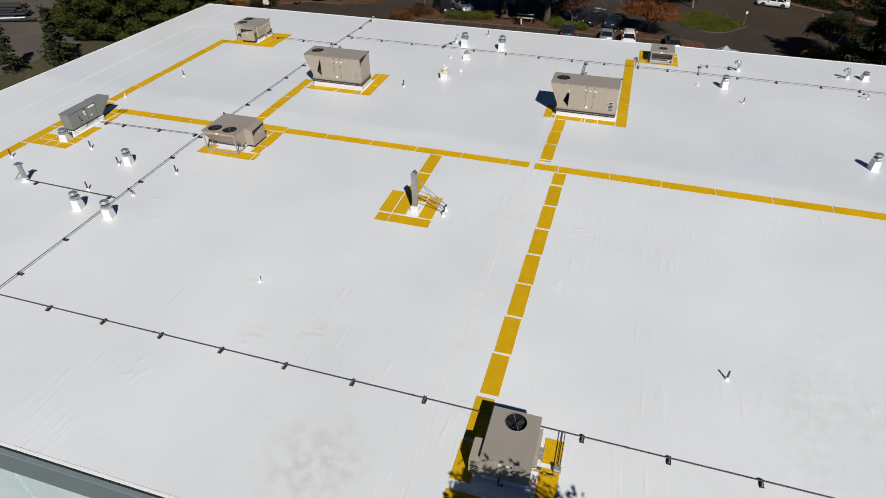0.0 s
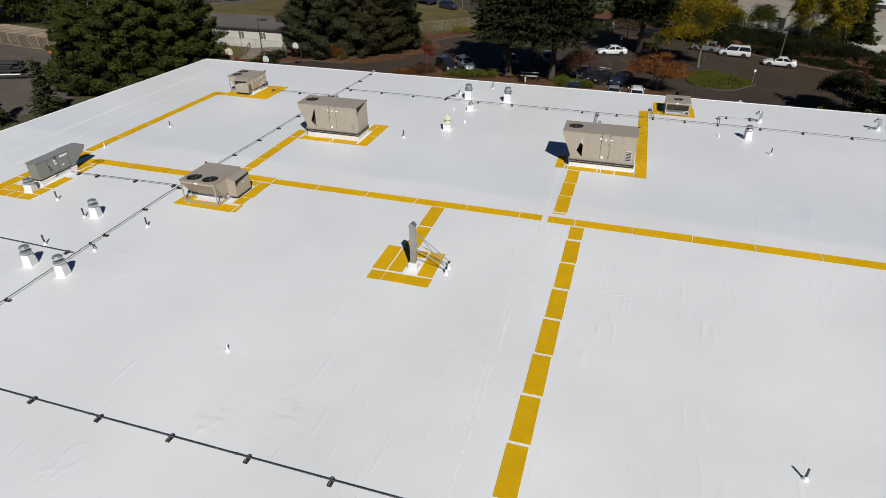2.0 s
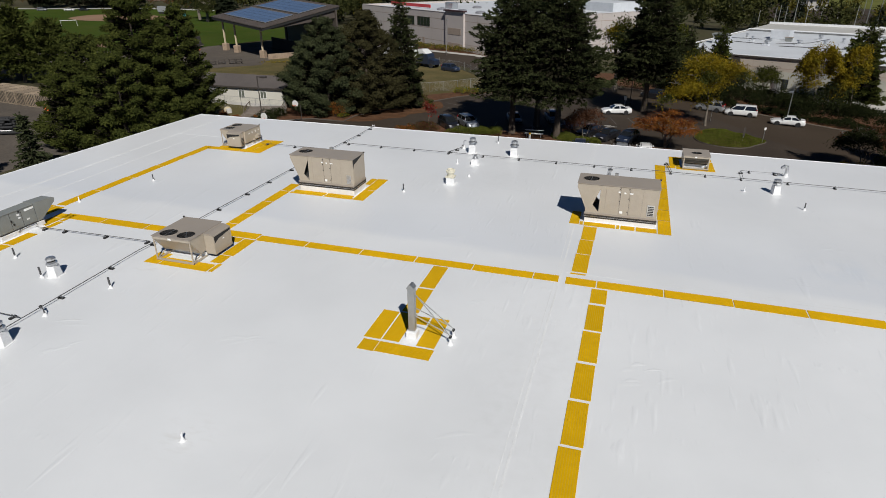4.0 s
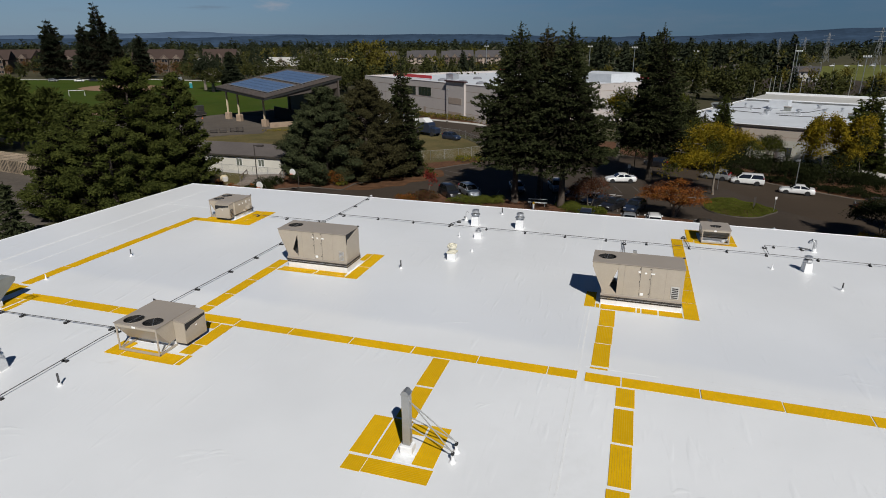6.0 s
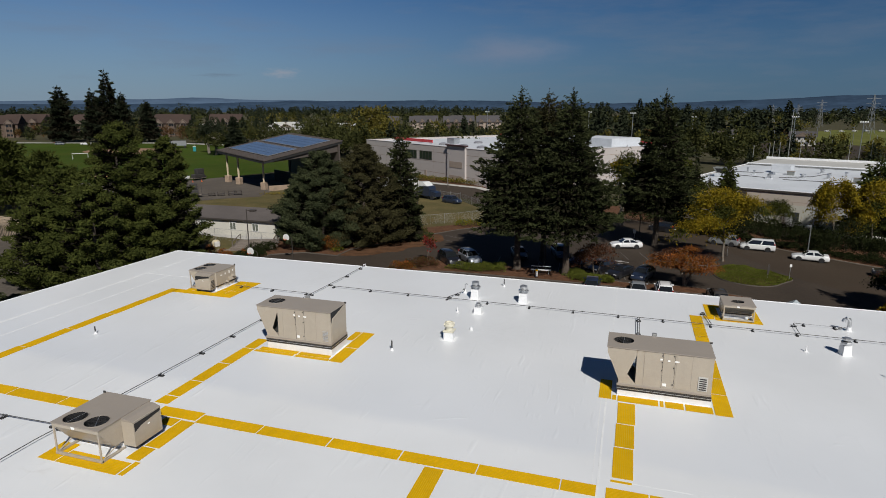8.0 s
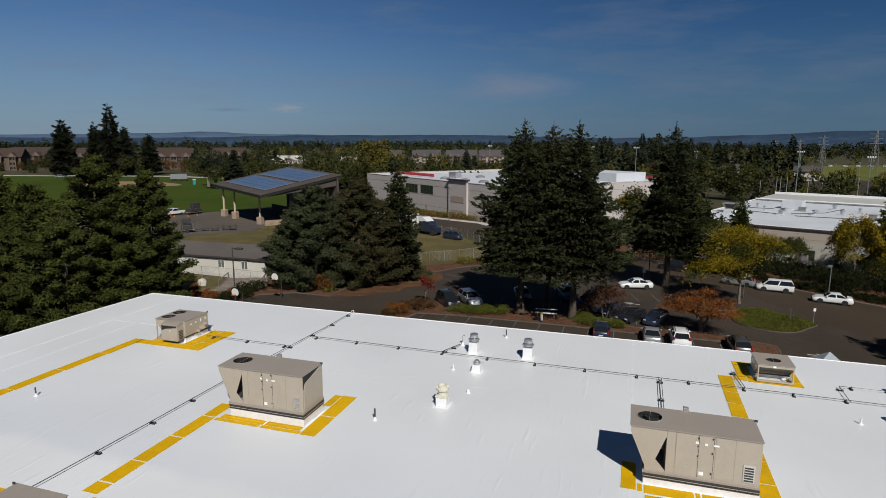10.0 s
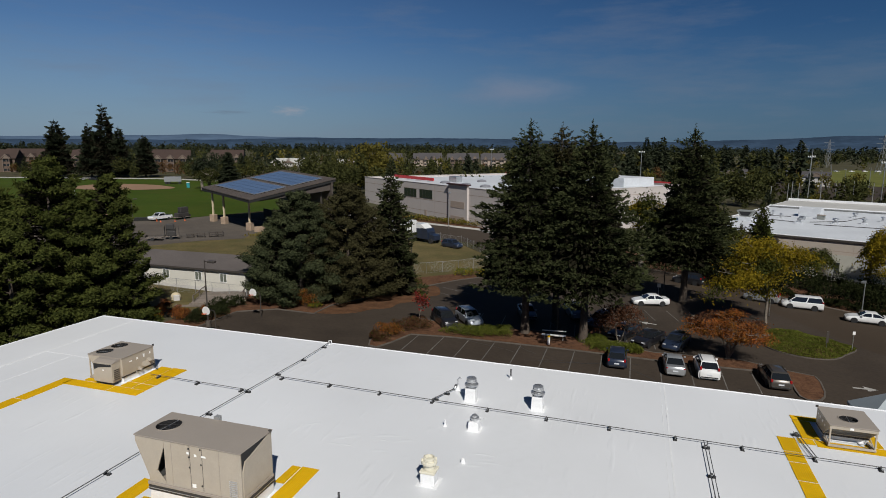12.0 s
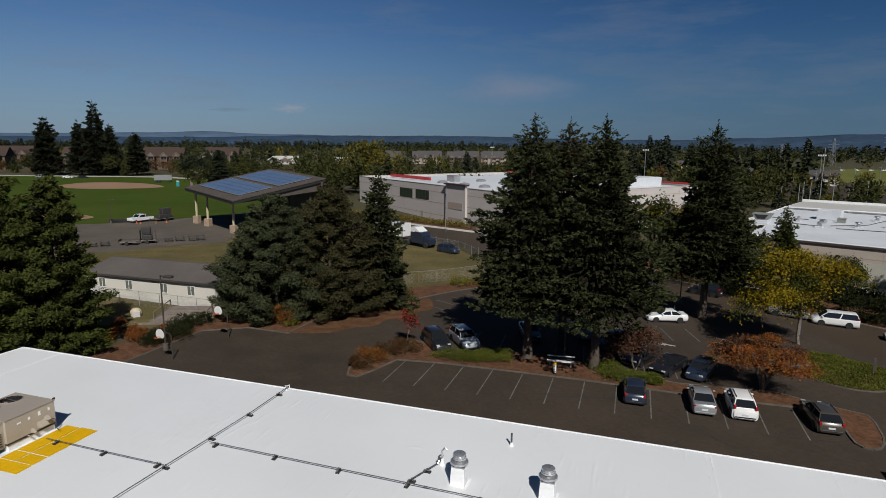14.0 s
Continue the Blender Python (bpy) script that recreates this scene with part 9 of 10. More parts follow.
part("storage_screen", Geo().add([(q0.x, q0.y, ground_z(q0.x, q0.y) - 0.2), (q1.x, q1.y, ground_z(q1.x, q1.y) - 0.2), (q1.x, q1.y, ground_z(q1.x, q1.y) + 3.0), (q0.x, q0.y, ground_z(q0.x, q0.y) + 3.0), (q0.x + 0.15, q0.y + 0.2, ground_z(q0.x, q0.y) - 0.2), (q1.x + 0.15, q1.y + 0.2, ground_z(q1.x, q1.y) - 0.2), (q1.x + 0.15, q1.y + 0.2, ground_z(q1.x, q1.y) + 3.0), (q0.x + 0.15, q0.y + 0.2, ground_z(q0.x, q0.y) + 3.0)], [(0, 1, 2, 3), (7, 6, 5, 4), (0, 4, 5, 1), (1, 5, 6, 2), (2, 6, 7, 3), (3, 7, 4, 0)]), M["shelter_black"], s, "black panel added for the shade under the shelter roof")
q0, q1 = on_roof(0.93, 0.09), on_roof(0.93, 0.95)
part("low_wall", Geo().add([(q0.x, q0.y, ground_z(q0.x, q0.y) - 0.3), (q1.x, q1.y, ground_z(q1.x, q1.y) - 0.3), (q1.x, q1.y, ground_z(q1.x, q1.y) + 1.3), (q0.x, q0.y, ground_z(q0.x, q0.y) + 1.3), (q0.x - 0.3, q0.y, ground_z(q0.x, q0.y) - 0.3), (q1.x - 0.3, q1.y, ground_z(q1.x, q1.y) - 0.3), (q1.x - 0.3, q1.y, ground_z(q1.x, q1.y) + 1.3), (q0.x - 0.3, q0.y, ground_z(q0.x, q0.y) + 1.3)], [(0, 1, 2, 3), (7, 6, 5, 4), (0, 4, 5, 1), (1, 5, 6, 2), (2, 6, 7, 3), (3, 7, 4, 0)]), M["stone"], s, "low tan stone wall")


# ---------------------------------------------------------------- far houses
def gable_house(name, label, x, y, turn, length, deep, storeys, wall, roof, wings=2, pitch=0.55, balcony=False):
    h = storeys * 2.9
    b = thing(name, label, "house", x, y, ground_z(x, y) - 0.3, turn, "far houses")
    part("wall", Geo().box(0, 0, 0, length, deep, h + 0.3), wall, b)
    rise = deep * 0.5 * pitch
    part("roof", Geo().prism([(-0.8, h + 0.15), (deep + 0.8, h + 0.15), (deep / 2, h + 0.3 + rise + 0.3)], -0.8, length + 0.8, 0), roof, b)
    for k in range(wings):
        wx = length * (k + 0.5) / wings
        w = min(length / wings * 0.5, 8.0)
        wing = part("wing", Geo().box(wx - w / 2, -2.2, 0, wx + w / 2, 0.0, h + 0.3), wall, b)
        part("wing_roof", Geo().prism([(wx - w / 2 - 0.6, h + 0.15), (wx + w / 2 + 0.6, h + 0.15), (wx, h + 0.9 + w * 0.5 * pitch * 1.5)], -2.9, deep / 2, 1), roof, wing)
        top = h + 0.9 + w * 0.5 * pitch * 1.5
        part("gable_face", Geo().prism([(wx - w / 2, h + 0.2), (wx + w / 2, h + 0.2), (wx, top - 0.55)], -2.99, -2.91, 1), M["gable_cream"], wing, "cream gable")
        for sg in (-1, 1):
            e = wx + sg * (w / 2 + 0.7)
            part("barge_board", Geo().prism([(e, h + 0.02), (e, h + 0.50), (wx, top + 0.12), (wx, top - 0.38)], -3.10, -2.99, 1), M["gable_cream"], wing)
        part("corner_post", Geo().box(wx - w / 2 - 0.02, -2.95, 0, wx - w / 2 + 0.35, -2.55, h + 0.2).box(wx + w / 2 - 0.35, -2.95, 0, wx + w / 2 + 0.02, -2.55, h + 0.2), M["gable_cream"], wing)
        for st in range(storeys):
            for o in (-w * 0.24, w * 0.24):
                part("window", Geo().box(wx + o - 0.7, -2.26, st * 2.9 + 1.2, wx + o + 0.7, -2.2, st * 2.9 + 2.5), M["glass"], wing)
    n = int(length / 4.2)
    for st in range(storeys):
        for i in range(n):
            wx = length * (i + 0.5) / n
            if min(abs(wx - length * (k + 0.5) / wings) for k in range(wings)) > 4.4:
                part("window", Geo().box(wx - 0.6, -0.06, st * 2.9 + 1.2, wx + 0.6, 0.0, st * 2.9 + 2.5), M["glass"], b)
                if balcony and i % 2 == 0:
                    part("balcony", Geo().box(wx - 1.5, -1.3, st * 2.9 + 0.25, wx + 1.5, 0.0, st * 2.9 + 0.45).box(wx - 1.5, -1.3, st * 2.9 + 0.45, wx + 1.5, -1.22, st * 2.9 + 1.4), M["dark_trim"], b)
                    # dark plate on the wall paints the shade of a balcony recess
                    part("balcony_recess", Geo().box(wx - 1.7, -0.08, st * 2.9 + 0.45, wx + 1.7, -0.02, st * 2.9 + 2.6), M["recess_shade"], b)
    return b


APT = "three-storey beige apartment block with brown gabled roof"
for x, y, turn, ln in ((-312, 302, 36, 30), (-402, 258, 34, 24), (-462, 322, 28, 30), (-356, 290, 36, 18), (-300, 356, 30, 22), (-430, 300, 20, 24), (-382, 316, 36, 22), (-344, 338, 34, 26)):
    gable_house("apartment_block", APT, x, y, turn, ln, 15, 3, M["beige_wall"], M["brown_roof"], 4 if ln > 26 else 3, pitch=0.7, balcony=True)
HSE = "row house with slate-grey gabled roofs among trees"
for i, (x, y, turn) in enumerate(((-226, 486, 22), (-196, 500, 20), (-166, 508, 18), (-206, 540, 20), (-172, 552, 18), (-138, 520, 16), (-250, 520, 24), (-148, 566, 14), (-110, 540, 12))):
    gable_house("row_house", HSE, x, y, turn, 22, 12, 2, M["tan_wall"] if i % 2 else M["beige_wall"], M["grey_roof"], 3, pitch=0.85)
for i, (x, y, turn, ln) in enumerate(((-300, 430, 30, 30), (-256, 452, 28, 36), (-330, 480, 28, 28), (48, 420, -10, 16), (92, 400, -14, 14), (10, 560, 0, 26))):
    gable_house("house", "pale low house among far trees", x, y, turn, ln, 14, 1 if i < 3 else 2, M["pale_wall"], M["old_roof"] if i < 3 else M["grey_roof"], 1, pitch=0.35)
for x, y, turn, ln in ((-420, 420, 30, 50),):
    block_building("far_hall", "long white low building far off", x, y, turn, 0.5, ln, 24, M["pale_wall"], M["far_roof"], bands=(), panel=12, parapet=0.2)


# ---------------------------------------------------------------- vehicles
PAINT = {
    "white": paint("white_car_paint", (0.70, 0.70, 0.69)), "silver": paint("silver_car_paint", (0.36, 0.37, 0.38), 0.5),
    "navy": paint("navy_car_paint", (0.016, 0.024, 0.045)), "black": paint("black_car_paint", (0.012, 0.012, 0.014)),
    "bronze": paint("grey_bronze_car_paint", (0.085, 0.075, 0.064), 0.4), "grey": paint("blue_grey_car_paint", (0.10, 0.115, 0.135), 0.4),
    "steel": paint("pale_blue_silver_paint", (0.42, 0.45, 0.49), 0.4), "blue": paint("dark_blue_truck_paint", (0.02, 0.045, 0.10)),
}
SHAPES = {
    # length, width, height, hood, belt, tail, then windscreen foot, roof front, roof rear, rear foot
    "sedan": (4.75, 1.82, 1.45, 0.88, 0.95, 1.02, 1.00, 0.25, -0.95, -1.72),
    "suv": (4.50, 1.84, 1.68, 1.02, 1.08, 1.05, 1.05, 0.40, -1.70, -2.12),
    "van": (4.80, 1.96, 1.76, 1.00, 1.06, 1.04, 1.70, 0.85, -2.15, -2.44),
    "wagon": (4.80, 1.84, 1.52, 0.92, 0.98, 0.98, 1.00, 0.28, -1.75, -2.25),
    "hatch": (4.30, 1.78, 1.52, 0.92, 0.98, 0.98, 1.05, 0.35, -1.45, -1.98),
}
CAR_DATA = {}


def car_meshes(kind):
    if kind in CAR_DATA:
        return CAR_DATA[kind]
    L, W, H, hood, belt, tail, wf, rf, rr, wr = SHAPES[kind]
    h, w = L / 2, W / 2
    st = [(-h, tail - 0.16, 0.84, 0.30), (-h + 0.12, tail - 0.03, 0.94, 0.22), (wr, tail, 1.0, 0.18), (wr + 0.35, belt, 1.0, 0.18), (0.0, belt, 1.0, 0.18), (wf - 0.25, belt - 0.01, 1.0, 0.18),
          (wf + 0.1, hood + 0.02, 0.99, 0.18), (h - 0.45, hood - 0.08, 0.97, 0.20), (h - 0.12, hood - 0.20, 0.91, 0.24), (h, hood - 0.36, 0.80, 0.32)]
    g = Geo()
    v, ring = [], 10
    for x, zt, k, zb in st:
        ww = w * k
        half = [(ww * 0.86, zb), (ww * 0.97, zb + 0.12), (ww, zb + 0.34), (ww * 0.97, zt - 0.10), (ww * 0.86, zt)]
        v += [(x, a, b) for a, b in half] + [(x, -a, b) for a, b in half[::-1]]
    f = []
    for i in range(len(st) - 1):
        for k in range(ring):
            f.append((i * ring + k, i * ring + (k + 1) % ring, (i + 1) * ring + (k + 1) % ring, (i + 1) * ring + k))
    f += [tuple(range(ring))[::-1], tuple(range((len(st) - 1) * ring, len(st) * ring))]
    g.add(v, f)
    body = g.mesh("body", M["black"], True)
    # cabin: side glass leans in to a crowned roof
    by, ty = w * 0.90, w * 0.72
    zb, zr = belt - 0.02, H
    low = [(wf, by), (wr, by), (wr, -by), (wf, -by)]
    mid = [(rf, ty), (rr, ty), (rr, -ty), (rf, -ty)]
    g = Geo()
    g.add([(x, y, zb) for x, y in low] + [(x, y, zr - 0.06) for x, y in mid] + [(rf - 0.15, ty * 0.8, zr), (rr + 0.15, ty * 0.8, zr), (rr + 0.15, -ty * 0.8, zr), (rf - 0.15, -ty * 0.8, zr)],
          [(0, 1, 5, 4), (1, 2, 6, 5), (2, 3, 7, 6), (3, 0, 4, 7), (4, 5, 9, 8), (5, 6, 10, 9), (6, 7, 11, 10), (7, 4, 8, 11), (8, 9, 10, 11)])
    cabin = g.mesh("cabin", M["black"], True)

    def pane(a, b, c, d, out):
        """A pane inset in the quad a, b (low), c, d (high), pushed out a little."""
        q = [Vector(p) for p in (a, b, c, d)]
        m = sum(q, Vector()) / 4
        q = [p + (m - p).normalized() * 0.075 + Vector(out) * 0.012 for p in q]
        return Geo().add([tuple(p) for p in q], [(0, 1, 2, 3)])
    zt = zr - 0.06
    panes = {}
    mx_low, mx_top = (wf + wr) / 2 - 0.05, (rf + rr) / 2
    cuts = [(wf, mx_low, mx_top, rf), (mx_low, wr, rr, mx_top)]
    for sgn in (1, -1):
        for i, (a, b, c, d) in enumerate(cuts):
            panes["side_window", sgn, i] = pane((a, sgn * by, zb), (b, sgn * by, zb), (c, sgn * ty, zt), (d, sgn * ty, zt), (0, sgn, 0.2)).mesh("side_window", M["car_glass"])
    panes["windscreen", 0, 0] = pane((wf, -by, zb), (wf, by, zb), (rf, ty, zt), (rf, -ty, zt), (0.7, 0, 0.7)).mesh("windscreen", M["car_glass"])
    panes["rear_window", 0, 0] = pane((wr, -by, zb + 0.05), (wr, by, zb + 0.05), (rr, ty, zt), (rr, -ty, zt), (-0.8, 0, 0.4)).mesh("rear_window", M["car_glass"])
    r = 0.335 if kind in ("suv", "van") else 0.315
    tyre = Geo().lathe((0, 0, -0.11), [(r * 0.62, 0.0), (r * 0.94, 0.0), (r, 0.03), (r, 0.19), (r * 0.94, 0.22), (r * 0.62, 0.22)], 20).mesh("tyre", M["tyre"], True)
    rim = Geo().lathe((0, 0, -0.09), [(r * 0.1, 0.0), (r * 0.64, 0.0), (r * 0.64, 0.195), (r * 0.45, 0.185), (r * 0.1, 0.2)], 14).mesh("rim", M["rim"], True)
    # flat black disc on the body side paints the shade inside the arch
    arch = Geo().lathe((0, 0, -0.01), [(0.05, 0.0), (r * 1.18, 0.0), (r * 1.18, 0.02), (0.05, 0.02)], 20).mesh("wheel_arch", M["void"])
    CAR_DATA[kind] = (body, cabin, panes, tyre, rim, arch, r)
    return CAR_DATA[kind]


def car(kind, colour, label, x, y, heading, category="car", lift=0.03):
    """heading: degrees from +x, anticlockwise, of the car's nose."""
    L, W, H, hood, belt, tail, wf, rf, rr, wr = SHAPES[kind]
    body, cabin, panes, tyre, rim, arch, r = car_meshes(kind)
    c = thing("parked_car", label, category, x, y, ground_z(x, y) + lift, heading, "parked cars")

    def tinted(me):
        m = me.copy()
        m.materials[0] = PAINT[colour]
        return m
    b = part("body", tinted(body), None, c)
    part("cabin", tinted(cabin), None, c)
    for (nm, sgn, i), me in panes.items():
        part(nm, me, None, c)
    for sx in (L * 0.30, -L * 0.295):
        for sgn in (1, -1):
            wh = part("wheel", tyre, None, c)
            wh.matrix_basis = pose(sx, sgn * (W / 2 - 0.10), r, 90, 0, 0)
            part("rim", rim, None, wh).matrix_basis = pose(0, 0, 0, 0 if sgn < 0 else 180, 0, 0)
            part("wheel_arch", arch, None, c).matrix_basis = pose(sx, sgn * (W / 2 + 0.004), r + 0.02, 90, 0, 0)
    h, w = L / 2, W / 2
    for sgn in (1, -1):
        part("headlight", Geo().box(h - 0.36, sgn * w * 0.62 - 0.17, hood - 0.32, h - 0.10, sgn * w * 0.62 + 0.17, hood - 0.15, 0.03), M["head_lamp"], c)
        tz = tail - 0.16 if kind in ("sedan", "hatch", "wagon") else tail + 0.02
        part("tail_light", Geo().box(-h + 0.0, sgn * w * 0.80 - 0.09, tz - 0.05, -h + 0.20, sgn * w * 0.80 + 0.09, tz + (0.06 if kind == "sedan" else 0.22), 0.03), M["tail_lamp"], c)
        part("mirror", Geo().box(wf - 0.42, sgn * (w + 0.06) - 0.09, belt + 0.0, wf - 0.24, sgn * (w + 0.06) + 0.09, belt + 0.14, 0.03), PAINT[colour], c)
        part("sill", Geo().box(-L * 0.20, sgn * w * 0.94 - 0.03, 0.20, L * 0.22, sgn * w * 0.94 + 0.03, 0.30), M["black"], c)
    part("front_bumper", Geo().box(h - 0.16, -w * 0.72, 0.26, h + 0.015, w * 0.72, 0.44, 0.04), M["black"], c)
    part("rear_bumper", Geo().box(-h - 0.015, -w * 0.80, 0.30, -h + 0.16, w * 0.80, 0.46, 0.04), M["black"] if kind != "sedan" else PAINT[colour], c)
    part("number_plate", Geo().box(-h - 0.03, -0.22, 0.56, -h + 0.02, 0.22, 0.68), M["plate"], c, "plain pale plate")
    if kind in ("suv", "wagon"):
        for sgn in (1, -1):
            part("roof_rail", Geo().cyl((rf - 0.3, sgn * w * 0.60, H + 0.02), (rr + 0.2, sgn * w * 0.60, H + 0.02), 0.025, n=6), M["black"], c)
    return c


car("hatch", "navy", "dark navy hatchback parked nose-in at the island", -3.40, 47.75, 91)
car("sedan", "silver", "silver sedan parked nose-in at the island", 1.68, 48.05, 91)
car("suv", "white", "white compact SUV parked nose-in at the island", 4.46, 48.15, 92)
car("wagon", "bronze", "grey-bronze estate car parked nose-in beside the island end", 10.05, 48.2, 93)
car("suv", "black", "black SUV parked in fir shade", -22.3, 52.9, -52)
car("suv", "steel", "pale silver-blue SUV parked half in fir shade", -19.9, 54.6, -52)
car("sedan", "black", "black sedan parked nose to the island", -2.9, 56.7, -118)
car("sedan", "black", "black sedan with a clear bonnet highlight, nose to island", -0.5, 55.1, -118)
car("hatch", "navy", "dark hatchback parked under the orange maple", 2.3, 55.0, -112)
car("sedan", "grey", "blue-grey sedan parked in deep fir shade", -14.2, 59.9, -70)
car("suv", "grey", "blue-grey SUV parked in deep fir shade", -8.8, 62.6, -70)
car("wagon", "navy", "dark estate car parked in fir shade", -5.6, 60.3, -112)
car("sedan", "white", "white sedan parked beside the street fir", 0.0, 72.9, 196)
car("van", "white", "white minivan parked along the street kerb", 19.5, 79.9, 172)
car("sedan", "white", "white sedan parked along the street kerb", 25.6, 75.2, 170)
car("suv", "silver", "silver SUV parked along the street kerb", 15.0, 82.0, 160)
car("suv", "black", "black SUV parked along the street", 6.0, 90.0, 155)
car("suv", "black", "black SUV in shade near the car park entrance", 33.5, 68.5, 168)


def pickup(x, y, heading):
    t = thing("pickup_truck", "white pickup truck beside the sports field", "truck", x, y, ground_z(x, y) + 0.06, heading, "parked cars")
    body, cabin, panes, tyre, rim, arch, r = car_meshes("suv")
    g = Geo().prism([(-2.9, 0.45), (2.7, 0.45), (2.75, 0.85), (2.6, 1.10), (1.25, 1.16), (0.55, 1.80), (-0.75, 1.82), (-0.85, 1.15), (-2.9, 1.15)], -0.95, 0.95, 1)
    part("body", g, PAINT["white"], t)
    for sgn in (1, -1):
        part("side_window", Geo().prism([(1.05, 1.20), (0.50, 1.72), (-0.65, 1.74), (-0.70, 1.20)], sgn * 0.955 - 0.004, sgn * 0.955 + 0.004, 1), M["car_glass"], t)
        for sx in (1.75, -1.85):
            wh = part("wheel", tyre, None, t)
            wh.matrix_basis = pose(sx, sgn * 0.84, 0.36, 90, 0, 0)
            part("rim", rim, None, wh)
    part("windscreen", Geo().add([(1.22, -0.85, 1.20), (1.22, 0.85, 1.20), (0.60, 0.78, 1.78), (0.60, -0.78, 1.78)], [(0, 1, 2, 3)]), M["car_glass"], t)
    part("load_bed", Geo().box(-2.8, -0.82, 1.155, -0.95, 0.82, 1.17), M["black"], t)
    part("rear_bumper", Geo().box(-3.05, -0.9, 0.5, -2.88, 0.9, 0.72, 0.03), M["rim"], t)
    return t


def utility_trailer(x, y, heading, long=3.6, high=1.1, label="dark utility trailer with mesh sides", loaded=False):
    t = thing("utility_trailer", label, "trailer", x, y, ground_z(x, y) + 0.06, heading, "trailers")
    tyre, r = car_meshes("suv")[3], 0.34
    part("deck", Geo().box(-long / 2, -0.9, 0.5, long / 2, 0.9, 0.62, 0.02), M["wood"], t)
    for sgn in (1, -1):
        part("side_rail", Geo().box(-long / 2, sgn * 0.9 - 0.03, high - 0.05, long / 2, sgn * 0.9 + 0.03, high, 0.01), M["rail"], t)
        for i in range(5):
            part("stake", Geo().box(-long / 2 + i * long / 4 - 0.03, sgn * 0.9 - 0.03, 0.6, -long / 2 + i * long / 4 + 0.03, sgn * 0.9 + 0.03, high), M["rail"], t)
        part("wheel", tyre, None, t).matrix_basis = pose(-0.2, sgn * 1.02, r, 90, 0, 0)
    part("end_gate", Geo().box(-long / 2 - 0.04, -0.9, 0.55, -long / 2, 0.9, high + 0.25, 0.01), M["rail"], t)
    part("drawbar", Geo().cyl((long / 2, 0, 0.5), (long / 2 + 1.2, 0, 0.42), 0.05, n=6), M["rail"], t)
    if loaded:
        part("load", Geo().box(-long / 2 + 0.3, -0.8, 0.62, long / 2 - 0.6, 0.8, 1.6, 0.12).box(-long / 2 + 0.3, -0.6, 1.6, 0.5, 0.6, 3.0, 0.1), M["rail"], t, "dark machine on the trailer")
    return t


pickup(-113.9, 108.0, 262)
utility_trailer(-111.2, 112.2, 258, 4.2, 0.8, "low trailer with a dark machine beside the field", True)
utility_trailer(-91.9, 83.2, 30, 3.0, 0.8, "low dark flat trailer in the gravel yard")
utility_trailer(-90.6, 86.4, 40, 2.6, 2.3, "dark tall-sided trailer in the gravel yard", True)


def timber_rack(x, y, turn, wide, high):
    """A low open rack of weathered timber."""
    t = thing("timber_rack", "low weathered timber rack at the edge of the gravel yard", "rack", x, y, ground_z(x, y) + 0.06, turn, "timber racks")
    for sx in (0.0, wide - 0.1):
        for sy in (0.0, 1.1):
            part("post", Geo().box(sx, sy, 0.0, sx + 0.1, sy + 0.1, high), M["dark_wood"], t)
        part("side_rail", Geo().box(sx, 0.0, high - 0.1, sx + 0.1, 1.2, high), M["dark_wood"], t)
    for i in range(4):
        part("slat", Geo().box(-0.1, i * 0.32, 0.34, wide + 0.1, i * 0.32 + 0.2, 0.40), M["dark_wood"], t)
    part("rail", Geo().box(-0.1, -0.03, high - 0.12, wide + 0.1, 0.0, high), M["dark_wood"], t)


for x, y, turn, wide, high in ((-89.0, 88.6, 42, 1.4, 0.7), (-87.6, 89.9, 40, 1.5, 0.95), (-85.9, 91.6, 44, 1.4, 1.0), (-84.8, 92.8, 44, 1.2, 1.0), (-94.4, 79.2, 40, 1.3, 0.8), (-95.6, 77.8, 36, 1.2, 0.6)):
    timber_rack(x, y, turn, wide, high)
for i in range(8):
    k = i / 7
    x, y = -117.6 + 2.3 * k, 103.4 + 2.7 * k
    tt = thing("old_tyre", "old black tyre stacked at the edge of the field", "tyre", x, y, ground_z(x, y) + 0.08, 20 * i, "old tyres")
    for z in (0.0, 0.27, 0.54):
        part("tyre", Geo().lathe((0, 0, z), [(0.30, 0.0), (0.46, 0.02), (0.50, 0.12), (0.46, 0.24), (0.30, 0.26)], 14), M["tyre"], tt, smooth=True)
for x, y in ((-110.8, 104.9), (-112.6, 105.6), (-109.0, 107.6), (-108.0, 109.8)):
    cn = thing("traffic_cone", "orange traffic cone beside the pickup truck", "cone", x, y, ground_z(x, y) + 0.08, 0, "cones")
    part("foot", Geo().box(-0.2, -0.2, 0, 0.2, 0.2, 0.04, 0.01), M["orange"], cn)
    part("cone", Geo().lathe((0, 0, 0.04), [(0.12, 0.0), (0.03, 0.48)], 14), M["orange"], cn)
# road tractor and parked vehicles on the service road
t = thing("road_tractor", "dark blue road tractor with a white roof fairing", "truck", -44.6, 108.8, ground_z(-44.6, 108.8) + 0.04, -24)
part("cab", Geo().prism([(-0.4, 0.8), (1.6, 0.8), (1.6, 2.4), (1.2, 3.0), (-0.4, 3.1)], -1.15, 1.15, 1), PAINT["navy"], t)
part("bonnet", Geo().prism([(1.6, 0.7), (3.3, 0.7), (3.3, 1.7), (1.6, 2.0)], -0.95, 0.95, 1), PAINT["navy"], t)
part("fairing", Geo().prism([(-1.6, 2.9), (0.9, 3.05), (-0.4, 3.9), (-1.6, 3.9)], -1.1, 1.1, 1), PAINT["white"], t, "white roof fairing")
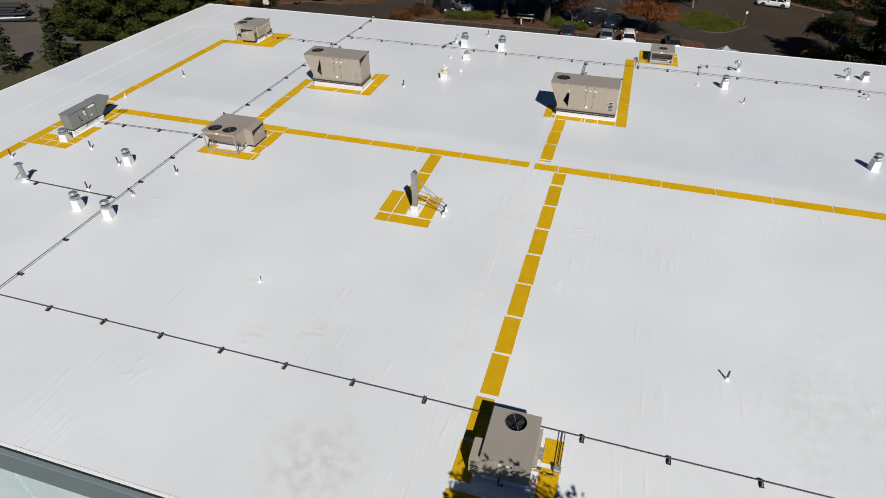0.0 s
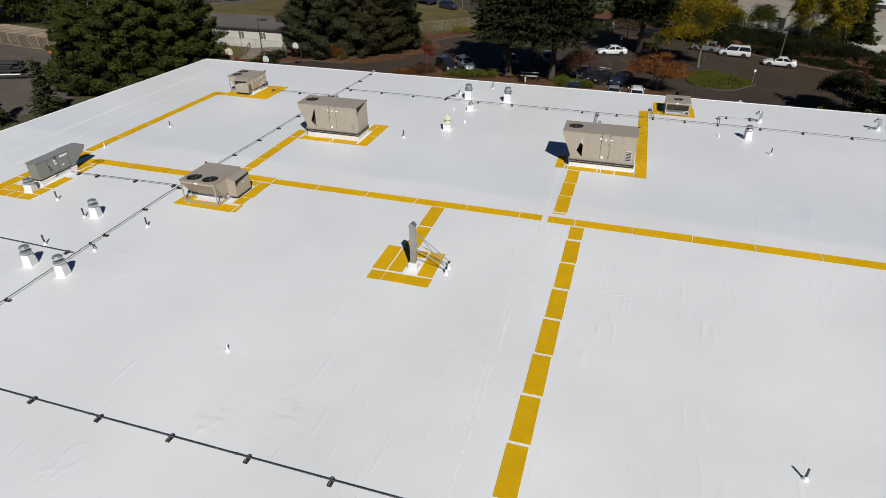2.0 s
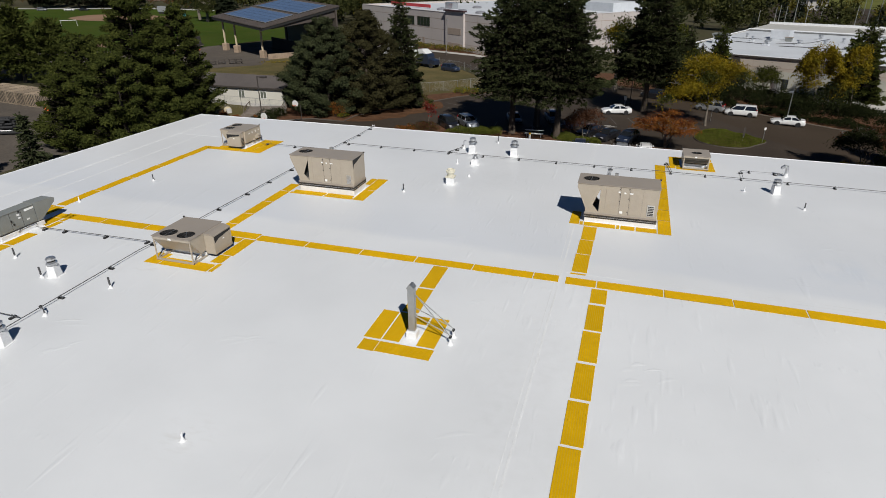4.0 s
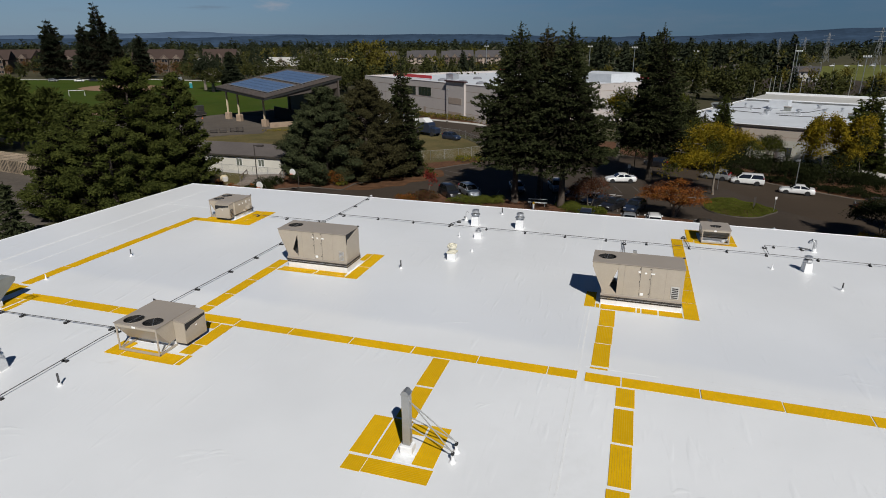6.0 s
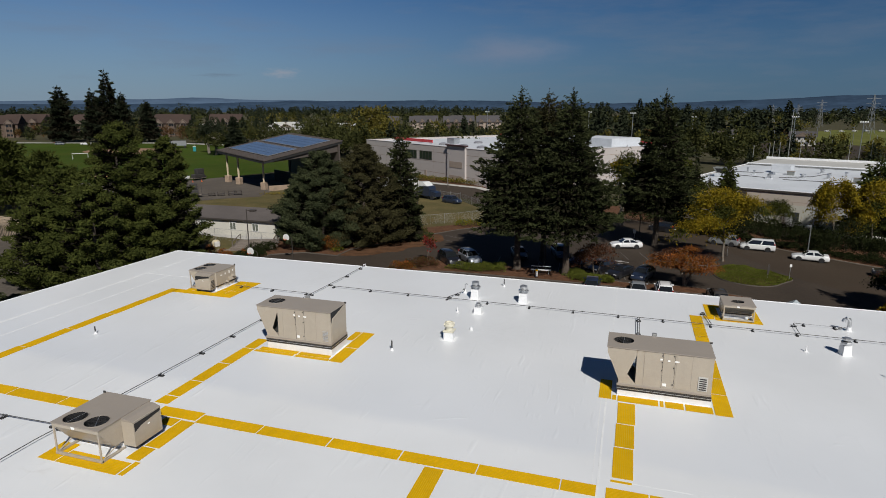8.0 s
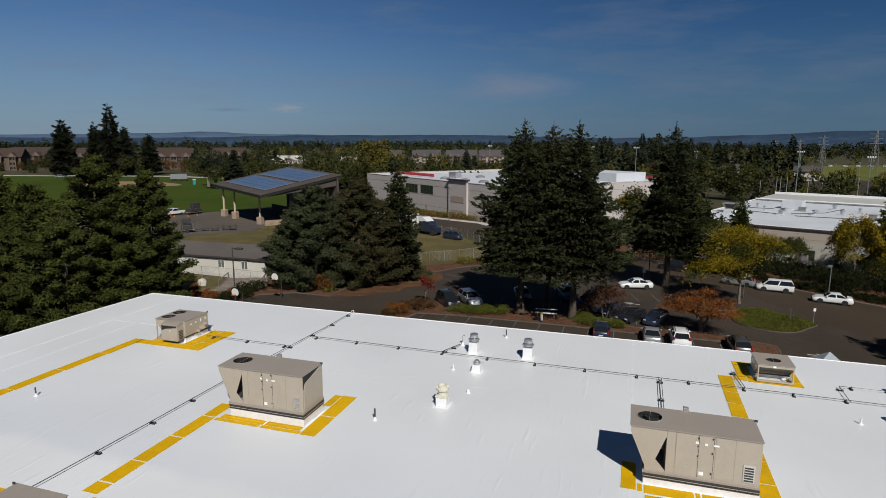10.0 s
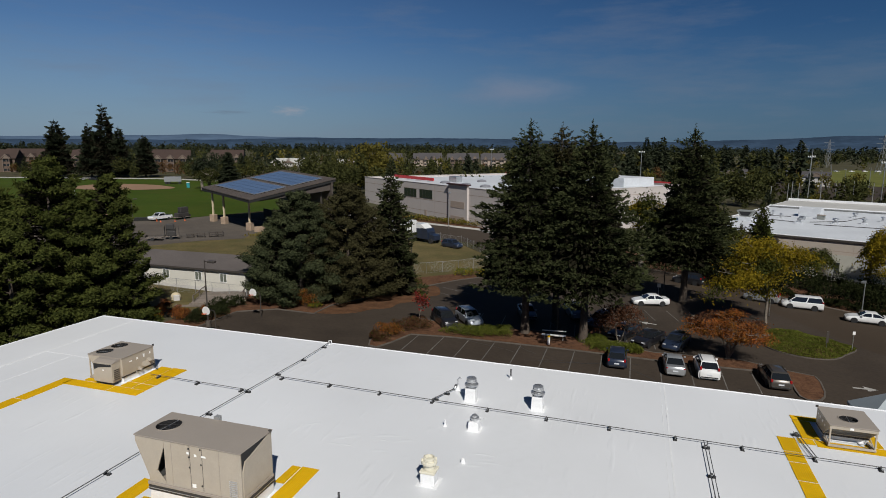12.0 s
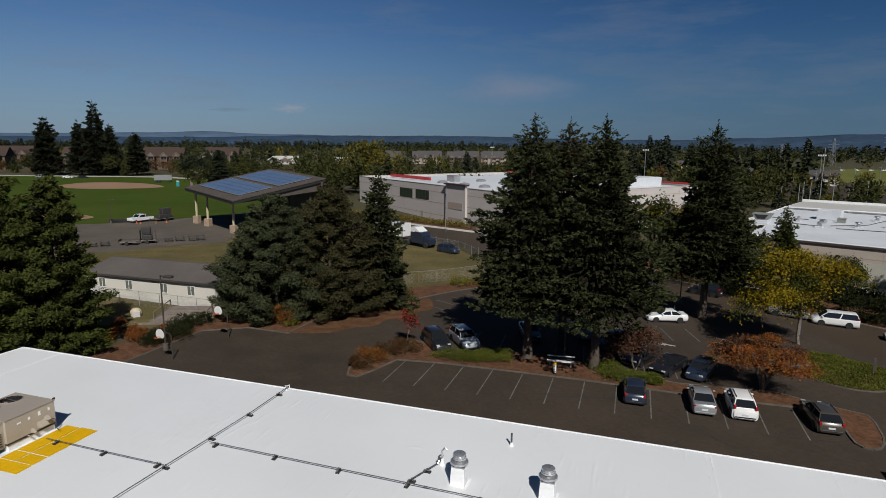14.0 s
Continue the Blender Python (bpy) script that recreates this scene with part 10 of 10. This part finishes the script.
part("sleeper", Geo().box(-1.7, -1.15, 0.8, -0.4, 1.15, 2.95, 0.05), PAINT["navy"], t)
part("windscreen", Geo().add([(1.62, -0.95, 2.05), (1.62, 0.95, 2.05), (1.28, 0.85, 2.85), (1.28, -0.85, 2.85)], [(0, 1, 2, 3)]), M["car_glass"], t)
part("chassis", Geo().box(-4.6, -0.5, 0.7, -1.6, 0.5, 0.95, 0.02), M["rail"], t)
for sx in (2.4, -2.6, -3.8):
    for sgn in (1, -1):
        part("wheel", Geo().cyl((sx, sgn * 0.85, 0.5), (sx, sgn * 1.2, 0.5), 0.5, n=16), M["tyre"], t)
t = thing("box_trailer", "white box trailer on the service road", "trailer", -52.8, 113.8, ground_z(-52.8, 113.8) + 0.04, -20)
part("box", Geo().box(-4.6, -1.25, 1.1, 4.2, 1.25, 3.8, 0.04), PAINT["white"], t)
for sx in (-3.2, -2.0):
    for sgn in (1, -1):
        part("wheel", Geo().cyl((sx, sgn * 0.85, 0.5), (sx, sgn * 1.2, 0.5), 0.5, n=16), M["tyre"], t)
part("landing_leg", Geo().box(2.6, -0.1, 0.05, 2.8, 0.1, 1.1), M["rail"], t)
car("suv", "navy", "dark SUV parked on the service road", -37.4, 104.6, -24, lift=0.04)
for i, (x, y) in enumerate(((-268, 219), (-282, 216), (-262, 222))):
    car("suv" if i % 2 else "sedan", ("white", "silver", "black")[i], "parked car beyond the sports field", x, y, 20)

t = thing("box_trailer", "pale grey box trailer on the lane behind the sports field", "trailer", -205.0, 213.0, ground_z(-205, 213) + 0.10, 38)
part("box", Geo().box(-3.6, -1.25, 1.0, 3.6, 1.25, 3.3, 0.04), PAINT["silver"], t)
for sx in (-2.8, -1.6, 2.8):
    for sgn in (1, -1):
        part("wheel", Geo().cyl((sx, sgn * 0.85, 0.5), (sx, sgn * 1.2, 0.5), 0.5, n=16), M["tyre"], t)
rnd = random.Random(31)
for i in range(11):
    car(rnd.choice(("suv", "sedan", "van")), rnd.choice(("white", "white", "silver", "white", "black")), "parked car beyond the meadow", 180 + i * 12.5 + rnd.uniform(-1, 1), 655 + i * 4.0, 12)


# ---------------------------------------------------------------- posts, hoops, fences, yard clutter
def area_lamp(x, y, high, turn=0.0, mat="dark_metal", label="dark square-headed car park lamp post"):
    t = thing("street_lamp", label, "lamp post", x, y, ground_z(x, y), turn, "lamp posts")
    part("footing", Geo().cyl((0, 0, -0.2), (0, 0, 0.65), 0.26, n=14), M["kerb"], t, "round weathered concrete footing")
    part("pole", Geo().cyl((0, 0, 0.6), (0, 0, high), 0.075, 0.06, n=10), M[mat], t)
    part("arm", Geo().box(0.0, -0.05, high - 0.14, 0.8, 0.05, high - 0.04, 0.01), M[mat], t)
    part("lamp_head", Geo().box(0.5, -0.24, high - 0.20, 1.35, 0.24, high + 0.02, 0.04), M[mat], t)
    return t


area_lamp(-45.2, 41.6, 7.2, 0)
area_lamp(-33.1, 70.6, 9.2, 160)
area_lamp(-116.9, 102.6, 5.5, 60, "dark_metal", "slim dark lamp post at the edge of the sports field")
area_lamp(-9.8, 53.6, 8.6, 20)
area_lamp(2.0, 80.2, 8.6, 200)
area_lamp(-46.2, 130.0, 9.0, -60, "galv", "pale lamp post on the service road pavement")
area_lamp(26.4, 79.7, 4.6, -120, "galv", "pale lamp post behind the street kerb")


def hoop(x, y, turn, k=1.0):
    t = thing("basketball_hoop", "basketball hoop with fan-shaped white backboard on a bent pole", "basketball hoop", x, y, ground_z(x, y), turn, "basketball hoops")
    part("pole", Geo().tube([(0, 0, -0.1), (0, 0, 2.6 * k), (0.12, 0, 2.95 * k), (0.45, 0, 3.15 * k), (1.15, 0, 3.2 * k)], 0.05, 10), M["dark_metal"], t)
    fan_shape = [(-0.45, 2.75), (0.45, 2.75), (0.68, 3.0), (0.69, 3.35), (0.5, 3.7), (0.2, 3.88), (-0.2, 3.88), (-0.5, 3.7), (-0.69, 3.35), (-0.68, 3.0)]
    fan_shape = [(a * 0.70, 3.3 * k + (b - 3.3) * 0.70) for a, b in fan_shape]
    bb = part("backboard", Geo().prism(fan_shape, 1.15, 1.19, 0), M["white_board"], t, "white fan-shaped backboard")
    rim = Geo().ring((1.45, 0), 0.22, 0.245, 3.3 * k - 0.28, 3.3 * k - 0.25, 18)
    part("rim", rim, M["orange"], bb)
    return t


hoop(-42.9, 39.95, -95, 0.83)
hoop(-42.3, 46.85, -95, 0.96)

b = thing("bench", "white slatted bench on the mulch island", "bench", -9.95, 51.9, ground_z(-9.95, 51.9) + 0.11, 4)
for zz, yy in ((0.45, 0.0), (0.45, 0.25), (0.85, 0.38)):
    part("slat", Geo().box(-1.25, yy - 0.09, zz, 1.25, yy + 0.09, zz + 0.06, 0.01), M["white_trim"], b)
for sx in (-0.95, 0.95):
    part("leg", Geo().box(sx - 0.05, -0.05, 0.0, sx + 0.05, 0.38, 0.45, 0.01), M["concrete"], b)
bo = thing("bollard", "pale bollard with a yellow cap at the kerb", "bollard", -10.25, 50.3, ground_z(-10.25, 50.3) + 0.1)
part("post", Geo().cyl((0, 0, 0), (0, 0, 0.75), 0.14, n=14), M["white_trim"], bo)
part("cap", Geo().cyl((0, 0, 0.75), (0, 0, 0.92), 0.145, n=14), M["pad"], bo, "yellow cap")


def sign_post(x, y, label, board=(0.45, 0.6), mat="white_trim", high=2.1, turn=0.0):
    t = thing("road_sign", label, "sign", x, y, ground_z(x, y) + 0.1, turn, "signs")
    part("post", Geo().box(-0.03, -0.03, -0.1, 0.03, 0.03, high, 0.005), M["galv"], t)
    part("board", Geo().box(-board[0] / 2, -0.05, high - board[1], board[0] / 2, -0.03, high, 0.004), M[mat], t)


sign_post(19.9, 61.2, "small pale sign on a post at the green island", (0.30, 0.36), turn=20)
sign_post(17.2, 60.0, "dark narrow board on a post at the green island", (0.28, 1.2), "dark_metal", 2.1, 20)
sign_post(1.2, 77.2, "pale sign on a post beside the street fir")
sign_post(14.4, 73.5, "small white sign beside the yellow-green maple", (0.4, 0.7), "white_trim", 3.4)

FENCE_POST = Geo().cyl((0, 0, -0.2), (0, 0, 1.85), 0.035, n=8).mesh("fence_post", M["chain"])


def mesh_fence(label, line, high=1.8):
    """Posts, a top rail and woven wire."""
    t = thing("mesh_fence", label, "fence")
    wires = Geo()
    for a, b in zip(line, line[1:]):
        a, b = Vector(a), Vector(b)
        n = max(1, round((b - a).length / 3.0))
        pts = [a.lerp(b, i / n) for i in range(n + 1)]
        for q in pts:
            part("fence_post", FENCE_POST, None, t).matrix_basis = pose(q.x, q.y, ground_z(q.x, q.y))
        part("top_rail", Geo().cyl((a.x, a.y, ground_z(*a) + high), (b.x, b.y, ground_z(*b) + high), 0.025, n=6), M["chain"], t)
        m = int((b - a).length / 0.16)
        d = (b - a).normalized()
        s = Vector((-d.y, d.x)) * 0.006
        k = high / (b - a).length
        for i in range(m):
            for sg in (1, -1):
                p = a.lerp(b, i / m)
                q = p + d * high * 0.9 * sg
                if 0 < (q - a).dot(d) < (b - a).length:
                    wires.add([(p.x, p.y, ground_z(*p) + 0.04), (p.x + d.x * 0.012, p.y + d.y * 0.012, ground_z(*p) + 0.04), (q.x + d.x * 0.012, q.y + d.y * 0.012, ground_z(*q) + high), (q.x, q.y, ground_z(*q) + high)], [(0, 1, 2, 3)])
    w = part("wire_mesh", wires, M["chain"], t)
    w["kind"] = "stuff"
    return t


mesh_fence("chain-link fence in front of the portable classroom", [(-70, 51.6), (-56, 52.4), (-48.4, 52.6)])
mesh_fence("chain-link fence beyond the mulch bed", [(-37.5, 74.5), (-33.5, 78.0), (-29.5, 82.5), (-26.0, 88.5)])
mesh_fence("chain-link fence beside the service road", [(-62, 116.5), (-50.5, 115), (-37, 110), (-29, 100)], 1.5)

# raised timber beds and a ramp behind the hoops
rnd = random.Random(8)
deck = thing("timber_ramp", "weathered timber ramp and raised beds by the classroom", "ramp", -52.4, 47.6, ground_z(-52.4, 49.6) + 0.08, 24)
for i in range(13):
    part("plank", Geo().box(-0.2, i * 0.42, 0.28 + 0.01 * (i % 2), 5.6 + rnd.uniform(-0.5, 0.6), i * 0.42 + 0.36, 0.34 + 0.01 * (i % 2), 0.01), M["wood"], deck)
for i in range(4):
    part("joist", Geo().box(i * 1.7, 0.0, 0.0, i * 1.7 + 0.15, 5.4, 0.28), M["wood"], deck)
for sx in (0.0, 5.4):
    for sy in (0.1, 2.6, 5.2):
        part("rail_post", Geo().box(sx, sy, 0.0, sx + 0.12, sy + 0.12, 1.2), M["wood"], deck)
    part("hand_rail", Geo().box(sx, 0.1, 1.12, sx + 0.12, 5.3, 1.2, 0.01), M["wood"], deck)
shell = thing("play_shell", "cream plastic play shell with a dark opening beside the classroom", "play shell", -56.2, 49.1, ground_z(-56.2, 49.1) + 0.02, -40)
part("dome", Geo().lathe((0, 0, 0), [(0.60, 0.0), (0.62, 0.3), (0.54, 0.62), (0.34, 0.82), (0.02, 0.90)], 18), M["post_cream"], shell, smooth=True)
part("side_box", Geo().box(0.45, -0.35, 0.0, 0.95, 0.35, 0.7, 0.05), M["pale_wall"], shell)
part("opening", Geo().lathe((0, 0, 0), [(0.02, -0.02), (0.25, -0.02), (0.25, 0.02), (0.02, 0.02)], 14), M["void"], shell, "dark round opening").matrix_basis = pose(-0.10, -0.63, 0.32, 90, 0, 0)
for x, y, rx, h, seed in ((-50.6, 43.6, 1.1, 1.2, 301), (-49.6, 42.4, 0.9, 1.0, 302), (-48.9, 45.4, 0.6, 0.9, 303)):
    shrub("rust-orange autumn shrub beside the basketball hoop", x, y, seed, rx, rx * 0.8, h, [M["orange_leaf"], M["brown_leaf"]], 1500, 0.14, lumps=7)
for i in range(3):
    board = thing("retaining_board", "weathered timber retaining board of a raised bed", "board", -53.8 + 1.0 * i, 46.2 + 1.3 * i, ground_z(-53, 47) + 0.06, 24, "retaining boards")
    part("plank", Geo().box(0.0, -0.06, 0.0, 4.2, 0.0, 0.26, 0.01), M["wood"], board)
    for sx in (0.2, 2.0, 3.9):
        part("stake", Geo().box(sx, 0.004, -0.1, sx + 0.1, 0.10, 0.36, 0.01), M["wood"], board)

# yard west of the warehouse: pole stack, crates
st = thing("pole_stack", "stack of dark poles with one white one", "pole stack", -77.5, 26.8, ground_z(-77.5, 26.8) + 0.02, 22)
for r_ in range(5):
    for i in range(9 - r_):
        part("pole", Geo().cyl((-6 + rnd.uniform(-0.5, 0.5), i * 0.34 + r_ * 0.17, 0.17 + r_ * 0.29), (3.5 + rnd.uniform(-0.8, 0.8), i * 0.34 + r_ * 0.17, 0.17 + r_ * 0.29), 0.16, n=9), M["block"], st)
part("pole", Geo().cyl((-0.5, -1.1, 0.2), (4.6, -1.0, 0.2), 0.2, n=9), M["white_trim"], st, "white pole")
part("pole", Geo().cyl((0.6, -1.6, 0.2), (6.2, -1.5, 0.2), 0.2, n=9), M["block"], st)
PALLET = {}


def crate(x, y, turn):
    """Slatted pallet crate."""
    if "mesh" not in PALLET:
        g2 = Geo()
        for i in range(6):
            for zz in (0.0, 1.9):
                g2.box(-1.0, -1.0 + i * 0.36, zz, 1.0, -0.8 + i * 0.36, zz + 0.05)
            for sgn in (-1, 1):
                g2.box(-1.0 + i * 0.36, sgn * 1.0 - 0.02, 0.0, -0.9 + i * 0.36, sgn * 1.0 + 0.02, 1.9)
                g2.box(sgn * 1.0 - 0.02, -1.0 + i * 0.36, 0.0, sgn * 1.0 + 0.02, -0.9 + i * 0.36, 1.9)
        PALLET["mesh"] = g2.mesh("frame", M["fresh_wood"])
        PALLET["fill"] = Geo().box(-0.85, -0.85, 0.1, 0.85, 0.85, 1.7, 0.08).mesh("load", M["kerb"])
    t = thing("pallet_crate", "slatted pale timber pallet crate in the yard", "crate", x, y, ground_z(x, y) + 0.03, turn, "pallet crates")
    part("frame", PALLET["mesh"], None, t)
    part("load", PALLET["fill"], None, t)


for i in range(8):
    for j in range(2):
        crate(-95.5 + i * 2.15, 42.6 + j * 2.3 - i * 0.18, -5 + rnd.uniform(-4, 4))
for i in range(3):
    cn = thing("traffic_cone", "orange traffic cone in the yard", "cone", -82.2 + i * 0.8, 40.6 - i * 0.5, ground_z(-82, 40) + 0.03, 0, "cones")
    part("foot", Geo().box(-0.2, -0.2, 0, 0.2, 0.2, 0.04, 0.01), M["orange"], cn)
    part("cone", Geo().lathe((0, 0, 0.04), [(0.16, 0.0), (0.04, 0.66)], 14), M["orange"], cn)

# pyramid canopy north of the warehouse
cp = thing("entrance_canopy", "pale grey sheet-metal pyramid canopy north of the warehouse", "canopy", 14.9, 37.4, 0.0, 0)
part("canopy_roof", Geo().add([(-1.9, -1.9, -4.6), (1.9, -1.9, -4.6), (1.9, 1.9, -4.6), (-1.9, 1.9, -4.6), (0, 0, -2.9)], [(0, 1, 4), (1, 2, 4), (2, 3, 4), (3, 0, 4), (3, 2, 1, 0)]), M["canopy_metal"], cp, "pale blue-grey pyramid roof")
part("eave", Geo().box(-1.92, -1.92, -4.82, 1.92, 1.92, -4.61, 0.02), M["canopy_metal"], cp)
for sx in (-1.7, 1.7):
    for sy in (-1.7, 1.7):
        part("post", Geo().box(sx - 0.1, sy - 0.1, ground_z(14.9, 37.4) - 0.1, sx + 0.1, sy + 0.1, -4.8), M["galv"], cp)

# soccer goal, field posts
go = thing("soccer_goal", "white soccer goal frame on the field", "goal", -193.6, 149.3, ground_z(-193.6, 149.3) + 0.1, 40)
part("frame", Geo().tube([(-2.5, 0, 0), (-2.5, 0, 2.0), (2.5, 0, 2.0), (2.5, 0, 0)], 0.09, 8).tube([(-2.5, 0, 2.0), (-2.5, 1.5, 0)], 0.06, 6).tube([(2.5, 0, 2.0), (2.5, 1.5, 0)], 0.06, 6), M["white_trim"], go)

# slim posts of the fenced pitch behind the low hall
for x, y, top in ((44.8, 238.0, -0.4), (50.3, 238.0, 0.7), (51.7, 238.4, 1.4), (53.8, 238.0, 1.0), (56.9, 238.0, 13.2), (60.9, 238.2, 2.4), (65.5, 238.0, 1.7), (71.0, 238.0, 2.0), (77.0, 238.0, 1.5), (84.0, 238.0, 2.2)):
    ps = thing("net_post", "slim grey net post behind the low hall", "post", x, y, ground_z(x, y) - 0.1, 0, "net posts")
    h = top - ground_z(x, y)
    part("pole", Geo().cyl((0, 0, 0), (0, 0, h), 0.15, 0.10, n=8), M["conduit"], ps)
    part("cap", Geo().box(-0.16, -0.16, h, 0.16, 0.16, h + 0.1, 0.02), M["conduit"], ps)
wc = thing("portable_toilet", "teal plastic portable toilet behind the sports field", "toilet cabin", -180.4, 194.4, ground_z(-180.4, 194.4) + 0.1, 42)
part("cabin", Geo().box(-0.6, -0.6, 0.0, 0.6, 0.6, 2.1, 0.05), M["teal"], wc)
part("door", Geo().box(-0.45, -0.64, 0.12, 0.45, -0.60, 1.95, 0.02), M["teal"], wc)
part("roof", Geo().prism([(-0.66, 2.1), (0.66, 2.1), (0.5, 2.32), (-0.5, 2.32)], -0.66, 0.66, 1), M["white_trim"], wc, "translucent pale roof")
# tall masts and pylons far off
for dx, dy, dist, high in ((0.009, 1.0, 330, 18.7), (0.245, 0.97, 300, 18.7), (-0.233, 0.972, 420, 16.5), (0.10, 0.995, 380, 17), (0.33, 0.944, 280, 17), (-0.063, 0.998, 350, 18.5)):
    x, y = dx * dist - 4, dy * dist
    t = thing("floodlight_mast", "tall slim floodlight mast far off", "light mast", x, y, ground_z(x, y), 0, "masts")
    part("pole", Geo().cyl((0, 0, 0), (0, 0, high), 0.22, 0.12, n=8), M["galv"], t)
    part("cross_arm", Geo().box(-1.5, -0.1, high - 0.3, 1.5, 0.1, high - 0.1), M["galv"], t)
    for i in range(4):
        part("lamp_head", Geo().box(-1.5 + i * 0.85, -0.4, high - 0.1, -1.05 + i * 0.85, 0.2, high + 0.5, 0.03), M["white_trim"], t)
for dx, dy, dist, high in ((0.257, 0.966, 820, 32.0), (0.228, 0.974, 1000, 28.0), (0.196, 0.981, 1150, 28.0), (0.318, 0.948, 640, 34.0)):
    x, y = dx * dist - 4, dy * dist
    t = thing("power_pylon", "lattice steel power pylon far off", "pylon", x, y, ground_z(x, y), 20, "pylons")
    g2 = Geo()
    lv = [high * k for k in (0, 0.24, 0.45, 0.63, 0.79, 0.90, 1.0)]
    wd = [3.2, 2.3, 1.6, 1.15, 0.9, 0.8, 0.3]
    for i in range(6):
        for sx, sy in ((1, 1), (1, -1), (-1, 1), (-1, -1)):
            g2.cyl((sx * wd[i], sy * wd[i], lv[i]), (sx * wd[i + 1], sy * wd[i + 1], lv[i + 1]), 0.12, n=4, caps=False)
            g2.cyl((sx * wd[i], sy * wd[i], lv[i]), (-sx * wd[i + 1], sy * wd[i + 1], lv[i + 1]), 0.06, n=4, caps=False)
            g2.cyl((sx * wd[i], sy * wd[i], lv[i]), (sx * wd[i + 1], -sy * wd[i + 1], lv[i + 1]), 0.06, n=4, caps=False)
    part("lattice_tower", g2, M["pylon"], t)
    for zz in (high * 0.66, high * 0.78, high * 0.90):
        part("cross_arm", Geo().cyl((-6.5, 0, zz), (6.5, 0, zz), 0.16, n=4), M["pylon"], t)
